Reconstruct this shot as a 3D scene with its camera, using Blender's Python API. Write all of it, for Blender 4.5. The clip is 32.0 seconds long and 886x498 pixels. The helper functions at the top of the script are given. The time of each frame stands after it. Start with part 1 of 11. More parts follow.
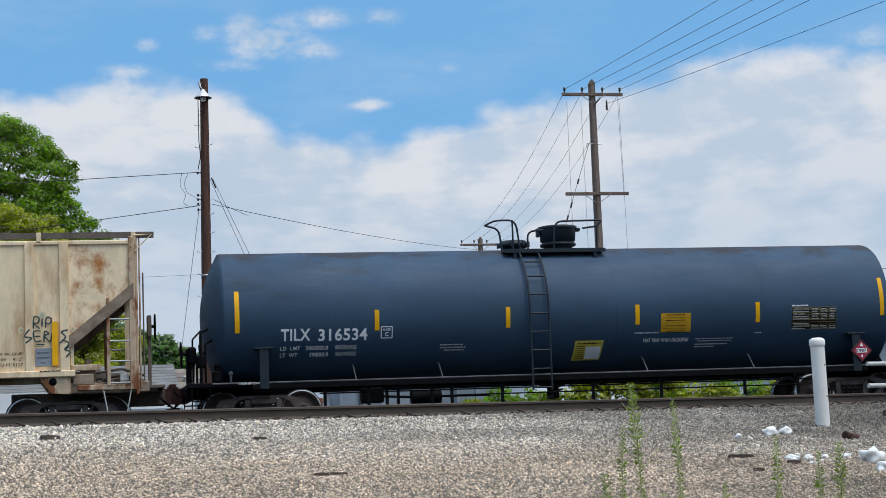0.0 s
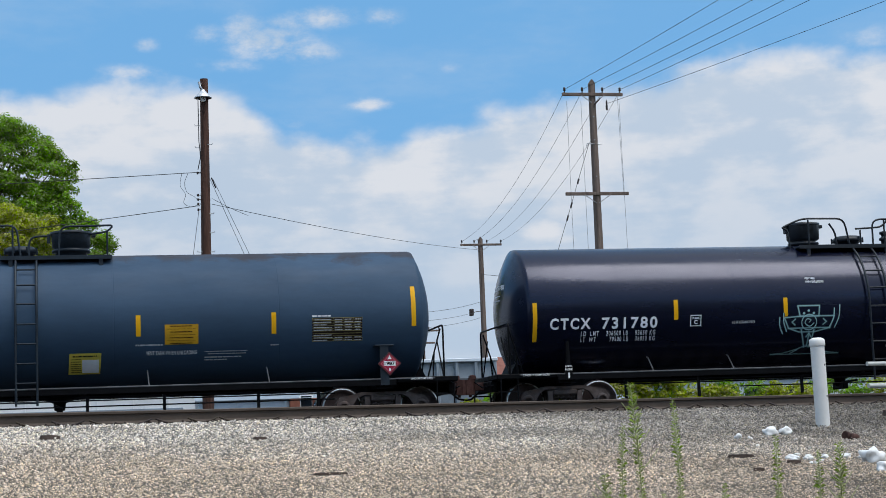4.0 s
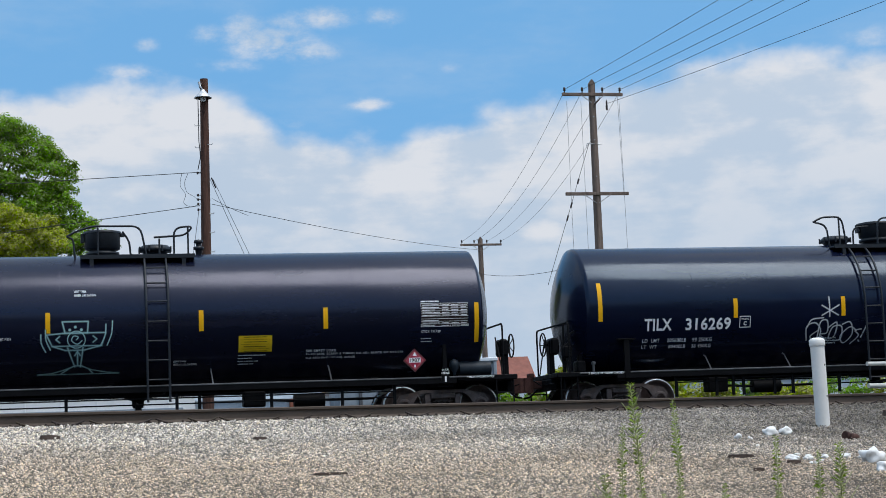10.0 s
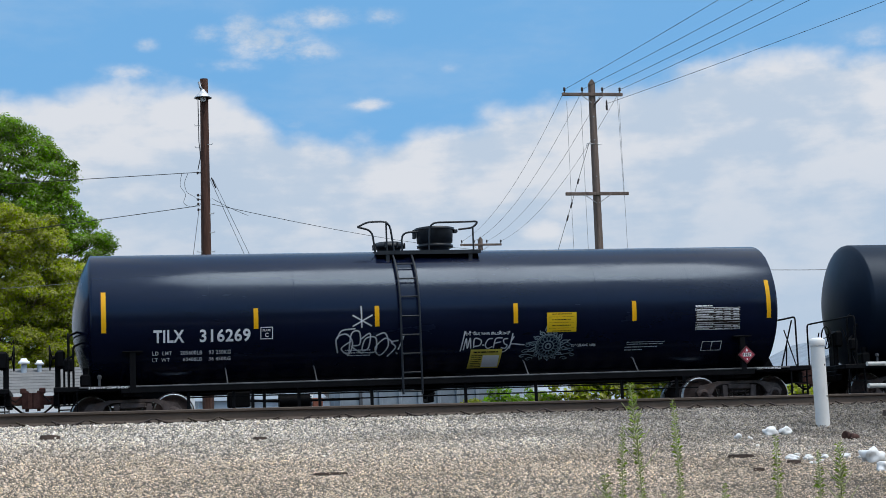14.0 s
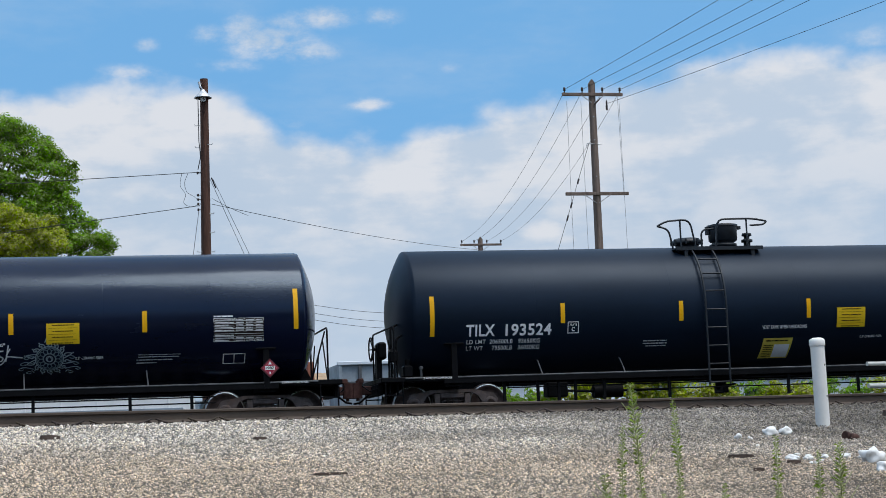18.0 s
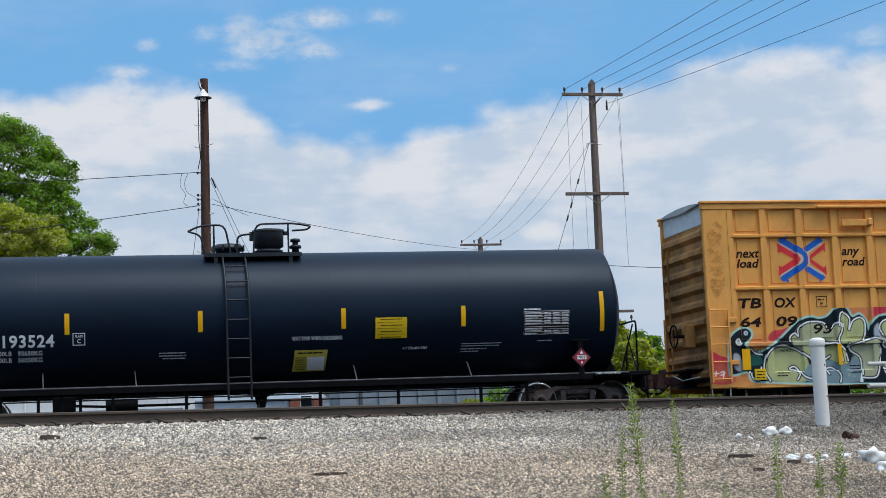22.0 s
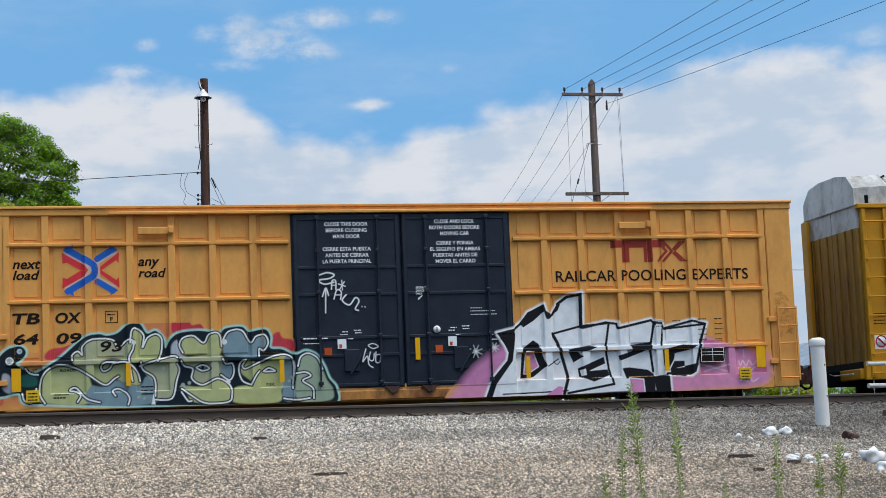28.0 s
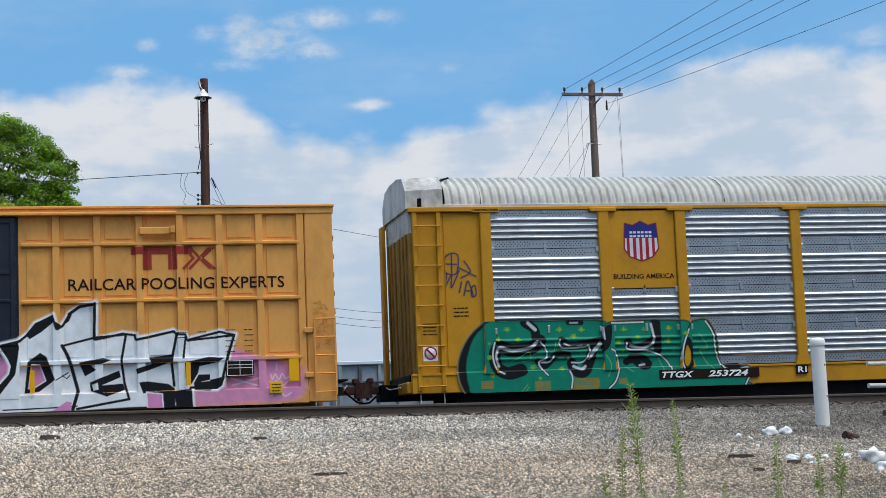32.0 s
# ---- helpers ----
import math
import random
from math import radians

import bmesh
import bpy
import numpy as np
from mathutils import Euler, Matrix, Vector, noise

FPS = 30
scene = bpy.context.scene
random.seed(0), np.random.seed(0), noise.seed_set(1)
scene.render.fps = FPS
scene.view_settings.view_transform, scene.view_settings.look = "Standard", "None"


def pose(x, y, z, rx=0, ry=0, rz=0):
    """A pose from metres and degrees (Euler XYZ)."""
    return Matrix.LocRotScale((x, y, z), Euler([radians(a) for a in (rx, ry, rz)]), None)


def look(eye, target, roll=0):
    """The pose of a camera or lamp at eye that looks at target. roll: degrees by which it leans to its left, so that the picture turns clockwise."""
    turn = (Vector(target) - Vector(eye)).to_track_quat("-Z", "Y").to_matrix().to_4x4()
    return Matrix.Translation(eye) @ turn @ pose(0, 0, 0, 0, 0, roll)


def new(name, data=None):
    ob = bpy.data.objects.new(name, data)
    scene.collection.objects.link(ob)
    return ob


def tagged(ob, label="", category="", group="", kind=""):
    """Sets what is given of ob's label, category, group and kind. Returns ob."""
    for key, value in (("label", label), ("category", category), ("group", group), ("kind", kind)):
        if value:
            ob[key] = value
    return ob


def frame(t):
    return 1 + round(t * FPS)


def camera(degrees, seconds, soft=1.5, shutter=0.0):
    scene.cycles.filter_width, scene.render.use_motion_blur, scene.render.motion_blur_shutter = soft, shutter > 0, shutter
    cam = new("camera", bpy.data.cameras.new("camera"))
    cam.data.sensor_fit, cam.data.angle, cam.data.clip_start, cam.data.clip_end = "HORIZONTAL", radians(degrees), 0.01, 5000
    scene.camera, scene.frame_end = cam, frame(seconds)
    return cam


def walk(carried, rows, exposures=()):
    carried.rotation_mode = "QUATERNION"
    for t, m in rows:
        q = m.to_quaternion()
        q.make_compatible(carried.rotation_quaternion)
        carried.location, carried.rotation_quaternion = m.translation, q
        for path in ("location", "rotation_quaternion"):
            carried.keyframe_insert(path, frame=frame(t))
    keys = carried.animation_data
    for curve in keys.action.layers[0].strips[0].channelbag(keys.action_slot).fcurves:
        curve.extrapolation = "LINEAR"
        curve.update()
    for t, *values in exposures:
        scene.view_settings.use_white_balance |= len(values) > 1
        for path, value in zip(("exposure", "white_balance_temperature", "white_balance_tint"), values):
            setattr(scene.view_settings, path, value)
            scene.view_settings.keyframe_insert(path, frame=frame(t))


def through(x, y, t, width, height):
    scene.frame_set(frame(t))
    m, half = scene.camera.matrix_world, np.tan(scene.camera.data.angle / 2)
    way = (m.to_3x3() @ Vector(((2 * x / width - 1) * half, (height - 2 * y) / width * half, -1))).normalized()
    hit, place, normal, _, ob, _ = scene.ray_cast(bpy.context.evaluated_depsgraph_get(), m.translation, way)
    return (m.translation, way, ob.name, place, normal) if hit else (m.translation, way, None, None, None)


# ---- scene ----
# Camera: it stands still on the slope below the empty spur, looking a little up and to the right.
YAW, PITCH = 12.204, 6.782
EYE = Vector((0.0, -40.544, -0.737))
AIM = EYE + 50 * Vector((math.sin(radians(YAW)) * math.cos(radians(PITCH)),
                         math.cos(radians(YAW)) * math.cos(radians(PITCH)), math.sin(radians(PITCH))))
cam = camera(28.456, 32.0, soft=0.75)
walk(cam, [(0, look(EYE, AIM, -2.264)), (32, look(EYE, AIM, -2.264))], exposures=[(0, 0.0), (32, 0.0)])

# ---- light ----
SUN_EL, SUN_AZ = 66.0, 138.0   # azimuth clockwise from +Y


def sky():
    world = bpy.data.worlds.new("sky")
    scene.world = world
    world.use_nodes = True
    nt = world.node_tree
    nt.nodes.clear()
    out, bg = nt.nodes.new("ShaderNodeOutputWorld"), nt.nodes.new("ShaderNodeBackground")
    nt.links.new(bg.outputs[0], out.inputs[0])
    bg.inputs[1].default_value = 0.106
    nish = nt.nodes.new("ShaderNodeTexSky")
    nish.sky_type, nish.sun_disc = "NISHITA", False
    nish.sun_elevation, nish.sun_rotation = radians(SUN_EL), radians(SUN_AZ)
    nish.air_density, nish.dust_density, nish.ozone_density = 1.0, 0.2, 3.0
    tc, sep = nt.nodes.new("ShaderNodeTexCoord"), nt.nodes.new("ShaderNodeSeparateXYZ")
    nt.links.new(tc.outputs["Generated"], sep.inputs[0])

    def put(socket, value):
        if isinstance(value, (int, float)):
            socket.default_value = value
        else:
            nt.links.new(value, socket)

    def m(op, a, b=0.0, c=0.0, clamp=False):
        n = nt.nodes.new("ShaderNodeMath")
        n.operation, n.use_clamp = op, clamp
        for s, value in zip(n.inputs, (a, b, c)):
            put(s, value)
        return n.outputs[0]

    def ramp(x, lo, hi):
        n = nt.nodes.new("ShaderNodeMapRange")
        n.interpolation_type = "SMOOTHSTEP"
        put(n.inputs[0], x), put(n.inputs[1], lo), put(n.inputs[2], hi)
        return n.outputs[0]

    def fbm(scale, detail, rough, sx=1.0, sy=1.0, off=0.0):
        c = nt.nodes.new("ShaderNodeCombineXYZ")
        put(c.inputs[0], m("MULTIPLY", az, sx)), put(c.inputs[1], m("MULTIPLY", el, sy)), put(c.inputs[2], off)
        n = nt.nodes.new("ShaderNodeTexNoise")
        nt.links.new(c.outputs[0], n.inputs["Vector"])
        n.inputs["Scale"].default_value, n.inputs["Detail"].default_value, n.inputs["Roughness"].default_value = scale, detail, rough
        return n.outputs[0]

    def mix(f, a, b):
        n = nt.nodes.new("ShaderNodeMix")
        n.data_type = "RGBA"
        put(n.inputs[0], f)
        for s, value in ((n.inputs[6], a), (n.inputs[7], b)):
            if isinstance(value, tuple):
                s.default_value = (*value, 1)
            else:
                nt.links.new(value, s)
        return n.outputs[2]

    # azimuth from the line of sight, and elevation, in degrees
    az = m("SUBTRACT", m("MULTIPLY", m("ARCTAN2", sep.outputs[0], sep.outputs[1]), 57.2958), YAW)
    el = m("MULTIPLY", m("ARCSINE", sep.outputs[2]), 57.2958)
    warp = m("SUBTRACT", fbm(0.16, 5, 0.5, 1.0, 1.5), 0.5)
    fine = m("SUBTRACT", fbm(0.50, 6, 0.52, 1.0, 1.5, 4.0), 0.5)
    # the upper edge of the cloud bank over the azimuth
    edge = nt.nodes.new("ShaderNodeValToRGB")
    edge.color_ramp.interpolation = "B_SPLINE"
    marks = [(-40, 12.0), (-14.3, 12.1), (-9.7, 12.55), (-7.4, 12.35), (-6.4, 11.8), (-5.7, 11.2), (-5.0, 10.7), (-3.2, 10.4), (-1.9, 10.45), (-0.6, 10.75),
             (2.1, 11.3), (5.5, 11.85), (9.1, 12.4), (11.0, 12.65), (12.8, 12.6), (14.7, 12.3), (40, 12.0)]
    els = edge.color_ramp.elements
    while len(els) < len(marks):
        els.new(0.5)
    for e, (a, v) in zip(els, marks):
        e.position, e.color = (a + 40) / 80, (v / 20, v / 20, v / 20, 1)
    put(edge.inputs[0], m("DIVIDE", m("ADD", az, 40), 80))
    top = m("MULTIPLY", edge.outputs[0], 20)
    depth = m("ADD", m("SUBTRACT", top, el), m("ADD", m("MULTIPLY", warp, 1.2), m("MULTIPLY", fine, 1.7)))
    bank = ramp(depth, -0.25, 0.75)
    # loose clouds above the bank: azimuth, elevation, half width, half height, density
    loose = 0.0
    for a, e, ra, re, d in ((-5.6, 13.70, 1.3, 0.50, 1.0), (-6.2, 14.10, 0.7, 0.45, 0.8), (-3.7, 14.45, 1.1, 0.34, 0.8), (-4.9, 14.25, 1.0, 0.35, 0.6), (-1.7, 14.40, 0.7, 0.32, 0.6), (-7.5, 13.95, 0.7, 0.30, 0.55),
                            (-4.3, 13.30, 1.0, 0.32, 0.8), (-6.9, 12.98, 1.4, 0.28, 0.4), (-9.6, 13.63, 0.40, 0.20, 0.6), (-2.35, 11.60, 0.72, 0.19, 0.8), (-10.1, 12.71, 0.9, 0.30, 0.55),
                            (-1.1, 12.48, 0.55, 0.2, 0.3), (-4.8, 11.02, 0.7, 0.2, 0.45), (0.4, 12.68, 0.45, 0.2, 0.35), (3.0, 13.11, 0.45, 0.2, 0.25), (14.0, 12.72, 1.1, 0.42, 0.4)):
        qa, qe = m("DIVIDE", m("SUBTRACT", az, a), ra), m("DIVIDE", m("SUBTRACT", el, e), re)
        r2 = m("ADD", m("MULTIPLY", qa, qa), m("MULTIPLY", qe, qe))
        g = m("MULTIPLY", m("EXPONENT", m("MULTIPLY", r2, -0.7)), d)
        loose = m("MAXIMUM", loose, g)
    rag = m("ADD", m("MULTIPLY", fine, 2.2), m("MULTIPLY", m("SUBTRACT", fbm(1.5, 8, 0.65, 1.0, 1.8, 7.0), 0.5), 1.6))
    loose = ramp(m("ADD", loose, m("MULTIPLY", rag, m("ADD", m("MULTIPLY", loose, 0.9), 0.15))), 0.15, 1.15)
    high = m("MULTIPLY", ramp(el, 15.5, 24), ramp(m("ADD", fbm(0.045, 5, 0.6, 1.0, 1.3, 9.0), 0.0), 0.38, 0.64))
    cover = m("MAXIMUM", m("MAXIMUM", bank, m("MULTIPLY", loose, 0.88)), high, clamp=True)
    # thick rims are white, the body of the bank is a pale blue-grey
    puff = ramp(m("ADD", fbm(0.26, 7, 0.56, 0.60, 2.1, 2.0), m("ADD", m("MULTIPLY", fine, 0.5), m("MULTIPLY", rag, 0.05))), 0.38, 0.64)
    rim = m("SUBTRACT", 1.0, ramp(depth, 0.8, 5.5))
    white = m("ADD", m("MULTIPLY", puff, 0.62), m("MULTIPLY", m("MULTIPLY", rim, m("ADD", m("MULTIPLY", puff, 0.7), 0.3)), 0.45), clamp=True)
    white = m("MULTIPLY", white, m("ADD", m("MULTIPLY", ramp(el, 2.0, 9.0), 0.75), 0.25))
    # small bright heads of cumulus low in the bank
    for a, e, ra, re, d in ((3.3, 7.25, 0.85, 0.42, 0.9), (4.1, 6.9, 0.6, 0.3, 0.6), (-6.2, 6.0, 0.5, 0.35, 0.6), (-1.9, 8.0, 0.7, 0.35, 0.45)):
        qa, qe = m("DIVIDE", m("SUBTRACT", az, a), ra), m("DIVIDE", m("SUBTRACT", el, e), re)
        g = m("MULTIPLY", m("EXPONENT", m("MULTIPLY", m("ADD", m("MULTIPLY", qa, qa), m("MULTIPLY", qe, qe)), -0.8)), d)
        white = m("MAXIMUM", white, ramp(m("ADD", g, m("MULTIPLY", rag, 0.35)), 0.25, 0.9), clamp=True)
    cloud = mix(white, (4.45, 5.50, 6.85), (6.65, 6.95, 7.50))
    blue = mix(0.78, nish.outputs[0], (1.50, 4.20, 7.75))
    # thin high veils streak the blue
    blue = mix(m("MULTIPLY", ramp(fbm(0.22, 7, 0.6, 0.55, 1.6, 13.0), 0.48, 0.75), 0.16), blue, (6.0, 6.6, 7.2))
    # thin cloud glows round the hidden sun
    a, e = radians(SUN_AZ), radians(SUN_EL)
    way = Vector((math.sin(a) * math.cos(e), math.cos(a) * math.cos(e), math.sin(e)))
    dot = nt.nodes.new("ShaderNodeVectorMath")
    dot.operation = "DOT_PRODUCT"
    nt.links.new(tc.outputs["Generated"], dot.inputs[0])
    dot.inputs[1].default_value = way
    glow = m("EXPONENT", m("MULTIPLY", m("SUBTRACT", 1.0, dot.outputs["Value"]), -5.0))
    nt.links.new(mix(glow, mix(cover, blue, cloud), (12.2, 13.8, 16.0)), bg.inputs[0])
    sun = new("sun", bpy.data.lights.new("sun", "SUN"))
    sun.data.energy, sun.data.angle, sun.data.color = 2.0, radians(34), (1.0, 0.96, 0.90)
    sun.matrix_world = look(way * 100, (0, 0, 0))


sky()
# ---- tools ----


class Shell:
    """Points and faces of one mesh."""

    def __init__(self):
        self.v, self.f, self.smooth = [], [], []

    def add(self, verts, faces, smooth=False):
        k = len(self.v)
        self.v.extend(tuple(p) for p in verts)
        self.f.extend(tuple(k + i for i in f) for f in faces)
        self.smooth.extend([smooth] * len(faces))
        return self

    def box(self, x0, x1, y0, y1, z0, z1, b=0.0, turn=None):
        c, h = Vector(((x0 + x1) / 2, (y0 + y1) / 2, (z0 + z1) / 2)), Vector((abs(x1 - x0) / 2, abs(y1 - y0) / 2, abs(z1 - z0) / 2))
        b = min(b, 0.45 * min(h))
        if b <= 0:
            v = [Vector((sx * h.x, sy * h.y, sz * h.z)) for sx in (-1, 1) for sy in (-1, 1) for sz in (-1, 1)]
            f = [(0, 1, 3, 2), (4, 6, 7, 5), (0, 4, 5, 1), (2, 3, 7, 6), (0, 2, 6, 4), (1, 5, 7, 3)]
        else:
            v, key = [], {}
            for sx in (-1, 1):
                for sy in (-1, 1):
                    for sz in (-1, 1):
                        for ax in range(3):
                            p = Vector((sx * h.x, sy * h.y, sz * h.z))
                            for o in range(3):
                                if o != ax:
                                    p[o] -= b * (sx, sy, sz)[o]
                            key[sx, sy, sz, ax] = len(v)
                            v.append(p)
            f = []
            for ax in range(3):
                u, w = (ax + 1) % 3, (ax + 2) % 3
                for s in (-1, 1):
                    loop = []
                    for a, c2 in ((-1, -1), (1, -1), (1, 1), (-1, 1)):
                        g = [0, 0, 0]
                        g[ax], g[u], g[w] = s, a, c2
                        loop.append(key[(*g, ax)])
                    f.append(tuple(loop if s > 0 else loop[::-1]))
                for a in (-1, 1):
                    for c2 in (-1, 1):
                        g0, g1 = [0, 0, 0], [0, 0, 0]
                        g0[ax], g0[u], g0[w] = -1, a, c2
                        g1[ax], g1[u], g1[w] = 1, a, c2
                        q = (key[(*g0, u)], key[(*g1, u)], key[(*g1, w)], key[(*g0, w)])
                        f.append(q if a * c2 > 0 else q[::-1])
            for sx in (-1, 1):
                for sy in (-1, 1):
                    for sz in (-1, 1):
                        q = tuple(key[sx, sy, sz, ax] for ax in range(3))
                        f.append(q if sx * sy * sz > 0 else q[::-1])
        if turn is not None:
            v = [turn @ p for p in v]
        return self.add([p + c for p in v], f)

    def ring(self, c, u, w, r, n):
        return [c + r * (math.cos(2 * math.pi * i / n) * u + math.sin(2 * math.pi * i / n) * w) for i in range(n)]

    def rod(self, a, b, r, n=8, r2=None, caps=True):
        return self.tube([a, b], r, n, r2, caps)

    def tube(self, pts, r, n=8, r2=None, caps=True):
        pts = [Vector(p) for p in pts]
        k, count, verts, faces = 0, len(pts), [], []
        side = None
        for i, p in enumerate(pts):
            d = (pts[min(i + 1, count - 1)] - pts[max(i - 1, 0)]).normalized()
            if side is None:
                side = d.orthogonal().normalized()
            else:
                side = (side - d * side.dot(d)).normalized()
            up = d.cross(side)
            rad = r if r2 is None else r + (r2 - r) * i / (count - 1)
            verts += self.ring(p, side, up, rad, n)
        for i in range(count - 1):
            for j in range(n):
                a, b = i * n + j, i * n + (j + 1) % n
                faces.append((a, b, b + n, a + n))
        self.add(verts, faces, True)
        if caps:
            self.add(verts[:n], [tuple(range(n))[::-1]])
            self.add(verts[-n:], [tuple(range(n))])
        return self

    def lathe(self, profile, origin=(0, 0, 0), axis="Z", n=24, smooth=True):
        """profile: (radius, height) pairs along the axis."""
        o, verts, faces = Vector(origin), [], []
        for r, h in profile:
            for j in range(n):
                a = 2 * math.pi * j / n
                c, s = r * math.cos(a), r * math.sin(a)
                verts.append(o + Vector({"Z": (c, s, h), "X": (h, c, s), "Y": (s, h, c)}[axis]))
        for i in range(len(profile) - 1):
            for j in range(n):
                a, b = i * n + j, i * n + (j + 1) % n
                faces.append((a, b, b + n, a + n))
        self.add(verts, faces, smooth)
        for i, flip in ((0, True), (len(profile) - 1, False)):
            if profile[i][0] > 1e-6:
                loop = tuple(range(n))
                self.add(verts[i * n:(i + 1) * n], [loop[::-1] if flip else loop])
        return self

    def prism(self, poly, a, b, axis="Y"):
        """poly in the plane across the axis, from a to b along it. axis Y: (x, z); X: (y, z); Z: (x, y)."""
        place = {"Y": lambda p, h: (p[0], h, p[1]), "X": lambda p, h: (h, p[0], p[1]), "Z": lambda p, h: (p[0], p[1], h)}[axis]
        n = len(poly)
        v = [place(p, a) for p in poly] + [place(p, b) for p in poly]
        f = [tuple(range(n)), tuple(range(2 * n - 1, n - 1, -1))] + [(i, i + n, (i + 1) % n + n, (i + 1) % n) for i in range(n)]
        return self.add(v, f)

    def mesh(self, name, material=None):
        me = bpy.data.meshes.new(name)
        me.from_pydata(self.v, [], self.f)
        me.polygons.foreach_set("use_smooth", self.smooth)
        if material:
            me.materials.append(material)
        me.update()
        return me


def fix(me):
    bm = bmesh.new()
    bm.from_mesh(me)
    bmesh.ops.recalc_face_normals(bm, faces=bm.faces)
    bm.to_mesh(me)
    bm.free()
    return me


def part(name, shell, material, parent=None, label="", kind="", at=None, clean=True):
    me = shell.mesh(name, material)
    if clean and len(me.polygons) < 20000:
        fix(me)
    ob = new(name, me)
    ob.parent = parent
    if at is not None:
        ob.matrix_basis = at
    return tagged(ob, label, "", "", kind)


def thing(name, label, category, m=None, group="", kind=""):
    ob = new(name)
    ob.empty_display_size = 0.3
    if m is not None:
        ob.matrix_basis = m
    return tagged(ob, label, category, group, kind)


GLYPHS = {}


def glyphs(body, bold=0.0, shear=0.0, space=1.0):
    """Flat outlines of a line of lettering, scaled to the unit box."""
    key = (body, bold, shear, space)
    if key not in GLYPHS:
        cu = bpy.data.curves.new("line", "FONT")
        cu.body, cu.offset, cu.shear, cu.resolution_u, cu.space_character = body, bold, shear, 3, space
        ob = new("line", cu)
        bpy.context.view_layer.update()
        me = bpy.data.meshes.new_from_object(ob.evaluated_get(bpy.context.evaluated_depsgraph_get()))
        v = np.array([p.co[:2] for p in me.vertices])
        f = [tuple(p.vertices) for p in me.polygons]
        lo, hi = v.min(0), v.max(0)
        GLYPHS[key] = ((v - lo) / (hi - lo), f)
        bpy.data.objects.remove(ob)
        bpy.data.curves.remove(cu)
        bpy.data.meshes.remove(me)
    return GLYPHS[key]


def letters_of(v, f):
    """The faces of each letter of a line."""
    root = list(range(len(v)))

    def top(i):
        while root[i] != i:
            i = root[i]
        return i
    for q in f:
        for i in q[1:]:
            root[top(i)] = top(q[0])
    groups = {}
    for q in f:
        groups.setdefault(top(q[0]), []).append(q)
    return list(groups.values())


def lettering(body, x0, x1, z0, z1, place, material, parent, bold=0.015, shear=0.0, name="lettering", cuts=(), faces=None, space=1.0):
    """Lettering in the box x0..x1, z0..z1 of a surface; place(x, z) gives the point of it. Large lines are one part a letter."""
    v, f = glyphs(body, bold, shear, space)
    if faces is None and z1 - z0 > 0.14:
        for g in letters_of(v, f):
            lettering(body, x0, x1, z0, z1, place, material, parent, bold, shear, "letter", cuts, g, space)
        return None
    if faces is not None:
        used = sorted({i for q in faces for i in q})
        back = {i: k for k, i in enumerate(used)}
        v, f = [v[i] for i in used], [tuple(back[i] for i in q) for q in faces]
    pts = [(x0 + (x1 - x0) * p[0], z0 + (z1 - z0) * p[1]) for p in v]
    if cuts:
        bm = bmesh.new()
        bv = [bm.verts.new((p[0], 0, p[1])) for p in pts]
        for q in f:
            try:
                bm.faces.new([bv[i] for i in q])
            except ValueError:
                pass
        for axis, c in cuts:
            inside = x0 < c < x1 if axis == 0 else z0 < c < z1
            if inside:
                co, no = [0, 0, 0], [0, 0, 0]
                co[axis * 2], no[axis * 2] = c, 1
                bmesh.ops.bisect_plane(bm, geom=bm.verts[:] + bm.edges[:] + bm.faces[:], plane_co=co, plane_no=no)
        bm.verts.index_update()
        out = Shell()
        verts, faces = [], []
        for q in bm.faces:
            mid = q.calc_center_median()
            k = len(verts)
            for w in q.verts:
                verts.append(place(w.co.x + (mid.x - w.co.x) * 0.002, w.co.z + (mid.z - w.co.z) * 0.002))
            faces.append(tuple(range(k, len(verts))))
        bm.free()
        out.add(verts, faces)
    else:
        out = Shell().add([place(*p) for p in pts], f)
    return part(name, out, material, parent, kind="stuff" if faces is None else "", clean=False)


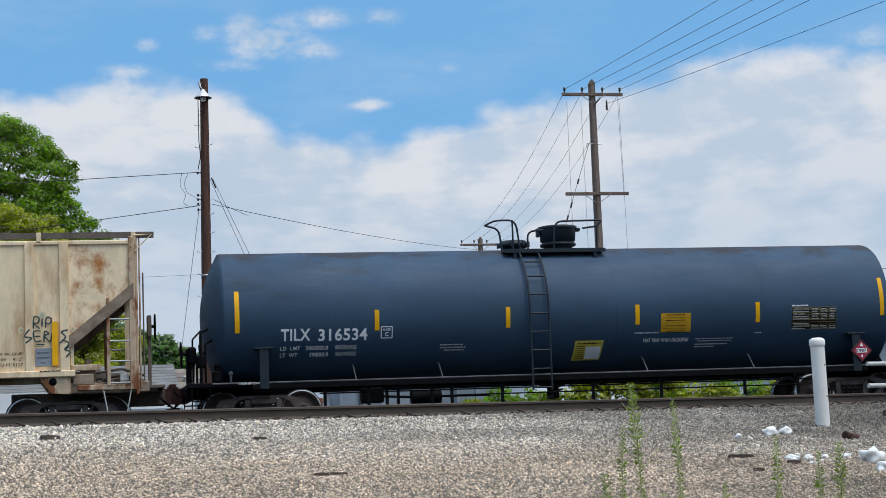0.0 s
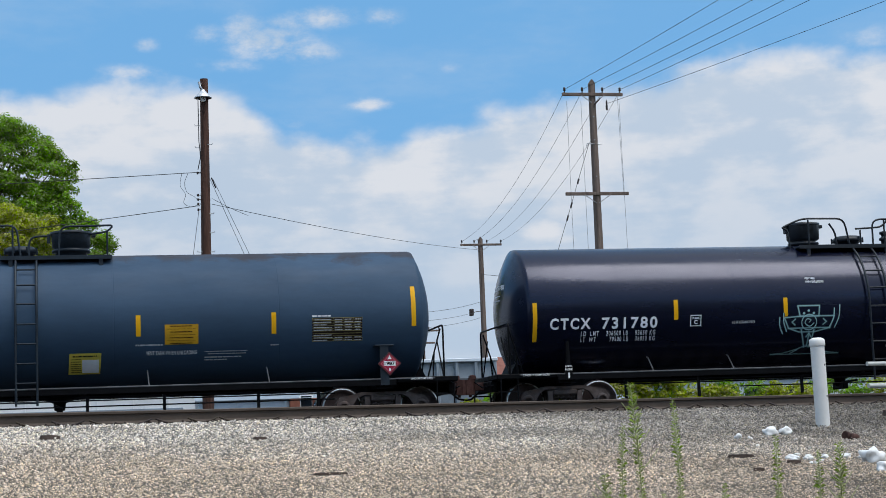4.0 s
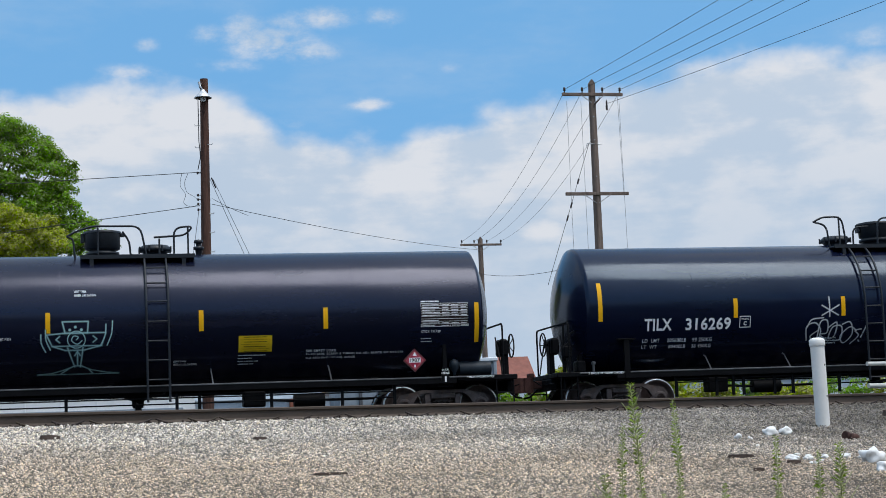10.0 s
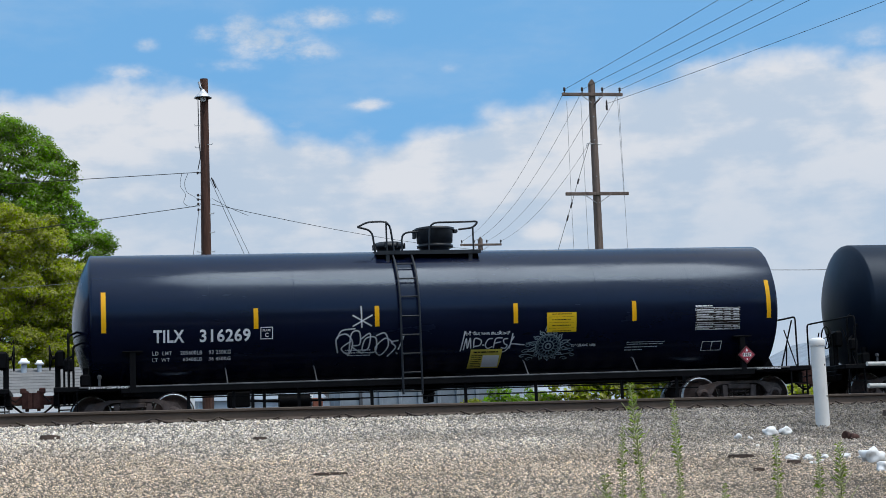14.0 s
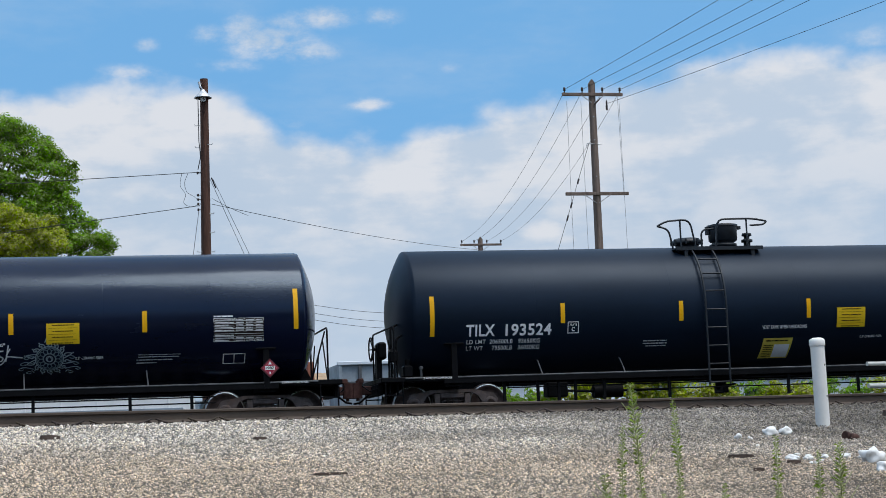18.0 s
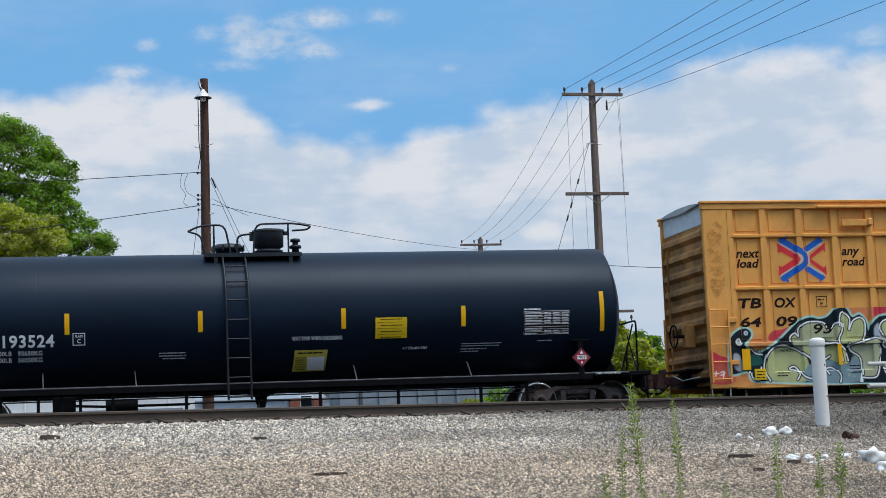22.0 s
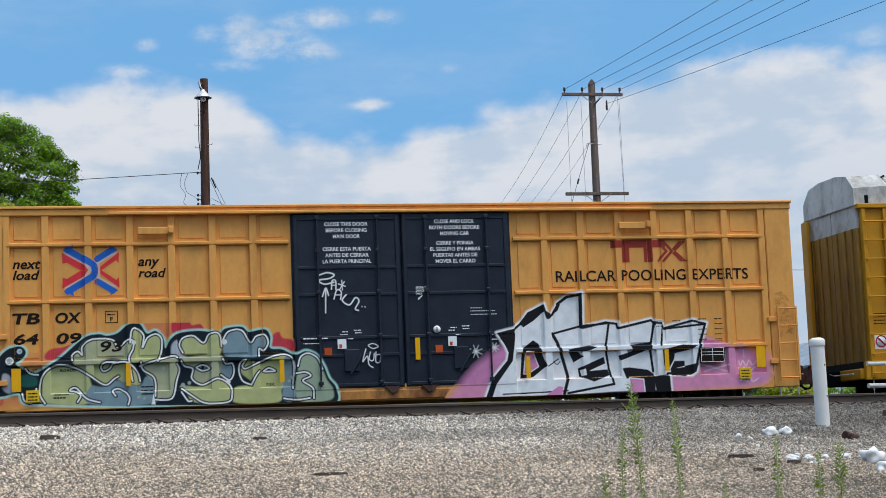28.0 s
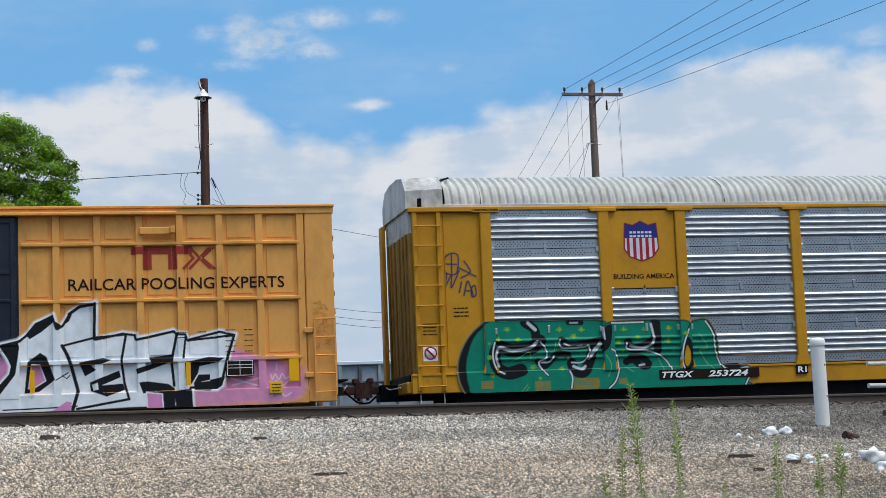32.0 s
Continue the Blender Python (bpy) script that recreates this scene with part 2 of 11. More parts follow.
class Paint:
    """A sprayed or printed picture: colours laid over one another on a fine grid of a surface."""

    def __init__(self, x0, x1, z0, z1, cell):
        self.x, self.z = np.arange(x0, x1 + cell / 2, cell), np.arange(z0, z1 + cell / 2, cell)
        self.X, self.Z = np.meshgrid(self.x, self.z)
        self.rgb, self.a = np.zeros((*self.X.shape, 3)), np.zeros(self.X.shape)
        self.cell = cell

    def lay(self, cover, colour):
        cover = np.clip(cover, 0, 1)
        keep = self.a * (1 - cover)
        total = np.maximum(cover + keep, 1e-6)
        self.rgb = (cover[..., None] * np.array(colour) + keep[..., None] * self.rgb) / total[..., None]
        self.a = cover + keep

    def far(self, pts):
        best = np.full(self.X.shape, 1e9)
        for (ax, az), (bx, bz) in zip(pts[:-1], pts[1:]):
            dx, dz = bx - ax, bz - az
            t = np.clip(((self.X - ax) * dx + (self.Z - az) * dz) / max(dx * dx + dz * dz, 1e-9), 0, 1)
            best = np.minimum(best, (self.X - ax - t * dx) ** 2 + (self.Z - az - t * dz) ** 2)
        return np.sqrt(best)

    def within(self, pts):
        ins = np.zeros(self.X.shape, bool)
        n = len(pts)
        for i in range(n):
            (ax, az), (bx, bz) = pts[i], pts[(i + 1) % n]
            if az == bz:
                continue
            cross = ((az > self.Z) != (bz > self.Z)) & (self.X < (bx - ax) * (self.Z - az) / (bz - az) + ax)
            ins ^= cross
        return ins

    def stroke(self, pts, width, colour, soft=0.0, round_=True, strength=1.0):
        pts = curve(pts) if round_ else pts
        d = self.far(pts)
        s = max(soft, self.cell * 0.6)
        self.lay(strength * np.clip((width / 2 + s / 2 - d) / s, 0, 1), colour)

    def fill(self, pts, colour, soft=0.0, round_=True, grow=0.0, strength=1.0):
        loop = curve([*pts, pts[0]]) if round_ else [*pts, pts[0]]
        d = self.far(loop)
        d = np.where(self.within(loop[:-1]), -d, d) - grow
        s = max(soft, self.cell * 0.6)
        self.lay(strength * np.clip(0.5 - d / s, 0, 1), colour)

    def spot(self, x, z, r, colour, soft=0.0):
        d = np.hypot(self.X - x, self.Z - z)
        s = max(soft, self.cell)
        self.lay(np.clip(0.5 - (d - r) / s, 0, 1), colour)

    def put(self, name, place, material, parent, base, label=""):
        """base: the paint underneath, into which thin spray fades."""
        keep = self.a > 0.12
        cells = keep[:-1, :-1] | keep[1:, :-1] | keep[:-1, 1:] | keep[1:, 1:]
        nz, nx = self.X.shape
        index = np.arange(nz * nx).reshape(nz, nx)
        jz, jx = np.nonzero(cells)
        quads = np.stack([index[jz, jx], index[jz, jx + 1], index[jz + 1, jx + 1], index[jz + 1, jx]], 1)
        used, inv = np.unique(quads, return_inverse=True)
        quads = inv.reshape(-1, 4)
        pos = place(self.X.ravel()[used], self.Z.ravel()[used])
        a = np.clip(self.a.ravel()[used], 0, 1)[:, None]
        under = base(self.X.ravel()[used], self.Z.ravel()[used]) if callable(base) else np.array(base)
        rgb = self.rgb.reshape(-1, 3)[used] * a + under * (1 - a)
        me = bpy.data.meshes.new(name)
        me.vertices.add(len(used))
        me.vertices.foreach_set("co", np.ascontiguousarray(pos, dtype=np.float32).ravel())
        me.loops.add(quads.size)
        me.loops.foreach_set("vertex_index", quads.ravel().astype(np.int32))
        me.polygons.add(len(quads))
        me.polygons.foreach_set("loop_start", np.arange(0, quads.size, 4, dtype=np.int32))
        me.update(calc_edges=True)
        col = me.attributes.new("paint", "FLOAT_COLOR", "POINT")
        col.data.foreach_set("color", np.concatenate([rgb, np.ones_like(a)], 1).astype(np.float32).ravel())
        me.materials.append(material)
        ob = new(name, me)
        ob.parent = parent
        return tagged(ob, label)


def curve(pts, n=6):
    """A smooth line through the points."""
    closed = pts[0] == pts[-1]
    p = [np.array(q, float) for q in pts]
    out = []
    for i in range(len(p) - 1):
        p0 = p[i - 1] if i else (p[-2] if closed else p[0])
        p3 = p[i + 2] if i + 2 < len(p) else (p[1] if closed else p[-1])
        for k in range(n):
            t = k / n
            out.append(tuple(0.5 * (2 * p[i] + (p[i + 1] - p0) * t + (2 * p0 - 5 * p[i] + 4 * p[i + 1] - p3) * t * t + (3 * p[i] - p0 - 3 * p[i + 1] + p3) * t ** 3)))
    out.append(tuple(p[-1]))
    return out


def arc(cx, cz, r, a0, a1, n=8):
    return [(cx + r * math.cos(radians(a0 + (a1 - a0) * i / n)), cz + r * math.sin(radians(a0 + (a1 - a0) * i / n))) for i in range(n + 1)]
# ---- materials ----


def material(name, colour, rough=0.6, metal=0.0, vary=0.25, scale=3.0, bump=0.1, bump_scale=40.0, stain=None, stain_scale=0.8, stain_level=(0.55, 0.75),
             stretch=(1, 1, 1), coat=0.0, island=0.0, single=0.0, hue=0.03, rough_vary=0.12, spec=0.28, through=0.0, distance=0.01):
    """A painted, worn or natural surface: colour that varies at two scales, stains, uneven gloss and fine relief."""
    mat = bpy.data.materials.new(name)
    mat.use_nodes = True
    nt = mat.node_tree
    bs = nt.nodes["Principled BSDF"]
    tc = nt.nodes.new("ShaderNodeTexCoord")
    mp = nt.nodes.new("ShaderNodeMapping")
    mp.inputs["Scale"].default_value = stretch
    nt.links.new(tc.outputs["Object"], mp.inputs[0])

    def noise(s, detail=5, rough_=0.6, source=mp):
        n = nt.nodes.new("ShaderNodeTexNoise")
        n.inputs["Scale"].default_value, n.inputs["Detail"].default_value, n.inputs["Roughness"].default_value = s, detail, rough_
        nt.links.new(source.outputs[0 if source is mp else "Object"], n.inputs["Vector"])
        return n.outputs[0]

    def rng(x, a, b, c, d):
        n = nt.nodes.new("ShaderNodeMapRange")
        nt.links.new(x, n.inputs[0])
        for i, value in enumerate((a, b, c, d)):
            n.inputs[i + 1].default_value = value
        return n.outputs[0]

    def mixc(f, a, b, blend="MIX"):
        n = nt.nodes.new("ShaderNodeMix")
        n.data_type, n.blend_type = "RGBA", blend
        for s, value in ((n.inputs[0], f), (n.inputs[6], a), (n.inputs[7], b)):
            if isinstance(value, (int, float)):
                s.default_value = value
            elif isinstance(value, tuple):
                s.default_value = (*value, 1)
            else:
                nt.links.new(value, s)
        return n.outputs[2]

    big, small = noise(scale), noise(scale * 9, 4)
    val = nt.nodes.new("ShaderNodeMath")
    val.operation = "MULTIPLY"
    nt.links.new(rng(big, 0.3, 0.7, 1 - vary, 1 + vary), val.inputs[0])
    nt.links.new(rng(small, 0.25, 0.75, 1 - vary * 0.5, 1 + vary * 0.5), val.inputs[1])
    hs = nt.nodes.new("ShaderNodeHueSaturation")
    hs.inputs["Color"].default_value = (*colour, 1)
    nt.links.new(val.outputs[0], hs.inputs["Value"])
    col = hs.outputs[0]
    if island or single:
        if island:
            src = nt.nodes.new("ShaderNodeNewGeometry").outputs["Random Per Island"]
        else:
            src = nt.nodes.new("ShaderNodeObjectInfo").outputs["Random"]
        h2 = nt.nodes.new("ShaderNodeHueSaturation")
        nt.links.new(col, h2.inputs["Color"])
        k = island or single
        nt.links.new(rng(src, 0, 1, 1 - k, 1 + k), h2.inputs["Value"])
        w = nt.nodes.new("ShaderNodeMath")
        w.operation = "FRACT"
        mu = nt.nodes.new("ShaderNodeMath")
        mu.operation = "MULTIPLY"
        nt.links.new(src, mu.inputs[0])
        mu.inputs[1].default_value = 17.3
        nt.links.new(mu.outputs[0], w.inputs[0])
        nt.links.new(rng(w.outputs[0], 0, 1, 0.5 - hue, 0.5 + hue), h2.inputs["Hue"])
        nt.links.new(rng(w.outputs[0], 0, 1, 0.6, 1.25), h2.inputs["Saturation"])
        col = h2.outputs[0]
    if stain:
        st = noise(stain_scale, 8, 0.65)
        f = rng(st, stain_level[0], stain_level[1], 0, 1)
        col = mixc(f, col, stain)
    nt.links.new(col, bs.inputs["Base Color"])
    nt.links.new(rng(noise(scale * 2.3), 0.3, 0.7, max(rough - rough_vary, 0.02), min(rough + rough_vary, 1)), bs.inputs["Roughness"])
    bs.inputs["Metallic"].default_value, bs.inputs["Specular IOR Level"].default_value, bs.inputs["Coat Weight"].default_value = metal, spec, coat
    bs.inputs["Coat Roughness"].default_value = 0.12
    if bump:
        bp = nt.nodes.new("ShaderNodeBump")
        bp.inputs["Strength"].default_value, bp.inputs["Distance"].default_value = bump, distance
        nt.links.new(noise(bump_scale, 4), bp.inputs["Height"])
        nt.links.new(bp.outputs[0], bs.inputs["Normal"])
    if through:
        tl, add = nt.nodes.new("ShaderNodeBsdfTranslucent"), nt.nodes.new("ShaderNodeMixShader")
        nt.links.new(col, tl.inputs[0])
        add.inputs[0].default_value = through
        nt.links.new(bs.outputs[0], add.inputs[1]), nt.links.new(tl.outputs[0], add.inputs[2])
        nt.links.new(add.outputs[0], nt.nodes["Material Output"].inputs[0])
    return mat


def painted(name, rough=0.5):
    """Spray paint or print whose colours lie on the mesh."""
    mat = material(name, (1, 1, 1), rough, vary=0.0, bump=0.05, spec=0.18)
    nt = mat.node_tree
    at, mixn = nt.nodes.new("ShaderNodeAttribute"), nt.nodes.new("ShaderNodeMix")
    at.attribute_name = "paint"
    mixn.data_type, mixn.blend_type = "RGBA", "MULTIPLY"
    mixn.inputs[0].default_value = 1.0
    n = nt.nodes.new("ShaderNodeTexNoise")
    n.inputs["Scale"].default_value, n.inputs["Detail"].default_value = 5.0, 6
    nt.links.new(nt.nodes["Texture Coordinate"].outputs["Object"], n.inputs["Vector"])
    r = nt.nodes.new("ShaderNodeMapRange")
    for i, value in enumerate((0.3, 0.7, 0.90, 1.08)):
        r.inputs[i + 1].default_value = value
    nt.links.new(n.outputs[0], r.inputs[0])
    nt.links.new(at.outputs["Color"], mixn.inputs[6]), nt.links.new(r.outputs[0], mixn.inputs[7])
    nt.links.new(mixn.outputs[2], nt.nodes["Principled BSDF"].inputs["Base Color"])
    return mat


TANK_GREY = material("blue_grey_tank_paint", (0.040, 0.075, 0.124), 0.62, spec=0.22, vary=0.14, scale=0.7, stain=(0.025, 0.027, 0.032), stain_scale=0.55, stain_level=(0.62, 0.8), bump=0.05, stretch=(0.5, 1, 1.6))
TANK_BLACK = material("gloss_black_tank_paint", (0.005, 0.0070, 0.019), 0.23, vary=0.2, scale=0.8, bump=0.09, bump_scale=2.2, rough_vary=0.07, spec=0.46, stretch=(0.3, 1, 1))
TANK_NEW = material("new_black_tank_paint", (0.004, 0.0065, 0.022), 0.20, vary=0.2, scale=0.8, bump=0.11, bump_scale=2.0, rough_vary=0.09, spec=0.42, stretch=(0.3, 1, 1))
TANK_DULL = material("dull_black_tank_paint", (0.006, 0.0115, 0.023), 0.42, vary=0.2, scale=0.8, bump=0.04, spec=0.24, rough_vary=0.025, stretch=(0.4, 1, 1))
# blue put into the reflections, bluer than the sky they mirror
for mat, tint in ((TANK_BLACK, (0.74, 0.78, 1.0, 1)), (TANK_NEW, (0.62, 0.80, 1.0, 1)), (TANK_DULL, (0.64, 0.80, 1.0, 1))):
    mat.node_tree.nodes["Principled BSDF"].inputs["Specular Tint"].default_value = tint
FRAME_BLACK = material("black_frame_paint", (0.004, 0.004, 0.005), 0.6, vary=0.35, scale=4, spec=0.10)
TRIM = material("charcoal_fitting_paint", (0.013, 0.016, 0.021), 0.45, vary=0.35, scale=4, spec=0.4)
FRAME_GREY = material("dark_grey_frame_paint", (0.018, 0.026, 0.035), 0.5, vary=0.3, scale=4)
SILL_GREY = material("worn_grey_sill", (0.11, 0.113, 0.118), 0.5, vary=0.4, scale=4)
TRUCK = material("brown_dusty_cast_steel", (0.11, 0.086, 0.080), 0.8, vary=0.4, scale=5, stain=(0.14, 0.08, 0.058), stain_scale=3)
WHEEL = material("rusty_wheel_steel", (0.07, 0.048, 0.043), 0.7, vary=0.4, scale=6)
TREAD = material("bright_wheel_rim", (0.72, 0.72, 0.72), 0.32, metal=0.8, vary=0.2)
COUPLER = material("rust_brown_coupler", (0.080, 0.036, 0.030), 0.8, vary=0.4, scale=6)
WHITE = material("white_marking", (0.95, 0.95, 0.95), 0.5, vary=0.08, scale=2)
MARK_GREY = material("pale_marking", (0.58, 0.60, 0.62), 0.5, vary=0.1, scale=2)
YELLOW = material("yellow_reflector", (0.94, 0.47, 0.008), 0.35, vary=0.06, scale=3)
SIGN_OLD = material("faded_orange_yellow_sign", (0.62, 0.33, 0.02), 0.5, vary=0.15, scale=4)
SIGN_YELLOW = material("yellow_sign", (0.85, 0.54, 0.018), 0.4, vary=0.08, scale=3)
NOTICE = material("pale_yellow_notice", (0.76, 0.60, 0.10), 0.45, vary=0.15, scale=6)
BLACK_INK = material("black_marking", (0.022, 0.013, 0.010), 0.6, vary=0.1, spec=0.10)
RED = material("red_placard", (0.38, 0.015, 0.05), 0.4, vary=0.08)
PLACARD_RIM = material("worn_pink_placard_rim", (0.42, 0.13, 0.14), 0.5)
PLACARD_EDGE = material("brown_placard_holder", (0.10, 0.03, 0.03), 0.5)
BOX_YELLOW = material("ochre_boxcar_paint", (0.85, 0.390, 0.092), 0.55, vary=0.10, scale=1.2, stain=(0.52, 0.235, 0.06), stain_scale=1.3, stain_level=(0.52, 0.85), bump=0.05, stretch=(1, 1, 0.5))
BOX_SILL = material("rusting_ochre_sill", (0.66, 0.29, 0.07), 0.65, vary=0.25, scale=1.5, stain=(0.20, 0.075, 0.03), stain_scale=1.6, stain_level=(0.38, 0.60), stretch=(1, 1, 0.6))
# grime streaks over a base darker than the side paint
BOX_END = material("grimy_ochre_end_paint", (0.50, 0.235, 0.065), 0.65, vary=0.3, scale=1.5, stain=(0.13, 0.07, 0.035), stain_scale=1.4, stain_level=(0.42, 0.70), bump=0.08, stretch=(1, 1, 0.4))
BOX_DOOR = material("navy_black_door_paint", (0.016, 0.022, 0.036), 0.4, vary=0.25, scale=2, spec=0.35)
BOX_ROOF = material("galvanised_roof", (0.50, 0.50, 0.48), 0.5, metal=0.3, vary=0.2)
BOX_WHITE = material("white_end_paint", (0.70, 0.72, 0.74), 0.5, vary=0.12, stain=(0.42, 0.40, 0.36), stain_scale=1.5)
RACK_YELLOW = material("golden_autorack_paint", (0.60, 0.275, 0.012), 0.45, vary=0.10, scale=1.4, stain=(0.26, 0.13, 0.03), stain_scale=0.9, stain_level=(0.58, 0.85))
RACK_DOOR = material("grimy_brown_yellow_door", (0.40, 0.21, 0.030), 0.6, vary=0.25, scale=1.2, stain=(0.22, 0.12, 0.04), stain_scale=1.3, stain_level=(0.42, 0.7), stretch=(1, 2, 0.4))
RACK_STEEL = material("galvanised_rack_panel", (0.46, 0.48, 0.51), 0.43, metal=0.9, vary=0.12, scale=2, rough_vary=0.08)
RACK_HOLE = material("dark_panel_hole", (0.03, 0.035, 0.04), 0.6)
RACK_ROOF = material("weathered_white_roof", (0.56, 0.54, 0.49), 0.55, vary=0.15, scale=1.5, stain=(0.36, 0.33, 0.28), stain_scale=1.2)
RACK_END = material("grey_white_end_door", (0.58, 0.565, 0.53), 0.6, vary=0.2, scale=1.5, stain=(0.26, 0.225, 0.18), stain_scale=1.9, stain_level=(0.50, 0.70), stretch=(1, 1, 0.6))
HOPPER = material("cream_rusting_hopper_paint", (0.88, 0.70, 0.46), 0.65, vary=0.14, scale=1.5, stain=(0.48, 0.24, 0.09), stain_scale=1.1, stain_level=(0.50, 0.76), stretch=(1.5, 1, 0.45))
# darker brown than the cream body, with rust-brown stains
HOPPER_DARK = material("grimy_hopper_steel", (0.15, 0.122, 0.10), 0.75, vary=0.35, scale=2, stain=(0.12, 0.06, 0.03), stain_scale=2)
SPRAY = painted("spray_paint")
PRINT = painted("printed_vinyl", 0.4)
RAIL = material("brown_rusted_rail", (0.088, 0.066, 0.052), 0.65, vary=0.25, scale=3, stretch=(0.3, 1, 1))
RAIL_TOP = material("worn_rail_head", (0.30, 0.28, 0.26), 0.35, metal=0.7, vary=0.2)
TIE = material("weathered_sleeper_wood", (0.085, 0.070, 0.058), 0.9, vary=0.4, scale=4, bump=0.5, bump_scale=25, single=0.25, stretch=(6, 1, 1))
PLATE = material("rusty_tie_plate", (0.055, 0.040, 0.032), 0.8, vary=0.3, scale=8, single=0.25)
GRAVEL = material("crushed_stone", (0.68, 0.59, 0.49), 0.92, vary=0.2, scale=0.35, bump=0.25, bump_scale=90, island=0.62, hue=0.014)
POLE_DARK = material("creosoted_pole_wood", (0.115, 0.055, 0.038), 0.85, vary=0.5, scale=1.6, bump=0.9, bump_scale=9, stretch=(6, 6, 0.22), distance=0.03, stain=(0.045, 0.028, 0.022), stain_scale=1.4, stain_level=(0.5, 0.7))
POLE_GREY = material("weathered_pole_wood", (0.19, 0.14, 0.113), 0.85, vary=0.45, scale=1.6, bump=0.9, bump_scale=9, stretch=(6, 6, 0.22), distance=0.03)
WIRE = material("dark_cable", (0.035, 0.035, 0.038), 0.6)
WIRE_PALE = material("grey_strand", (0.26, 0.27, 0.29), 0.5, metal=0.4)
PORCELAIN = material("brown_insulator", (0.05, 0.035, 0.03), 0.25)
STEEL = material("galvanised_hardware", (0.40, 0.41, 0.42), 0.4, metal=0.8, vary=0.2)
LAMP = material("spun_aluminium_shade", (0.70, 0.70, 0.70), 0.35, metal=0.6, vary=0.15)
PVC = material("white_pvc_pipe", (0.86, 0.83, 0.79), 0.4, vary=0.05, scale=3, stain=(0.55, 0.52, 0.47), stain_scale=4, stain_level=(0.62, 0.9))
PIPE = material("weathered_pale_pipe", (0.55, 0.55, 0.52), 0.55, vary=0.15)
PLASTIC = material("white_plastic_scrap", (0.90, 0.88, 0.85), 0.5, vary=0.08, bump=0.4, bump_scale=9)
RUSTY = material("rusted_scrap_iron", (0.085, 0.045, 0.036), 0.85, vary=0.4, scale=8, bump=0.4)
OLD_WOOD = material("old_dark_wood", (0.11, 0.08, 0.066), 0.9, vary=0.4, scale=6, bump=0.4)
HOPPER_RUST = material("cream_paint_over_rust", (0.92, 0.73, 0.49), 0.7, vary=0.14, scale=1.5, stain=(0.46, 0.175, 0.045), stain_scale=1.7, stain_level=(0.47, 0.64), stretch=(1.0, 1, 0.8))
HOPPER_POST = material("rust_eaten_cream_paint", (0.66, 0.50, 0.34), 0.75, vary=0.25, scale=3, stain=(0.22, 0.085, 0.035), stain_scale=3.0, stain_level=(0.42, 0.58), stretch=(1, 1, 0.5))
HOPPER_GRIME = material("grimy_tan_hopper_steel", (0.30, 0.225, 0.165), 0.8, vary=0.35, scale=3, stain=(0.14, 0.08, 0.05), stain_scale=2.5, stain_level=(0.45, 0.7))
LEAF = material("green_leaves", (0.195, 0.335, 0.015), 0.6, vary=0.4, scale=0.6, bump=0, island=0.34, through=0.42, spec=0.10)
LEAF_LIGHT = material("yellow_green_leaves", (0.38, 0.415, 0.020), 0.6, vary=0.35, scale=0.6, bump=0, island=0.32, through=0.42, spec=0.10)
LEAF_DARK = material("dark_leaves", (0.13, 0.23, 0.05), 0.6, vary=0.35, scale=0.5, bump=0, island=0.45, through=0.3)
WEED = material("weed_green", (0.42, 0.52, 0.10), 0.55, vary=0.2, scale=2, bump=0, island=0.3, through=0.35)
BARK = material("grey_brown_bark", (0.10, 0.075, 0.055), 0.9, vary=0.4, scale=3, bump=0.8, bump_scale=14, stretch=(3, 3, 0.5))
SIDING = material("white_metal_siding", (0.70, 0.75, 0.80), 0.5, vary=0.08, scale=0.6)
TRAILER = material("white_trailer_side", (0.82, 0.82, 0.81), 0.4, vary=0.06, scale=0.6)
SHINGLE = material("brown_grey_shingle", (0.20, 0.165, 0.135), 0.9, vary=0.2, scale=2, single=0.2)
SHINGLE_PALE = material("pale_grey_shingle", (0.185, 0.183, 0.18), 0.9, vary=0.18, scale=2, single=0.12, stain=(0.22, 0.212, 0.20), stain_scale=0.7)
BRICKS = material("red_brick", (0.30, 0.11, 0.07), 0.85, vary=0.2, scale=4)
TAN = material("tan_brick", (0.42, 0.30, 0.19), 0.85, vary=0.2, scale=4)
GREY_STEEL = material("grey_painted_steel", (0.28, 0.32, 0.36), 0.55, vary=0.2, scale=1)
GREY_DARK = material("dark_steel_post", (0.10, 0.105, 0.115), 0.6, vary=0.25)
RED_ROOF = material("faded_red_metal_roof", (0.24, 0.085, 0.06), 0.6, vary=0.2)
GLASS = material("dark_window_glass", (0.03, 0.04, 0.05), 0.08, bump=0, vary=0.05)


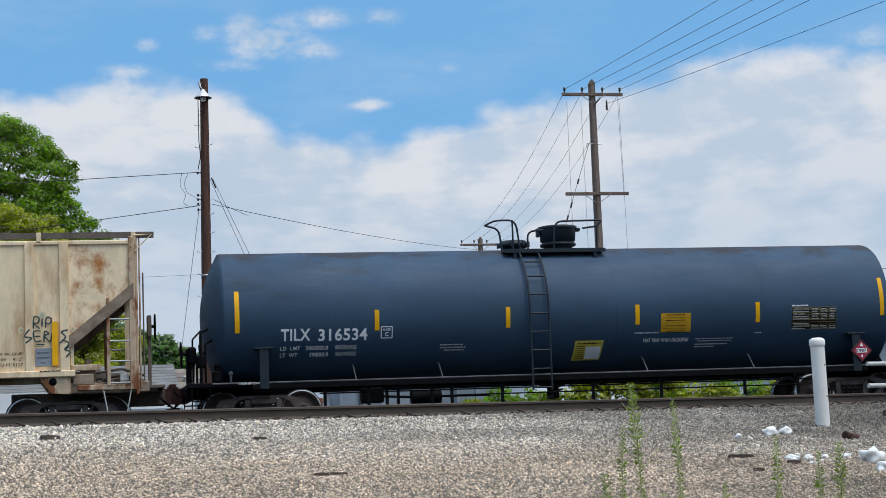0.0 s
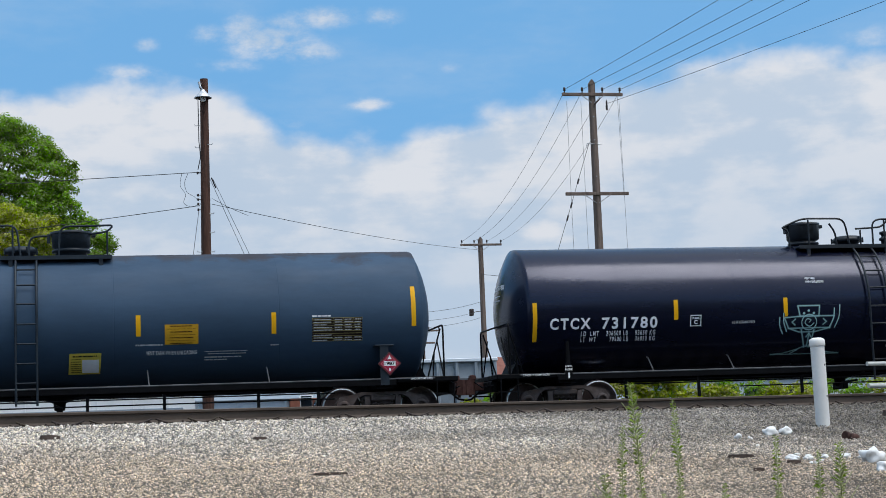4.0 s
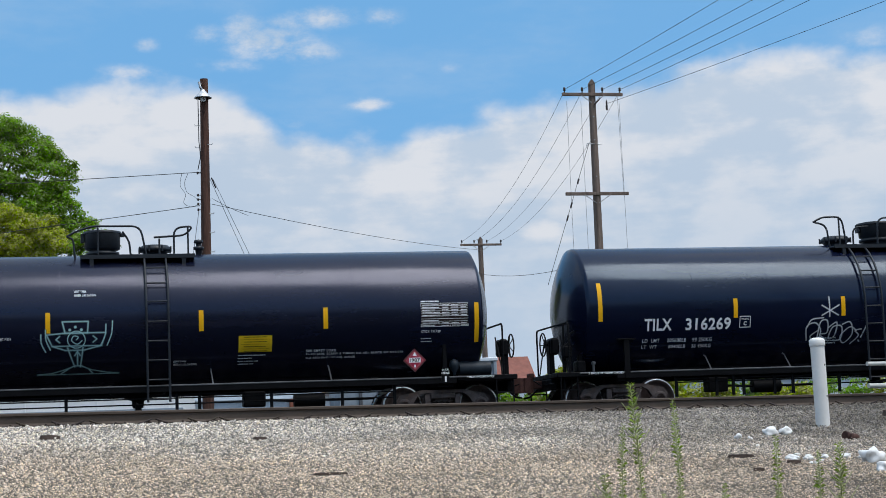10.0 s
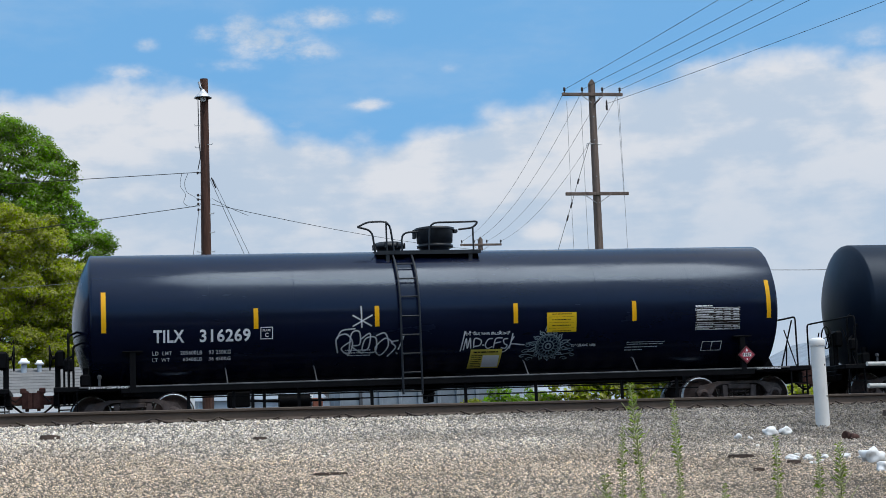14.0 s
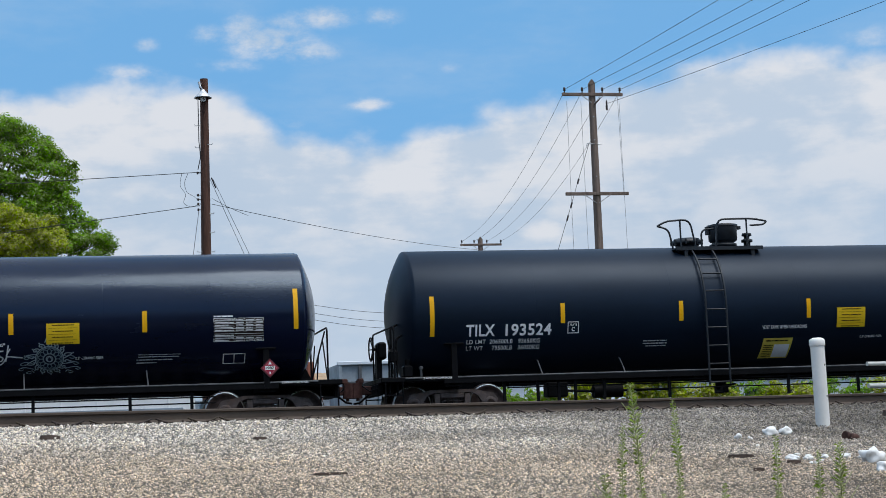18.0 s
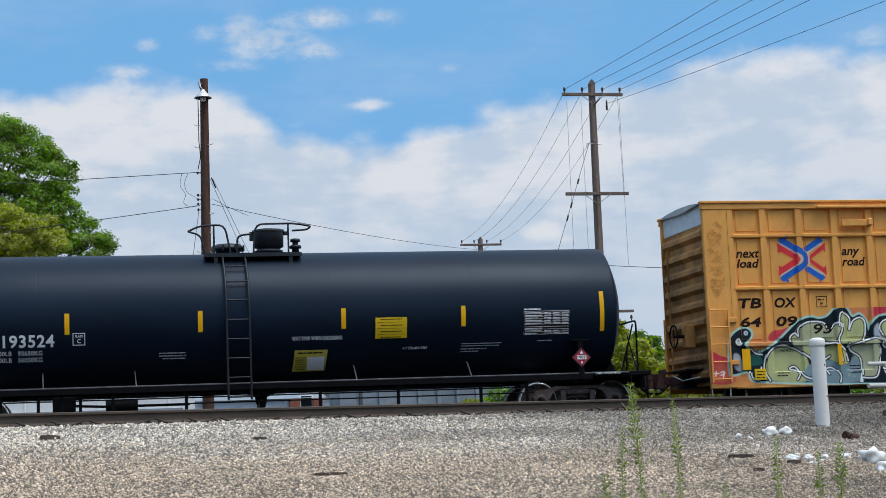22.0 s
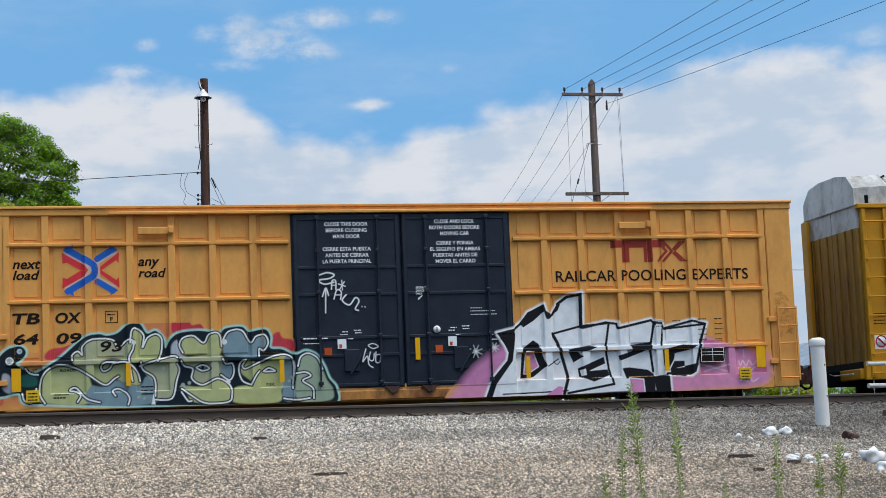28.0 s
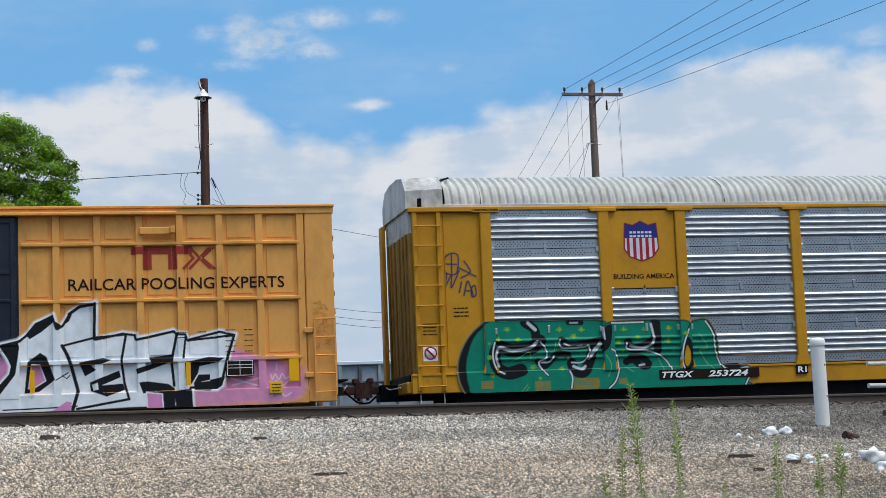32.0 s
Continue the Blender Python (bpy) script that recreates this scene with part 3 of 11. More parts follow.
def by_place(mat, rules):
    """Lay other stone colours over a stretch of the plan. rules: (axis, origin, from, to, colour, blend)."""
    nt = mat.node_tree
    bs = nt.nodes["Principled BSDF"]
    tc = nt.nodes["Texture Coordinate"]
    for axis, origin, lo, hi, colour, blend, amount in rules:
        sub, dot = nt.nodes.new("ShaderNodeVectorMath"), nt.nodes.new("ShaderNodeVectorMath")
        sub.operation, dot.operation = "SUBTRACT", "DOT_PRODUCT"
        nt.links.new(tc.outputs["Object"], sub.inputs[0])
        sub.inputs[1].default_value = (*origin, 0)
        nt.links.new(sub.outputs[0], dot.inputs[0])
        dot.inputs[1].default_value = (*axis, 0)
        n, ad = nt.nodes.new("ShaderNodeTexNoise"), nt.nodes.new("ShaderNodeMath")
        n.inputs["Scale"].default_value, n.inputs["Detail"].default_value = 0.45, 6
        nt.links.new(tc.outputs["Object"], n.inputs["Vector"])
        ad.operation = "MULTIPLY_ADD"
        nt.links.new(n.outputs[0], ad.inputs[0])
        ad.inputs[1].default_value = abs(hi - lo) * 1.6
        nt.links.new(dot.outputs["Value"], ad.inputs[2])
        mr, mx = nt.nodes.new("ShaderNodeMapRange"), nt.nodes.new("ShaderNodeMix")
        shift = abs(hi - lo) * 0.8
        mr.inputs[1].default_value, mr.inputs[2].default_value, mr.inputs[4].default_value = lo + shift, hi + shift, amount
        nt.links.new(ad.outputs[0], mr.inputs[0])
        mx.data_type, mx.blend_type = "RGBA", blend
        nt.links.new(mr.outputs[0], mx.inputs[0])
        nt.links.new(bs.inputs["Base Color"].links[0].from_socket, mx.inputs[6])
        mx.inputs[7].default_value = (*colour, 1)
        nt.links.new(mx.outputs[2], bs.inputs["Base Color"])
# ---- ground and tracks ----
RAIL_A = Vector((-0.57, -15.484))
ALONG = Vector((0.9657, 0.2596))       # the empty spur runs at an angle to the main track
ACROSS = Vector((0.2596, -0.9657))     # towards the camera
SPUR_TOP = 0.092
# darker stone to the right, tan fines low on the slope
STONE_PLACES = [(tuple(ALONG), tuple(RAIL_A), 3.0, 12.0, (0.325, 0.325, 0.325), "MULTIPLY", 1.0), (tuple(ACROSS - 0.35 * ALONG), tuple(RAIL_A), 3.0, 8.0, (1.0, 0.89, 0.78), "MULTIPLY", 0.8)]
by_place(GRAVEL, STONE_PLACES)


def ground_z(x, y):
    s = (x - RAIL_A.x) * ACROSS.x + (y - RAIL_A.y) * ACROSS.y
    s = s - np.clip(x - 30, 0, 30) * 0.1
    slope = -0.12 - 0.088 * (np.clip(s, 0.75, 26) - 0.4)
    flat = np.clip(0.75 - s, 0, 8) / 8 * -0.08
    return slope + flat + 0.028 * np.clip((1.5 - np.abs(s - 0.1)) / 1.2, 0, 1)


def ground_material():
    # dirt darker than the stones: the shade in their gaps is put into its colour
    mat = material("gravel_and_dirt", (0.165, 0.148, 0.128), 0.95, vary=0.3, scale=0.5, bump=0.7, bump_scale=30, stain=(0.13, 0.11, 0.09), stain_scale=0.25, stain_level=(0.5, 0.8), distance=0.03)
    nt = mat.node_tree
    bs = nt.nodes["Principled BSDF"]
    vo = nt.nodes.new("ShaderNodeTexVoronoi")
    vo.inputs["Scale"].default_value = 40
    tc = nt.nodes["Texture Coordinate"]
    nt.links.new(tc.outputs["Object"], vo.inputs["Vector"])
    mx = nt.nodes.new("ShaderNodeMix")
    mx.data_type, mx.blend_type = "RGBA", "MULTIPLY"
    mx.inputs[0].default_value = 0.6
    old = bs.inputs["Base Color"].links[0].from_socket
    nt.links.new(old, mx.inputs[6])
    bw = nt.nodes.new("ShaderNodeSeparateColor")
    nt.links.new(vo.outputs["Color"], bw.inputs[0])
    cb = nt.nodes.new("ShaderNodeCombineColor")
    for i in range(3):
        nt.links.new(bw.outputs[0], cb.inputs[i])
    nt.links.new(cb.outputs[0], mx.inputs[7])
    # grass and dirt beyond the tracks
    sep = nt.nodes.new("ShaderNodeSeparateXYZ")
    nt.links.new(tc.outputs["Object"], sep.inputs[0])
    mr = nt.nodes.new("ShaderNodeMapRange")
    mr.inputs[1].default_value, mr.inputs[2].default_value = 4.0, 9.0
    nt.links.new(sep.outputs[1], mr.inputs[0])
    m2 = nt.nodes.new("ShaderNodeMix")
    m2.data_type = "RGBA"
    nt.links.new(mr.outputs[0], m2.inputs[0])
    nt.links.new(mx.outputs[2], m2.inputs[6])
    m2.inputs[7].default_value = (0.085, 0.10, 0.045, 1)
    nt.links.new(m2.outputs[2], bs.inputs["Base Color"])
    # unseen ground between the spur and the main track, blackened to darken the tanks' reflections
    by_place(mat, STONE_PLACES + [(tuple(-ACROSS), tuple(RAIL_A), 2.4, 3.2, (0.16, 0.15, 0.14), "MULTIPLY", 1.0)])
    return mat


def ground():
    xs = np.concatenate([-np.geomspace(1600, 26, 22), np.arange(-25, 40, 0.6), np.geomspace(41, 1600, 22)])
    ys = np.concatenate([-40 - np.geomspace(400, 2, 14), np.arange(-41, 6, 0.5), np.geomspace(7, 1800, 30)])
    X, Y = np.meshgrid(xs, ys)
    Z = ground_z(X, Y)
    rng = np.random.default_rng(4)
    near = (np.abs(X) < 45) & (Y > -42) & (Y < 6)
    Z = Z + np.where(near, rng.normal(0, 0.003, X.shape), 0)
    n, m = X.shape
    idx = np.arange(n * m).reshape(n, m)
    q = np.stack([idx[:-1, :-1], idx[:-1, 1:], idx[1:, 1:], idx[1:, :-1]], -1).reshape(-1, 4)
    sh = Shell()
    sh.v = [tuple(p) for p in np.stack([X.ravel(), Y.ravel(), Z.ravel()], 1)]
    sh.f = [tuple(p) for p in q.tolist()]
    sh.smooth = [True] * len(sh.f)
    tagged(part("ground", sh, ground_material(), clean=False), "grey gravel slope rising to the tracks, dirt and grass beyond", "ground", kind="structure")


def stones(name, count, u0, u1, s0, s1, small, large, seed, label):
    """Loose crushed stone over a stretch of the slope, along the spur (u) and across it (s)."""
    rng = np.random.default_rng(seed)
    u, s = rng.uniform(u0, u1, count * 6), rng.uniform(s0, s1, count * 6)
    # finer and denser down the slope
    keep = rng.random(count * 6) < 0.28 + 0.72 * (s / s1) ** 1.5
    u, s = u[keep], s[keep]
    wedge = np.nonzero((u > -1.0 - 0.21 * s) & (u < 15.9 - 0.88 * s))[0][:count]
    u, s, count = u[wedge], s[wedge], len(wedge)
    x, y = RAIL_A.x + u * ALONG.x + s * ACROSS.x, RAIL_A.y + u * ALONG.y + s * ACROSS.y
    z = ground_z(x, y)
    r = rng.uniform(small, large, count) * rng.choice([0.6, 0.8, 1.0, 1.35], count, p=[0.3, 0.35, 0.28, 0.07]) * (1.3 - 0.72 * s / s1)
    base = np.array([(-1, -1, -0.8), (1, -1, -0.8), (1, 1, -0.8), (-1, 1, -0.8), (-0.8, -0.8, 0.8), (0.8, -0.8, 0.8), (0.8, 0.8, 0.8), (-0.8, 0.8, 0.8)])
    quad = np.array([(4, 5, 6, 7), (0, 1, 5, 4), (1, 2, 6, 5), (2, 3, 7, 6), (3, 0, 4, 7)])
    v = base[None] * rng.uniform(0.45, 1.15, (count, 8, 1)) + rng.normal(0, 0.22, (count, 8, 3))
    v *= rng.uniform((0.6, 0.6, 0.45), (1.15, 1.15, 0.9), (count, 3))[:, None, :] * r[:, None, None]
    a, b = rng.uniform(0, 6.28, count), rng.uniform(-0.7, 0.7, count)
    ca, sa, cb, sb = np.cos(a), np.sin(a), np.cos(b), np.sin(b)
    vx, vy, vz = v[..., 0], v[..., 1], v[..., 2]
    vy, vz = vy * cb[:, None] - vz * sb[:, None], vy * sb[:, None] + vz * cb[:, None]
    vx, vy = vx * ca[:, None] - vy * sa[:, None], vx * sa[:, None] + vy * ca[:, None]
    v = np.stack([vx + x[:, None], vy + y[:, None], vz + (z + 0.25 * r + rng.normal(0, 0.010, count))[:, None]], -1)
    f = (quad[None] + 8 * np.arange(count)[:, None, None]).reshape(-1, 4)
    me = bpy.data.meshes.new(name)
    me.vertices.add(count * 8)
    me.vertices.foreach_set("co", v.astype(np.float32).ravel())
    me.loops.add(f.size)
    me.loops.foreach_set("vertex_index", f.ravel().astype(np.int32))
    me.polygons.add(len(f))
    me.polygons.foreach_set("loop_start", np.arange(0, f.size, 4, dtype=np.int32))
    me.update(calc_edges=True)
    me.materials.append(GRAVEL)
    tagged(new(name, me), label, "gravel", kind="stuff")


RAIL_PROFILE = [(-0.076, 0.0), (0.076, 0.0), (0.076, 0.011), (0.02, 0.028), (0.009, 0.045), (0.009, 0.135), (0.036, 0.148), (0.037, 0.176), (0.028, 0.186),
                (-0.028, 0.186), (-0.037, 0.176), (-0.036, 0.148), (-0.009, 0.135), (-0.009, 0.045), (-0.02, 0.028), (-0.076, 0.011)]


def rail_shell(path, z):
    """A rail of full section along points of the plan; z: its foot."""
    sh, n = Shell(), len(RAIL_PROFILE)
    verts, faces = [], []
    for i, p in enumerate(path):
        d = (Vector(path[min(i + 1, len(path) - 1)]) - Vector(path[max(i - 1, 0)])).normalized()
        side = Vector((d.y, -d.x))
        verts += [(p[0] + side.x * a, p[1] + side.y * a, z + h) for a, h in RAIL_PROFILE]
    for i in range(len(path) - 1):
        for j in range(n):
            faces.append((i * n + j, i * n + (j + 1) % n, (i + 1) * n + (j + 1) % n, (i + 1) * n + j))
    sh.add(verts, faces)
    sh.add(verts[:n], [tuple(range(n))])
    sh.add(verts[-n:], [tuple(range(n))])
    return sh


def spur_path(s, u0=-70, u1=66, step=2.0):
    """Points of the spur at the distance s across; it bends to run beside the main track on the right."""
    pts = []
    x, y, a, ds = RAIL_A.x - 70 * ALONG.x, RAIL_A.y - 70 * ALONG.y, math.atan2(ALONG.y, ALONG.x), step
    a0 = a
    for i in range(int((u1 - u0) / step)):
        u = u0 + i * step
        if u > 22:
            a = a0 * max(0.0, 1 - (u - 22) / 38)
        pts.append((x + s * math.sin(a), y - s * math.cos(a), a, u))
        x, y = x + ds * math.cos(a), y + ds * math.sin(a)
    return pts


def track(name, label, near, far, foot, top_label, centre, ties):
    tr = thing(name, label, "railway track", kind="structure")
    for path in (near, far):
        sh = rail_shell([(p[0], p[1]) for p in path], foot)
        ob = part("rail", sh, RAIL, tr, top_label)
        ob.data.materials.append(RAIL_TOP)
        for p in ob.data.polygons:
            if p.normal.z > 0.9 and p.center.z > foot + 0.18:
                p.material_index = 1
    tie = Shell().box(-0.115, 0.115, -1.3, 1.3, -0.18, 0.0, 0.012).mesh("sleeper", TIE)
    plate = Shell().box(-0.1, 0.1, -0.18, 0.18, 0.0, 0.014, 0.004)
    for sx in (-0.07, 0.07):
        for sy in (-0.11, 0.11):
            plate.box(sx - 0.012, sx + 0.012, sy - 0.016, sy + 0.016, 0.01, 0.045, 0.004)
    plate = fix(plate.mesh("tie_plate", PLATE))
    anchor = Shell().tube([(-0.10, -0.080, 0.060), (-0.05, -0.095, 0.038), (0.02, -0.105, 0.012), (0.08, -0.098, 0.0)], 0.015, 6)
    anchor = fix(anchor.mesh("rail_anchor", PLATE))
    for i, (x, y, a) in enumerate(ties):
        m = pose(x, y, foot - 0.014, 0, 0, math.degrees(a))
        o = new("sleeper", tie)
        o.parent, o.matrix_basis = tr, m @ pose(random.uniform(-0.02, 0.02), random.uniform(-0.05, 0.05), random.uniform(-0.006, 0), 0, 0, random.uniform(-1, 1))
        for side in (-0.755, 0.755):
            o = new("tie_plate", plate)
            o.parent, o.matrix_basis = tr, m @ pose(0, side, 0)
            if side < 0:
                for dx, turn in ((0.12, 0), (-0.12, 180)):
                    if random.random() < 0.6:
                        o = new("rail_anchor", anchor)
                        o.parent, o.matrix_basis = tr, m @ pose(dx + random.uniform(-0.02, 0.03), side, 0.016, 0, 0, 0) @ (pose(0, 0, 0) if turn == 0 else Matrix.Diagonal((-1, 1, 1, 1)))


def tracks():
    foot = SPUR_TOP - 0.186
    mid = [(p[0], p[1], p[2]) for p in spur_path(-0.755, step=0.495) if -9 < p[3] < 22]
    track("spur_track", "empty rusty track on wooden sleepers at the top of a gravel slope", spur_path(0.0), spur_path(-1.51), foot, "brown rusted steel rail with a worn head", None, mid)
    rest = Shell()
    for p in spur_path(-0.755, step=0.495):
        if not -9 < p[3] < 22:
            rest.box(p[0] - 0.115, p[0] + 0.115, p[1] - 1.3, p[1] + 1.3, foot - 0.19, foot - 0.016)
    tagged(part("sleepers_far", rest, TIE, clean=False), "weathered wooden sleepers farther along the empty track", "sleepers", kind="stuff")
    tr = thing("main_track", "steel railway track that carries the train", "railway track", kind="structure")
    for y in (-0.755, 0.755):
        part("rail", rail_shell([(x, y) for x in range(-140, 141, 10)], -0.186), RAIL, tr)
    sl = Shell()
    for i in range(-200, 200):
        sl.box(i * 0.5 - 0.115, i * 0.5 + 0.115, -1.3, 1.3, -0.37, -0.188)
    tagged(part("sleeper", sl, TIE, tr, clean=False), kind="stuff")


ground()
tracks()
stones("gravel", 205000, -3.9, 16.0, 0.12, 13.3, 0.0068, 0.0150, 7, "loose grey and tan crushed stone on the slope")
# ---- rolling stock: parts that all cars share ----
R, ZC = 1.535, 2.60


def on_tank(off=0.008):
    def place(x, s):
        a = s / R
        return (x, -(R + off) * math.cos(a), ZC + (R + off) * math.sin(a))
    return place


def on_tank_many(off=0.006, along=0.0):
    def place(x, s):
        a = s / R
        return np.stack([x + along, -(R + off) * np.cos(a), ZC + (R + off) * np.sin(a)], -1)
    return place


def wheelset_mesh():
    sh = Shell()
    sh.rod((0, -0.98, 0), (0, 0.98, 0), 0.08, 12)
    for s in (-1, 1):
        y = 0.755 * s
        prof = [(0.09, -0.09), (0.12, -0.085), (0.15, -0.03), (0.36, -0.015), (0.385, -0.06), (0.428, -0.062), (0.450, -0.060), (0.455, -0.05), (0.457, 0.03), (0.485, 0.045), (0.485, 0.07), (0.385, 0.07), (0.36, 0.02), (0.15, 0.02), (0.09, 0.08)]
        sh.lathe([(r, y + h * s * -1 if s > 0 else y + h) for r, h in prof], axis="Y", n=32)
        for k in range(3):
            a = 2 * math.pi * k / 3
            sh.rod((0.05 * math.cos(a), s * 0.96, 0.05 * math.sin(a)), (0.05 * math.cos(a), s * 1.13, 0.05 * math.sin(a)), 0.016, 6)
        sh.rod((0, s * 0.98, 0), (0, s * 1.10, 0), 0.10, 14)
    me = fix(sh.mesh("wheelset", WHEEL))
    me.materials.append(TREAD)
    for p in me.polygons:
        r = math.hypot(p.center.x, p.center.z)
        if 0.432 < r < 0.462:
            p.material_index = 1
    return me


def side_frame_mesh():
    sh = Shell()
    y0, y1 = -1.08, -0.93
    # the cast frame: top member, sloping ends to the journals, spring seat and columns
    sh.prism([(-1.08, 0.56), (-0.98, 0.70), (-0.75, 0.74), (-0.5, 0.80), (0.5, 0.80), (0.75, 0.74), (0.98, 0.70), (1.08, 0.56), (1.05, 0.46), (0.70, 0.50), (0.60, 0.66), (0.45, 0.73), (-0.45, 0.73), (-0.60, 0.66), (-0.70, 0.50), (-1.05, 0.46)], y0, y1)
    for s in (-1, 1):
        sh.prism([(s * 0.30, 0.70), (s * 0.42, 0.70), (s * 0.40, 0.28), (s * 0.28, 0.28)], y0 + 0.01, y1 - 0.01)
        sh.prism([(s * 0.40, 0.20), (s * 0.72, 0.50), (s * 0.80, 0.44), (s * 0.42, 0.10)], y0 + 0.012, y1 - 0.012)
        sh.lathe([(0.02, -1.10), (0.13, -1.10), (0.15, -1.07), (0.15, -0.94)], (s * 0.9, 0, 0.475), "Y", 16)
        sh.prism([(s * 0.74, 0.30), (s * 0.78, 0.62), (s * 1.02, 0.62), (s * 1.05, 0.34), (s * 1.0, 0.30)], y0 + 0.03, y1 - 0.01)
    sh.box(-0.46, 0.46, y0, y1, 0.08, 0.22, 0.02)
    for k in (-0.2, -0.07, 0.07, 0.2):
        pts = [(k + 0.055 * math.cos(a * 0.9), -1.0 + 0.055 * math.sin(a * 0.9), 0.22 + 0.012 * a) for a in range(36)]
        sh.tube(pts, 0.013, 5)
    sh.box(-0.28, 0.28, y0 - 0.02, y1 + 0.05, 0.60, 0.72, 0.02)
    return fix(sh.mesh("side_frame", TRUCK))


def bolster_mesh():
    sh = Shell()
    sh.box(-0.2, 0.2, -1.0, 1.0, 0.52, 0.76, 0.03)
    sh.lathe([(0.2, 0.76), (0.2, 0.86)], n=16)
    for s in (-1, 1):
        sh.rod((s * 0.42, -0.7, 0.42), (s * 0.42, 0.7, 0.42), 0.05, 8)
        for y in (-0.755, 0.755):
            sh.box(s * 0.42 - 0.02, s * 0.42 + 0.03, y - 0.06, y + 0.06, 0.3, 0.62, 0.01)
    return fix(sh.mesh("truck", TRUCK))


def coupler_mesh():
    sh = Shell()
    sh.box(-0.75, -0.12, -0.09, 0.09, 0.78, 0.98, 0.02)
    sh.prism([(-0.16, -0.14), (-0.02, -0.2), (0.06, -0.18), (0.1, -0.06), (0.03, 0.02), (0.0, 0.1), (0.1, 0.16), (0.06, 0.2), (-0.08, 0.2), (-0.16, 0.12)], 0.70, 1.05, "Z")
    sh.box(-0.2, -0.06, -0.1, 0.12, 1.04, 1.16, 0.02)
    sh.rod((-0.05, 0.1, 0.64), (-0.05, 0.1, 1.1), 0.04, 8)
    return fix(sh.mesh("coupler", COUPLER))


def hose_mesh():
    return Shell().tube([(-0.45, -0.28, 0.86), (-0.3, -0.3, 0.72), (-0.15, -0.26, 0.60), (0.0, -0.2, 0.58)], 0.025, 7).mesh("air_hose", FRAME_BLACK)


SHARED = {"wheelset": wheelset_mesh(), "frame": side_frame_mesh(), "bolster": bolster_mesh(), "coupler": coupler_mesh(), "hose": hose_mesh()}
CARS, AXLES = [], []


def running_gear(car, centres, half):
    """Two trucks with their wheelsets, and the couplers and hoses at both ends."""
    for x in centres:
        tk = new("truck", SHARED["bolster"])
        tk.parent, tk.matrix_basis = car, pose(x, 0, 0)
        for turn in (0, 180):
            o = new("side_frame", SHARED["frame"])
            o.parent, o.matrix_basis = tk, pose(0, 0, 0, 0, 0, turn)
        for dx in (-0.9, 0.9):
            o = new("wheelset", SHARED["wheelset"])
            o.parent, o.matrix_basis = tk, pose(dx, 0, 0.457)
            AXLES.append((o, dx))
    for s, turn in ((-1, 180), (1, 0)):
        for key, name in (("coupler", "coupler"), ("hose", "air_hose")):
            o = new(name, SHARED[key])
            o.parent, o.matrix_basis = car, pose(s * (half - 0.02), 0, 0, 0, 0, turn)


def ribbon(pts, w, name, mat, parent, n=6, label=""):
    return part(name, Shell().tube(pts, w, n), mat, parent, label)


def bend(pts, r=0.12):
    """Round the corners of a bent pipe."""
    p = [Vector(q) for q in pts]
    out = [p[0]]
    for i in range(1, len(p) - 1):
        a, b = (p[i - 1] - p[i]), (p[i + 1] - p[i])
        k = min(r, a.length * 0.45, b.length * 0.45)
        a, b = p[i] + a.normalized() * k, p[i] + b.normalized() * k
        for t in (0, 0.25, 0.5, 0.75, 1):
            out.append(a.lerp(p[i], t).lerp(p[i].lerp(b, t), t))
    return out + [p[-1]]


def bars(rows, place, mat, parent, name="lettering", label=""):
    """Lettering too small to read, as rows of short bars: (x0, x1, z0, z1)."""
    sh = Shell()
    rnd = random.Random(len(rows) * 7 + int(abs(rows[0][0]) * 100))
    for x0, x1, z0, z1 in rows:
        x, z1 = x0, z0 + 0.72 * (z1 - z0)
        while x < x1 - 0.02:
            w = min(rnd.choice((0.05, 0.09, 0.14, 0.2)) * (z1 - z0) / 0.06, x1 - x)
            sh.add([place(x, z0), place(x + w, z0), place(x + w, z1), place(x, z1)], [(0, 1, 2, 3)])
            x += w + (z1 - z0) * 0.45
    return part(name, sh, mat, parent, label, "stuff", clean=False)


def patch(x0, x1, s0, s1, place, mat, name, parent, label="", n=6, skew=0.0):
    sh = Shell()
    rows = []
    for i in range(n + 1):
        s = s0 + (s1 - s0) * i / n
        d = skew * i / n
        rows.append([place(x0 + d, s), place(x1 + d, s)])
    v = [p for r in rows for p in r]
    sh.add(v, [(2 * i, 2 * i + 1, 2 * i + 3, 2 * i + 2) for i in range(n)])
    return part(name, sh, mat, parent, label, clean=False)


def shifted(spec, d):
    """The fittings and marks of a tank car, moved along it by d."""
    out = dict(spec)
    for key in ("outlet", "brake", "bonnet", "manway"):
        out[key] = spec[key] + d
    for key in ("seams", "hangers", "ladder", "platform"):
        out[key] = tuple(x + d for x in spec[key])
    for key in ("valves", "rail_posts", "bars"):
        out[key] = [(p[0] + d, *p[1:]) for p in spec.get(key, ())]
    for key in ("plates", "boxes"):
        out[key] = [(p[0] + d, p[1] + d, *p[2:]) for p in spec.get(key, ())]
    for key in ("chart", "sign", "notice"):
        if key in spec:
            p = spec[key]
            out[key] = (p[0] + d, p[1] + d, *p[2:])
    out["rails"] = [[(x + d, z) for x, z in line] for line in spec["rails"]]
    out["text"] = [(p[0], p[1] + d, p[2] + d, *p[3:]) for p in spec["text"]]
    out["small"] = [[(p[0] + d, p[1] + d, *p[2:]) for p in rows] for rows in spec["small"]]
    out["placard"] = (spec["placard"][0] + d, spec["placard"][1])
    out["shoes"] = [(a + d, b + d) for a, b in spec["shoes"]]
    return out


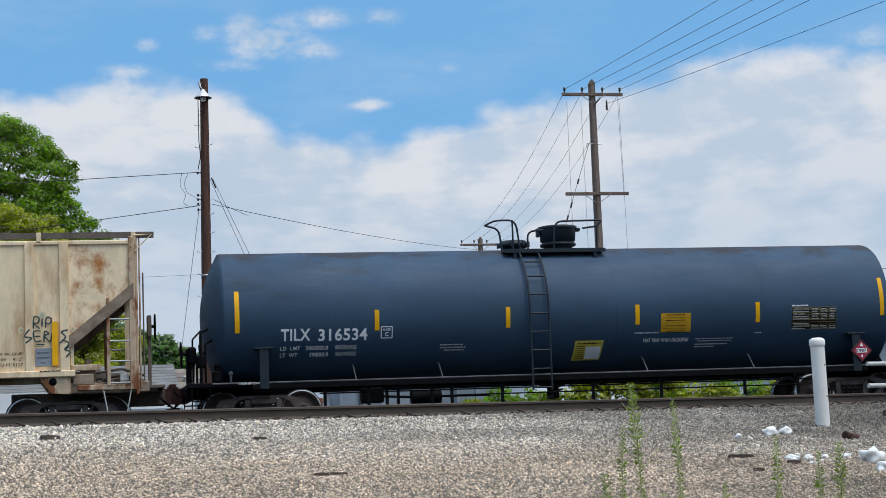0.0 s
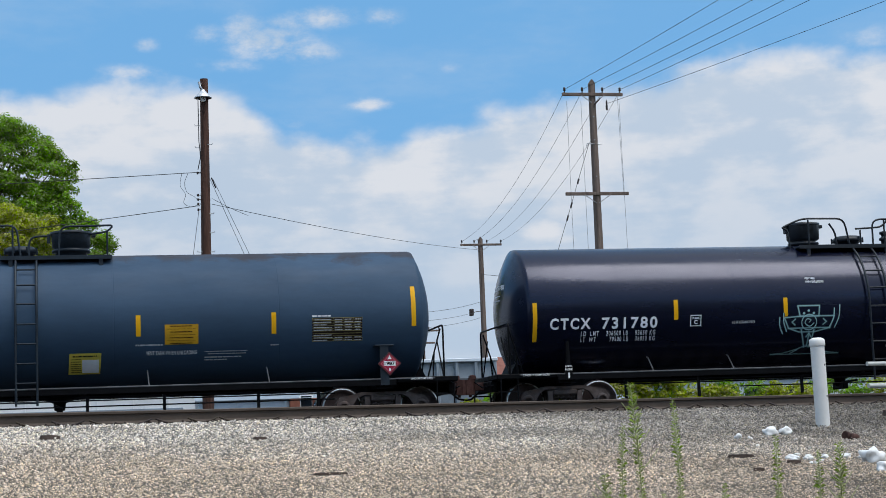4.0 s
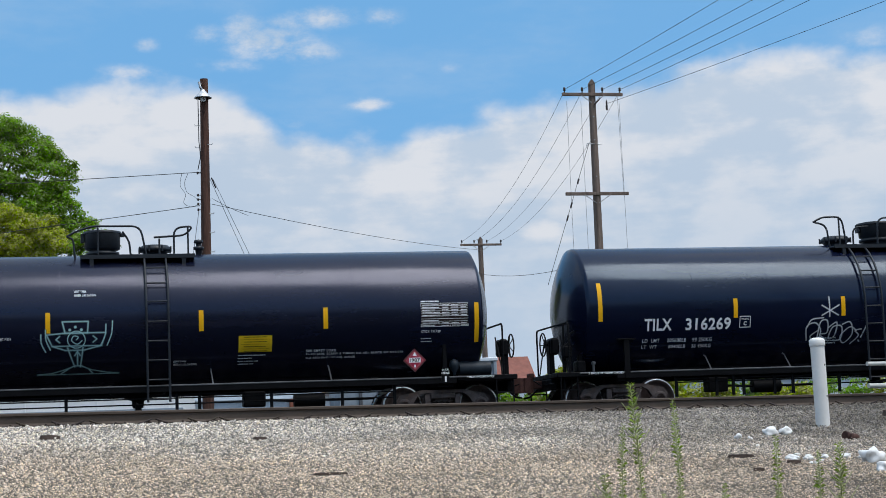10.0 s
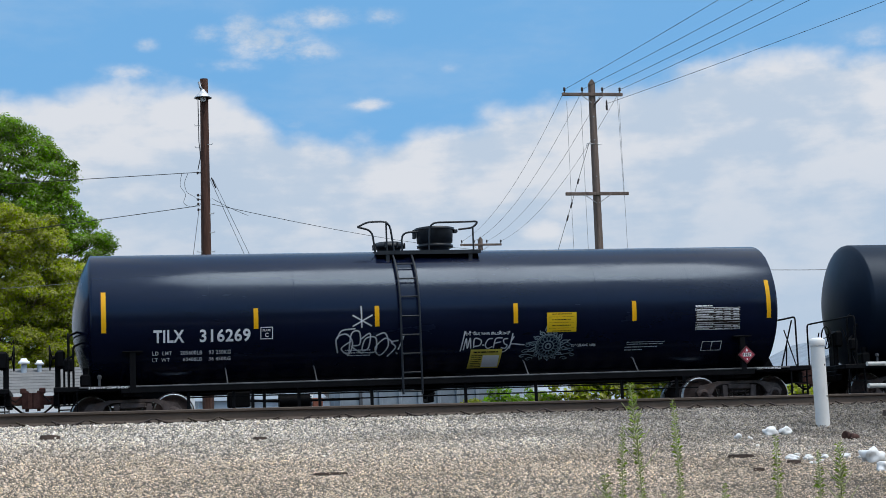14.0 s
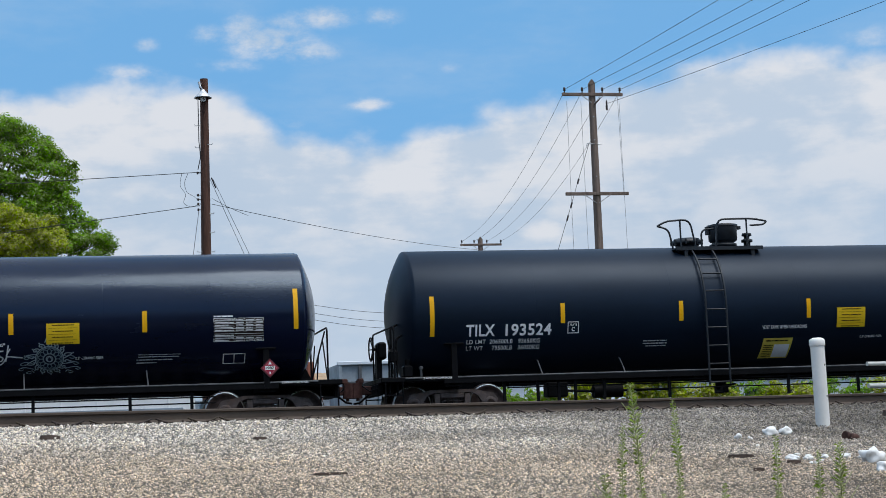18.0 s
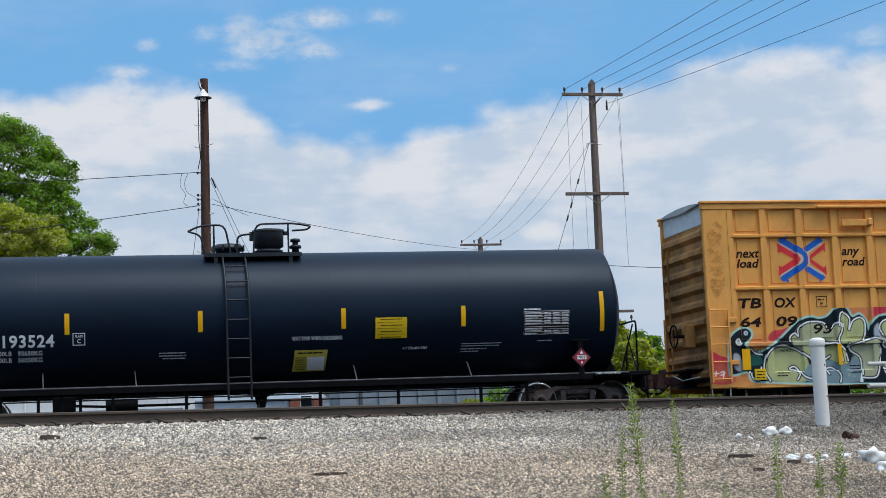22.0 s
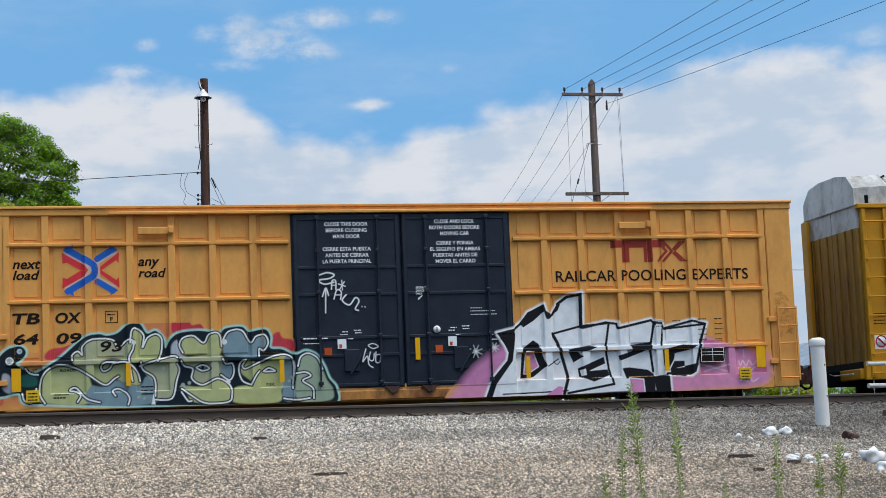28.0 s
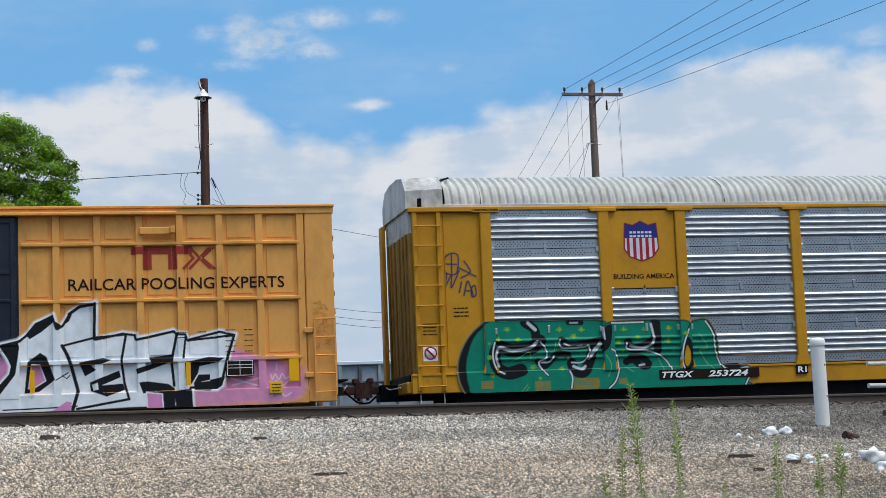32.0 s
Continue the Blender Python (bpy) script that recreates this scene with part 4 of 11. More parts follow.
def tank_car(c, label, paint, trim, spec):
    off = spec["centre"]
    spec = shifted(spec, -off)
    car = thing("tank_car", label, "tank car", pose(c + off, 0, 0), group="tank cars of the train")
    CARS.append((car, c + off))
    # shell: straight barrel and dished heads
    L = 8.02
    rs = (R * R + 0.42 ** 2) / (2 * 0.42)
    prof = []
    for i in range(13):
        r = R * i / 12
        prof.append((max(r, 0.001), -L - 0.42 + rs - math.sqrt(rs * rs - r * r)))
    prof[-1] = (R - 0.012, -L - 0.012)
    sh = Shell()
    seams = spec["seams"]
    line, deep = [(R, -L + 0.03)], spec.get("seam", 0.0015)
    for x in seams:
        line += [(R, x - 0.011), (R, x - 0.008), (R - deep, x - 0.003), (R - deep, x + 0.003), (R, x + 0.008), (R, x + 0.011)]
    line.append((R, L - 0.03))
    sh.lathe(prof + line + [(r, -x) for r, x in prof][::-1], (0, 0, ZC), "X", 96)
    part("tank", sh, paint, car, spec["tank_label"])
    # underframe
    for s in (-1, 1):
        part("stub_sill", Shell().box(s * 6.2, s * 8.75, -0.28, 0.28, 0.78, 1.12, 0.02), FRAME_BLACK, car)
        part("bolster", Shell().prism([(-1.36, 0.86), (-1.36, 0.98), (-0.9, 1.06), (-0.5, 1.13), (0.5, 1.13), (0.9, 1.06), (1.36, 0.98), (1.36, 0.86)], s * 6.95, s * 7.35, "X"), FRAME_BLACK, car)
        part("end_platform", Shell().box(s * 7.42, s * 8.85, -1.42, 1.42, 0.985, 1.10, 0.015), FRAME_BLACK, car)
        part("strike_plate", Shell().box(s * 8.72, s * 8.86, -0.9, 0.9, 0.72, 0.98, 0.02), FRAME_BLACK, car)
        a, b = spec["shoes"][0 if s < 0 else 1]
        side = lambda x, z: (x, -1.464, z)
        lettering("2 INCH HF COMP SHOES", a, b, 1.034, 1.080, side, WHITE, car, 0.012)
    # the thin paler strip paints the lit upper edge of the black sill channel
    for y in (-1.43, 1.43):
        part("side_sill", Shell().box(-8.3, 8.3, y - 0.03, y + 0.03, 1.052, 1.085, 0.008), spec.get("sill", SILL_GREY), car)
        part("sill_channel", Shell().box(-7.4, 7.4, y - 0.026, y + 0.026, 0.925, 1.052, 0.006), FRAME_BLACK, car)
    for s in (-1, 1):
        for y in (-1, 1):
            wide = spec["jack"] if spec["jack"] > 0.05 else 0.115
            jb = part("jacking_bracket", Shell().prism([(s * 7.14 - wide, 0.93), (s * 7.14 + wide, 0.93), (s * 7.14 + max(spec["jack"], wide * 0.4), 1.32), (s * 7.14 + spec["jack"], 1.82), (s * 7.14 - spec["jack"], 1.82), (s * 7.14 - max(spec["jack"], wide * 0.4), 1.32)], y * 1.47, y * 1.38), FRAME_GREY if paint is TANK_GREY else FRAME_BLACK, car)
            if wide > 0.11 and y < 0:
                side2 = lambda x, z: (x, -1.474, z)
                lettering("JACK", s * 7.14 - 0.09, s * 7.14 + 0.09, 1.21, 1.26, side2, WHITE, jb, 0.015)
                lettering("HERE", s * 7.14 - 0.09, s * 7.14 + 0.09, 1.14, 1.19, side2, WHITE, jb, 0.015)
                part("jack_mark", Shell().box(s * 7.14 - 0.02, s * 7.14 + 0.02, -1.475, -1.472, 0.96, 1.09), WHITE, jb)
            if spec["jack"] > 0.06:
                part("bracket_flange", Shell().box(s * 7.14 - 0.22, s * 7.14 + 0.22, y * 1.33, y * 1.49, 1.82, 1.85, 0.005), FRAME_GREY if paint is TANK_GREY else FRAME_BLACK, car)
    # stays between the sill and the shell
    for x in (-5.06, -3.06, 1.86, 4.52):
        for y in (-1, 1):
            part("sill_stay", Shell().tube([(x, y * 1.42, 1.07), (x - 0.015, y * 1.10, 1.40), (x - 0.015, y * 0.97, 1.44)], 0.016, 6), SILL_GREY, car)
    # pipes and hangers under the barrel
    for z, a, b in ((0.66, -2.9, 6.0), (0.79, -5.9, 6.0)):
        ribbon([(a, -1.36, z), (b, -1.36, z)], 0.016, "safety_pipe", FRAME_BLACK, car)
    for x in spec["hangers"]:
        part("hanger", Shell().box(x - 0.035, x + 0.035, -1.38, -1.33, 0.45, 1.04, 0.006), FRAME_BLACK, car)
    valve = Shell()
    valve.lathe([(0.05, 0.62), (0.12, 0.64), (0.14, 0.80), (0.3, 0.86), (0.62, 0.95), (0.72, 1.10)], (spec["outlet"], 0, 0), "Z", 20)
    valve.box(spec["outlet"] - 0.07, spec["outlet"] + 0.07, -0.35, 0.3, 0.55, 0.72, 0.02)
    valve.rod((spec["outlet"] - 0.1, -1.2, 0.72), (spec["outlet"], 0, 0.72), 0.025, 6)
    part("bottom_outlet", valve, FRAME_BLACK, car)
    brake = Shell()
    bx = spec["brake"]
    brake.rod((bx - 0.35, -0.95, 0.66), (bx + 0.35, -0.95, 0.66), 0.16, 14)
    brake.rod((bx + 0.35, -0.95, 0.66), (bx + 1.5, -0.95, 0.66), 0.03, 6)
    brake.rod((bx - 1.1, -0.95, 0.70), (bx - 0.35, -0.95, 0.66), 0.03, 6)
    brake.box(bx - 1.5, bx - 1.0, -1.1, -0.7, 0.55, 0.9, 0.03)
    brake.rod((-5.6, -0.4, 0.9), (5.6, -0.4, 0.9), 0.03, 6)
    part("brake_gear", brake, FRAME_BLACK, car)
    # ladder
    x0, x1 = spec["ladder"]
    for x in (x0, x1):
        pts = [(x, -(R + 0.10) * math.cos(a / R), ZC + (R + 0.10) * math.sin(a / R)) for a in np.linspace(1.62, 0.0, 14)]
        pts += [(x, -(R + 0.10), 0.70)]
        part("ladder_rail", Shell().tube(pts, 0.028, 6), trim, car)
    rung = Shell().rod((x0, 0, 0), (x1, 0, 0), 0.020, 6).mesh("rung", trim)
    for k in range(9):
        d = 1.16 - 0.428 * k
        z = ZC + (R + 0.1) * math.sin(d / R) if d > 0 else ZC + d
        y = -(R + 0.1) * math.cos(max(d, 0) / R)
        if z > 0.72:
            o = new("rung", rung)
            o.parent, o.matrix_basis = car, pose(0, y, z)
    top_fittings(car, spec, trim)
    for s in (-1, 1):
        end_platform(car, s, spec, trim)
    running_gear(car, (-7.14, 7.14), 9.26)
    tank_marks(car, spec)
    return car


def top_fittings(car, spec, trim):
    b, mw, p0, p1 = spec["bonnet"], spec["manway"], *spec["platform"]
    top = ZC + R
    for y in (-1, 1):
        deck = Shell().box(p0, p1, y * 0.38, y * 0.92, 4.0, 4.035, 0.006)
        part("walkway", deck, trim, car)
        part("walkway_edge", Shell().box(p0, p1, y * 0.92, y * 0.95, 3.97, 4.06), trim, car)
        for x in (p0 + 0.25, p1 - 0.25):
            part("walkway_bracket", Shell().prism([(x - 0.05, 4.0), (x + 0.05, 4.0), (x + 0.03, 3.66), (x - 0.03, 3.66)], y * 0.93, y * 0.87), trim, car)
    r = spec["bonnet_r"]
    bo = Shell()
    if spec["bonnet_kind"] == "tub":
        bo.lathe([(r * 0.76, top - 0.05), (r * 0.76, 4.22), (r * 0.95, 4.22), (r * 0.95, 4.28), (r * 0.84, 4.28), (r * 0.84, 4.32), (r - 0.03, 4.34), (r - 0.01, 4.64)], (b, 0, 0), "Z", 28)
    else:
        bo.lathe([(r * 0.70, top - 0.05), (r * 0.74, 4.15), (r * 0.93, 4.15), (r * 0.93, 4.21), (r * 0.76, 4.21), (r * 0.76, 4.26), (r - 0.05, 4.27), (r - 0.01, 4.30), (r, 4.64)], (b, 0, 0), "Z", 28)
    bon = part("valve_bonnet", bo, trim, car, "dark drum-shaped valve housing with a lid")
    part("lid", Shell().lathe([(r + 0.02, 4.642), (r + 0.02, 4.69), (r - 0.08, 4.71), (0.001, 4.72)], (b, 0, 0), "Z", 28), trim, bon)
    part("latch", Shell().box(b - r - 0.08, b - r, -0.06, 0.06, 4.45, 4.66, 0.01), trim, bon)
    part("hinge", Shell().box(b + r, b + r + 0.1, -0.08, 0.08, 4.58, 4.66, 0.01), trim, bon)
    mh = Shell()
    mh.lathe([(0.28, top - 0.05), (0.28, 4.22), (0.38, 4.22), (0.38, 4.28), (0.34, 4.32), (0.30, 4.36), (0.001, 4.38)], (mw, 0, 0), "Z", 24)
    man = part("manway", mh, trim, car, "round bolted manway cover")
    bolt = Shell().rod((0, 0, 0), (0, 0, 0.13), 0.022, 6).mesh("bolt", trim)
    for k in range(8):
        a = 2 * math.pi * (k + 0.5) / 8
        o = new("bolt", bolt)
        o.parent, o.matrix_basis = man, pose(mw + 0.38 * math.cos(a), 0.38 * math.sin(a), 4.20)
    for x, rr in spec.get("valves", ()):
        vv = Shell().lathe([(rr * 0.6, top - 0.05), (rr * 0.6, 4.25), (rr, 4.26), (rr, 4.32), (rr * 0.5, 4.34), (rr * 0.5, 4.40), (rr * 0.9, 4.42), (rr * 0.8, 4.48), (0.001, 4.50)], (x, 0, 0), "Z", 14)
        part("relief_valve", vv, trim, car)
    for y in (-0.62,):
        for pts in spec["rails"]:
            part("handrail", Shell().tube(bend([(x, y, z) for x, z in pts], 0.2), 0.024, 7), trim, car)
        for x, z in spec["rail_posts"]:
            part("rail_post", Shell().rod((x, y, 3.85), (x, y, z), 0.022, 7), trim, car)
    for pts in spec.get("end_rails", ()):
        part("handrail", Shell().tube(bend(pts, 0.15), 0.024, 7), trim, car)


def end_platform(car, s, spec, trim):
    x = s * 8.55
    hand = spec["brake_end"] == s
    for y in (-1.38, 1.38):
        part("handrail_stay", Shell().rod((s * 8.53, y * 0.95, 1.1), (s * 8.53, y * 0.5, 2.0), 0.016, 6), FRAME_BLACK, car)
        st = Shell()
        for dx in (-0.2, 0.2):
            st.box(x + dx - 0.012, x + dx + 0.012, y - 0.03, y + 0.03, 0.42, 1.0)
        st.box(x - 0.21, x + 0.21, y - 0.05, y + 0.05, 0.40, 0.43)
        st.box(x - 0.2, x + 0.2, y - 0.04, y + 0.04, 0.68, 0.71)
        part("step", st, FRAME_BLACK, car)
    part("end_handrail", Shell().tube(bend([(s * 8.53, -1.40, 1.08), (s * 8.53, -1.40, 2.27), (s * 8.53, 1.40, 2.27), (s * 8.53, 1.40, 1.08)], 0.12), 0.022, 7), FRAME_BLACK, car)
    part("uncoupling_lever", Shell().tube([(s * 8.9, -1.3, 0.86), (s * 8.95, -0.4, 0.84), (s * 9.1, -0.1, 1.0)], 0.014, 6), FRAME_BLACK, car)
    if hand:
        stand = part("brake_stand", Shell().box(s * 8.70, s * 8.82, -0.75, -0.45, 1.1, 1.9, 0.02).box(s * 8.6, s * 8.8, -0.85, -0.35, 1.55, 1.95, 0.05), FRAME_BLACK, car)
        wh = Shell()
        ring = [(s * 8.93, -0.6 + 0.27 * math.cos(a), 1.8 + 0.27 * math.sin(a)) for a in np.linspace(0, 2 * math.pi, 25)]
        wh.tube(ring, 0.018, 6, caps=False)
        for k in range(5):
            a = 2 * math.pi * k / 5
            wh.rod((s * 8.88, -0.6, 1.8), (s * 8.93, -0.6 + 0.27 * math.cos(a), 1.8 + 0.27 * math.sin(a)), 0.012, 5)
        wh.rod((s * 8.78, -0.6, 1.8), (s * 8.9, -0.6, 1.8), 0.04, 8)
        part("brake_wheel", wh, FRAME_BLACK, stand)
        if spec.get("reservoir"):
            res = Shell().rod((s * 7.55, -1.0, 1.27), (s * 8.3, -1.0, 1.27), 0.17, 16)
            part("air_reservoir", res, FRAME_GREY, car)
            part("dirt_collector", Shell().lathe([(0.03, 1.12), (0.05, 1.2), (0.10, 1.27), (0.12, 1.36), (0.10, 1.45), (0.01, 1.5)], (s * 7.42, -1.15, 0), "Z", 14), FRAME_GREY, car)
        else:
            vb = Shell().box(s * 8.05, s * 8.28, -1.15, -0.8, 1.1, 1.38, 0.04).rod((s * 8.16, -1.0, 1.36), (s * 8.16, -1.0, 1.52), 0.06, 10)
            part("control_valve", vb, FRAME_BLACK, car)
            for x, y, z in ((8.42, -1.1, 2.0), (8.52, -0.95, 2.25), (8.62, -1.2, 1.7)):
                part("brake_pipe", Shell().tube(bend([(s * x, y, 0.7), (s * x, y, z), (s * (x - 0.2), y + 0.2, z + 0.1)], 0.08), 0.026, 7), FRAME_BLACK, car)
            part("retainer_valve", Shell().box(s * 8.42, s * 8.62, -1.3, -1.1, 1.45, 1.72, 0.03), FRAME_BLACK, car)
            part("valve_tag", Shell().lathe([(0.05, 1.28), (0.055, 1.33), (0.02, 1.36)], (s * 7.86, -1.1, 0), "Z", 10).rod((s * 7.86, -1.1, 1.1), (s * 7.86, -1.1, 1.28), 0.03, 8), SILL_GREY, car)
    else:
        for y in (-1.25, 1.25):
            part("rail_brace", Shell().rod((s * 8.18, y, 1.1), (s * 8.50, y, 2.2), 0.018, 6), FRAME_BLACK, car)
            part("rail_brace", Shell().rod((s * 8.30, y, 1.1), (s * 8.34, y, 1.66), 0.018, 6), FRAME_BLACK, car)
        part("tank_cradle", Shell().prism([(s * 7.75, 1.1), (s * 8.30, 1.1), (s * 8.14, 1.42), (s * 7.92, 1.42)], -0.5, 0.5), FRAME_BLACK, car)


def placard(car, x, s, number, k=1.0):
    zc = ZC + R * math.sin(s / R)
    y = -1.50
    def flat(off):
        return lambda a, b: (x + a * k, y - off, zc + b * k)
    def diamond(r, off, mat, name, parent, label=""):
        f = flat(off)
        sh = Shell().add([f(0, -r), f(r, 0), f(0, r), f(-r, 0)], [(0, 1, 2, 3)])
        return part(name, sh, mat, parent, label, clean=False)
    holder = part("placard_holder", Shell().prism([(x, zc - 0.27 * k), (x + 0.27 * k, zc), (x, zc + 0.27 * k), (x - 0.27 * k, zc)], y, y + 0.03), PLACARD_EDGE, car)
    diamond(0.23, 0.004, RED, "placard", holder, "red diamond hazard placard")
    rim = Shell()
    g1 = flat(0.006)
    for i in range(4):
        c0, c1 = [((0, -1), (1, 0), (0, 1), (-1, 0))[(i + k) % 4] for k in (0, 1)]
        rim.add([g1(c0[0] * 0.205, c0[1] * 0.205), g1(c1[0] * 0.205, c1[1] * 0.205), g1(c1[0] * 0.185, c1[1] * 0.185), g1(c0[0] * 0.185, c0[1] * 0.185)], [(0, 1, 2, 3)])
    part("placard_rim", rim, PLACARD_RIM, holder, clean=False)
    f = flat(0.008)
    sh = Shell().add([f(-0.135, -0.05), f(0.135, -0.05), f(0.135, 0.06), f(-0.135, 0.06)], [(0, 1, 2, 3)])
    sh.add([f(-0.05, 0.1), f(0.05, 0.1), f(0.0, 0.19)], [(0, 1, 2)])
    sh.add([f(-0.02, -0.16), f(0.02, -0.16), f(0.02, -0.10), f(-0.02, -0.10)], [(0, 1, 2, 3)])
    part("placard_panel", sh, WHITE, holder, clean=False)
    g = flat(0.012)
    lettering(number, -0.12, 0.12, -0.035, 0.045, g, BLACK_INK, holder, 0.03)
    part("holder_bracket", Shell().box(x - 0.05, x + 0.05, y + 0.02, y + 0.55, zc - 0.1, zc + 0.1), FRAME_BLACK, car)


def tank_marks(car, spec):
    P = on_tank(0.010)
    W = WHITE
    for i, (x, s0, s1) in enumerate(spec["bars"]):
        patch(x, x + 0.105, s0, s1, on_tank(0.006), YELLOW, "reflector", car, "yellow reflective strip", 8)
    for body, x0, x1, s0, s1, bold in spec["text"]:
        lettering(body, x0, x1, s0, s1, P, spec.get("ink", W), car, bold, space=spec.get("space", 1.08))
    for x0, x1, s0, s1 in spec["plates"]:
        t = 0.018
        fr = Shell()
        for a, b, c2, d in ((x0, x1, s0, s0 + t), (x0, x1, s1 - t, s1), (x0, x0 + t, s0, s1), (x1 - t, x1, s0, s1)):
            fr.add([P(a, c2), P(b, c2), P(b, d), P(a, d)], [(0, 1, 2, 3)])
        part("plate_mark", fr, W, car, clean=False)
        lettering("PLATE", x0 + 0.05, x1 - 0.05, s1 - 0.10, s1 - 0.05, P, W, car, 0.02)
        lettering("C", (x0 + x1) / 2 - 0.04, (x0 + x1) / 2 + 0.04, s0 + 0.05, s0 + 0.15, P, W, car, 0.03)
    for rows in spec["small"]:
        bars(rows, P, MARK_GREY, car, label="fine print in pale paint")
    x0, x1, s0, s1 = spec["chart"]
    ink = spec.get("chart_ink", MARK_GREY)
    n, lines = 9, Shell()
    back = patch(x0, x1, s0, s1, on_tank(0.005), BLACK_INK, "test_chart", car, "painted table of test dates", 6)
    Q = on_tank(0.010)
    for k in range(n + 1):
        s = s0 + (s1 - s0) * k / n
        lines.add([Q(x0, s - 0.004), Q(x1, s - 0.004), Q(x1, s + 0.004), Q(x0, s + 0.004)], [(0, 1, 2, 3)])
    for fx in (0.0, 0.42, 0.62, 0.82, 1.0):
        x = x0 + (x1 - x0) * fx
        lines.add([Q(x - 0.005, s0), Q(x + 0.005, s0), Q(x + 0.005, s1), Q(x - 0.005, s1)], [(0, 1, 2, 3)])
    part("chart_lines", lines, ink, back, kind="stuff", clean=False)
    rows = []
    for k in range(n):
        s = s0 + (s1 - s0) * (k + 0.22) / n
        h = (s1 - s0) / n * 0.42
        if k not in (3,):
            rows.append((x0 + 0.03, x0 + (x1 - x0) * (0.4 if k % 3 else 0.3), s, s + h))
            rows += [(x0 + (x1 - x0) * a + 0.03, x0 + (x1 - x0) * b - 0.02, s, s + h) for a, b in ((0.42, 0.62), (0.62, 0.82), (0.82, 1.0)) if k not in (2,)]
    bars(rows, Q, spec.get("chart_text", ink), back)
    bars([(x0, x0 + 0.42, s1 + 0.03, s1 + 0.075)], Q, W, car)
    if "sign" in spec:
        x0, x1, s0, s1 = spec["sign"]
        sg = patch(x0, x1, s0, s1, on_tank(0.012), spec.get("sign_paint", SIGN_YELLOW), "emergency_sign", car, "yellow sign with rows of black print", 6)
        Q = on_tank(0.018)
        h = (s1 - s0) / 7
        rows = []
        for k in range(7):
            if k % 2 == 0:
                rows.append((x0 + 0.12, x1 - 0.12, s0 + h * (k + 0.28), s0 + h * (k + 0.68)))
            else:
                rows.append((x0 + 0.05, x1 - 0.05, s0 + h * (k + 0.38), s0 + h * (k + 0.52)))
        bars(rows, Q, BLACK_INK, sg)
    if "notice" in spec:
        x0, x1, s0, s1 = spec["notice"]
        no = patch(x0, x1 - 0.03, s0, s1, on_tank(0.012), NOTICE, "notice", car, "faded yellow paper notice", 6, skew=0.03)
        Q = on_tank(0.018)
        w = x1 - x0
        patch(x0 + w * 0.42, x1 - w * 0.08, s0 + 0.05, s0 + (s1 - s0) * 0.72, Q, WHITE, "notice_form", no)
        bars([(x0 + 0.1, x1 - 0.1, s1 - 0.09, s1 - 0.04)] + [(x0 + 0.06, x0 + w * 0.4, s0 + 0.06 + 0.06 * k, s0 + 0.09 + 0.06 * k) for k in range(7)], Q, BLACK_INK, no)
    for x0, x1, s0, s1, cells in spec.get("boxes", ()):
        t, fr = 0.016, Shell()
        edges = [(x0, x1, s0, s0 + t), (x0, x1, s1 - t, s1)] + [(x0 + (x1 - x0 - t) * k / cells, x0 + (x1 - x0 - t) * k / cells + t, s0, s1) for k in range(cells + 1)]
        for a, b, c2, d in edges:
            fr.add([P(a, c2), P(b, c2), P(b, d), P(a, d)], [(0, 1, 2, 3)])
        part("stencil_box", fr, W, car, clean=False)
    placard(car, *spec["placard"], "1987", spec.get("placard_size", 1.0))
# ---- the train, from its front: covered hopper, four tank cars, box car, auto rack ----
C_HOPPER, C_GREY, C_CTCX, C_NEW, C_DULL, C_BOX = -52.60, -34.20, -15.65, 2.90, 21.45, 41.20


def four_bars(a, b, c, d):
    return [(a, -0.43, 0.04), (b, -0.44, 0.04), (c, -0.44, 0.03), (d, -0.45, 0.03)]


CHART_OLD = material("faded_yellow_marking", (0.34, 0.29, 0.11), 0.5)
LEFT_RAILS = [[(-1.96, 4.66), (-1.72, 4.78), (-1.20, 4.79), (-1.10, 4.0)], [(-1.96, 4.66), (-1.62, 4.58), (-1.55, 4.0)],
              [(-0.92, 4.0), (-0.92, 4.52), (-0.52, 4.54)], [(-0.28, 3.98), (-0.24, 4.75), (0.95, 4.77), (0.80, 4.62), (0.45, 4.58)]]
HANG_GREY = (-6.0, -5.0, -4.58, -4.32, -3.54, -3.07, -1.88, 0.3, 1.97, 4.05, 5.4)

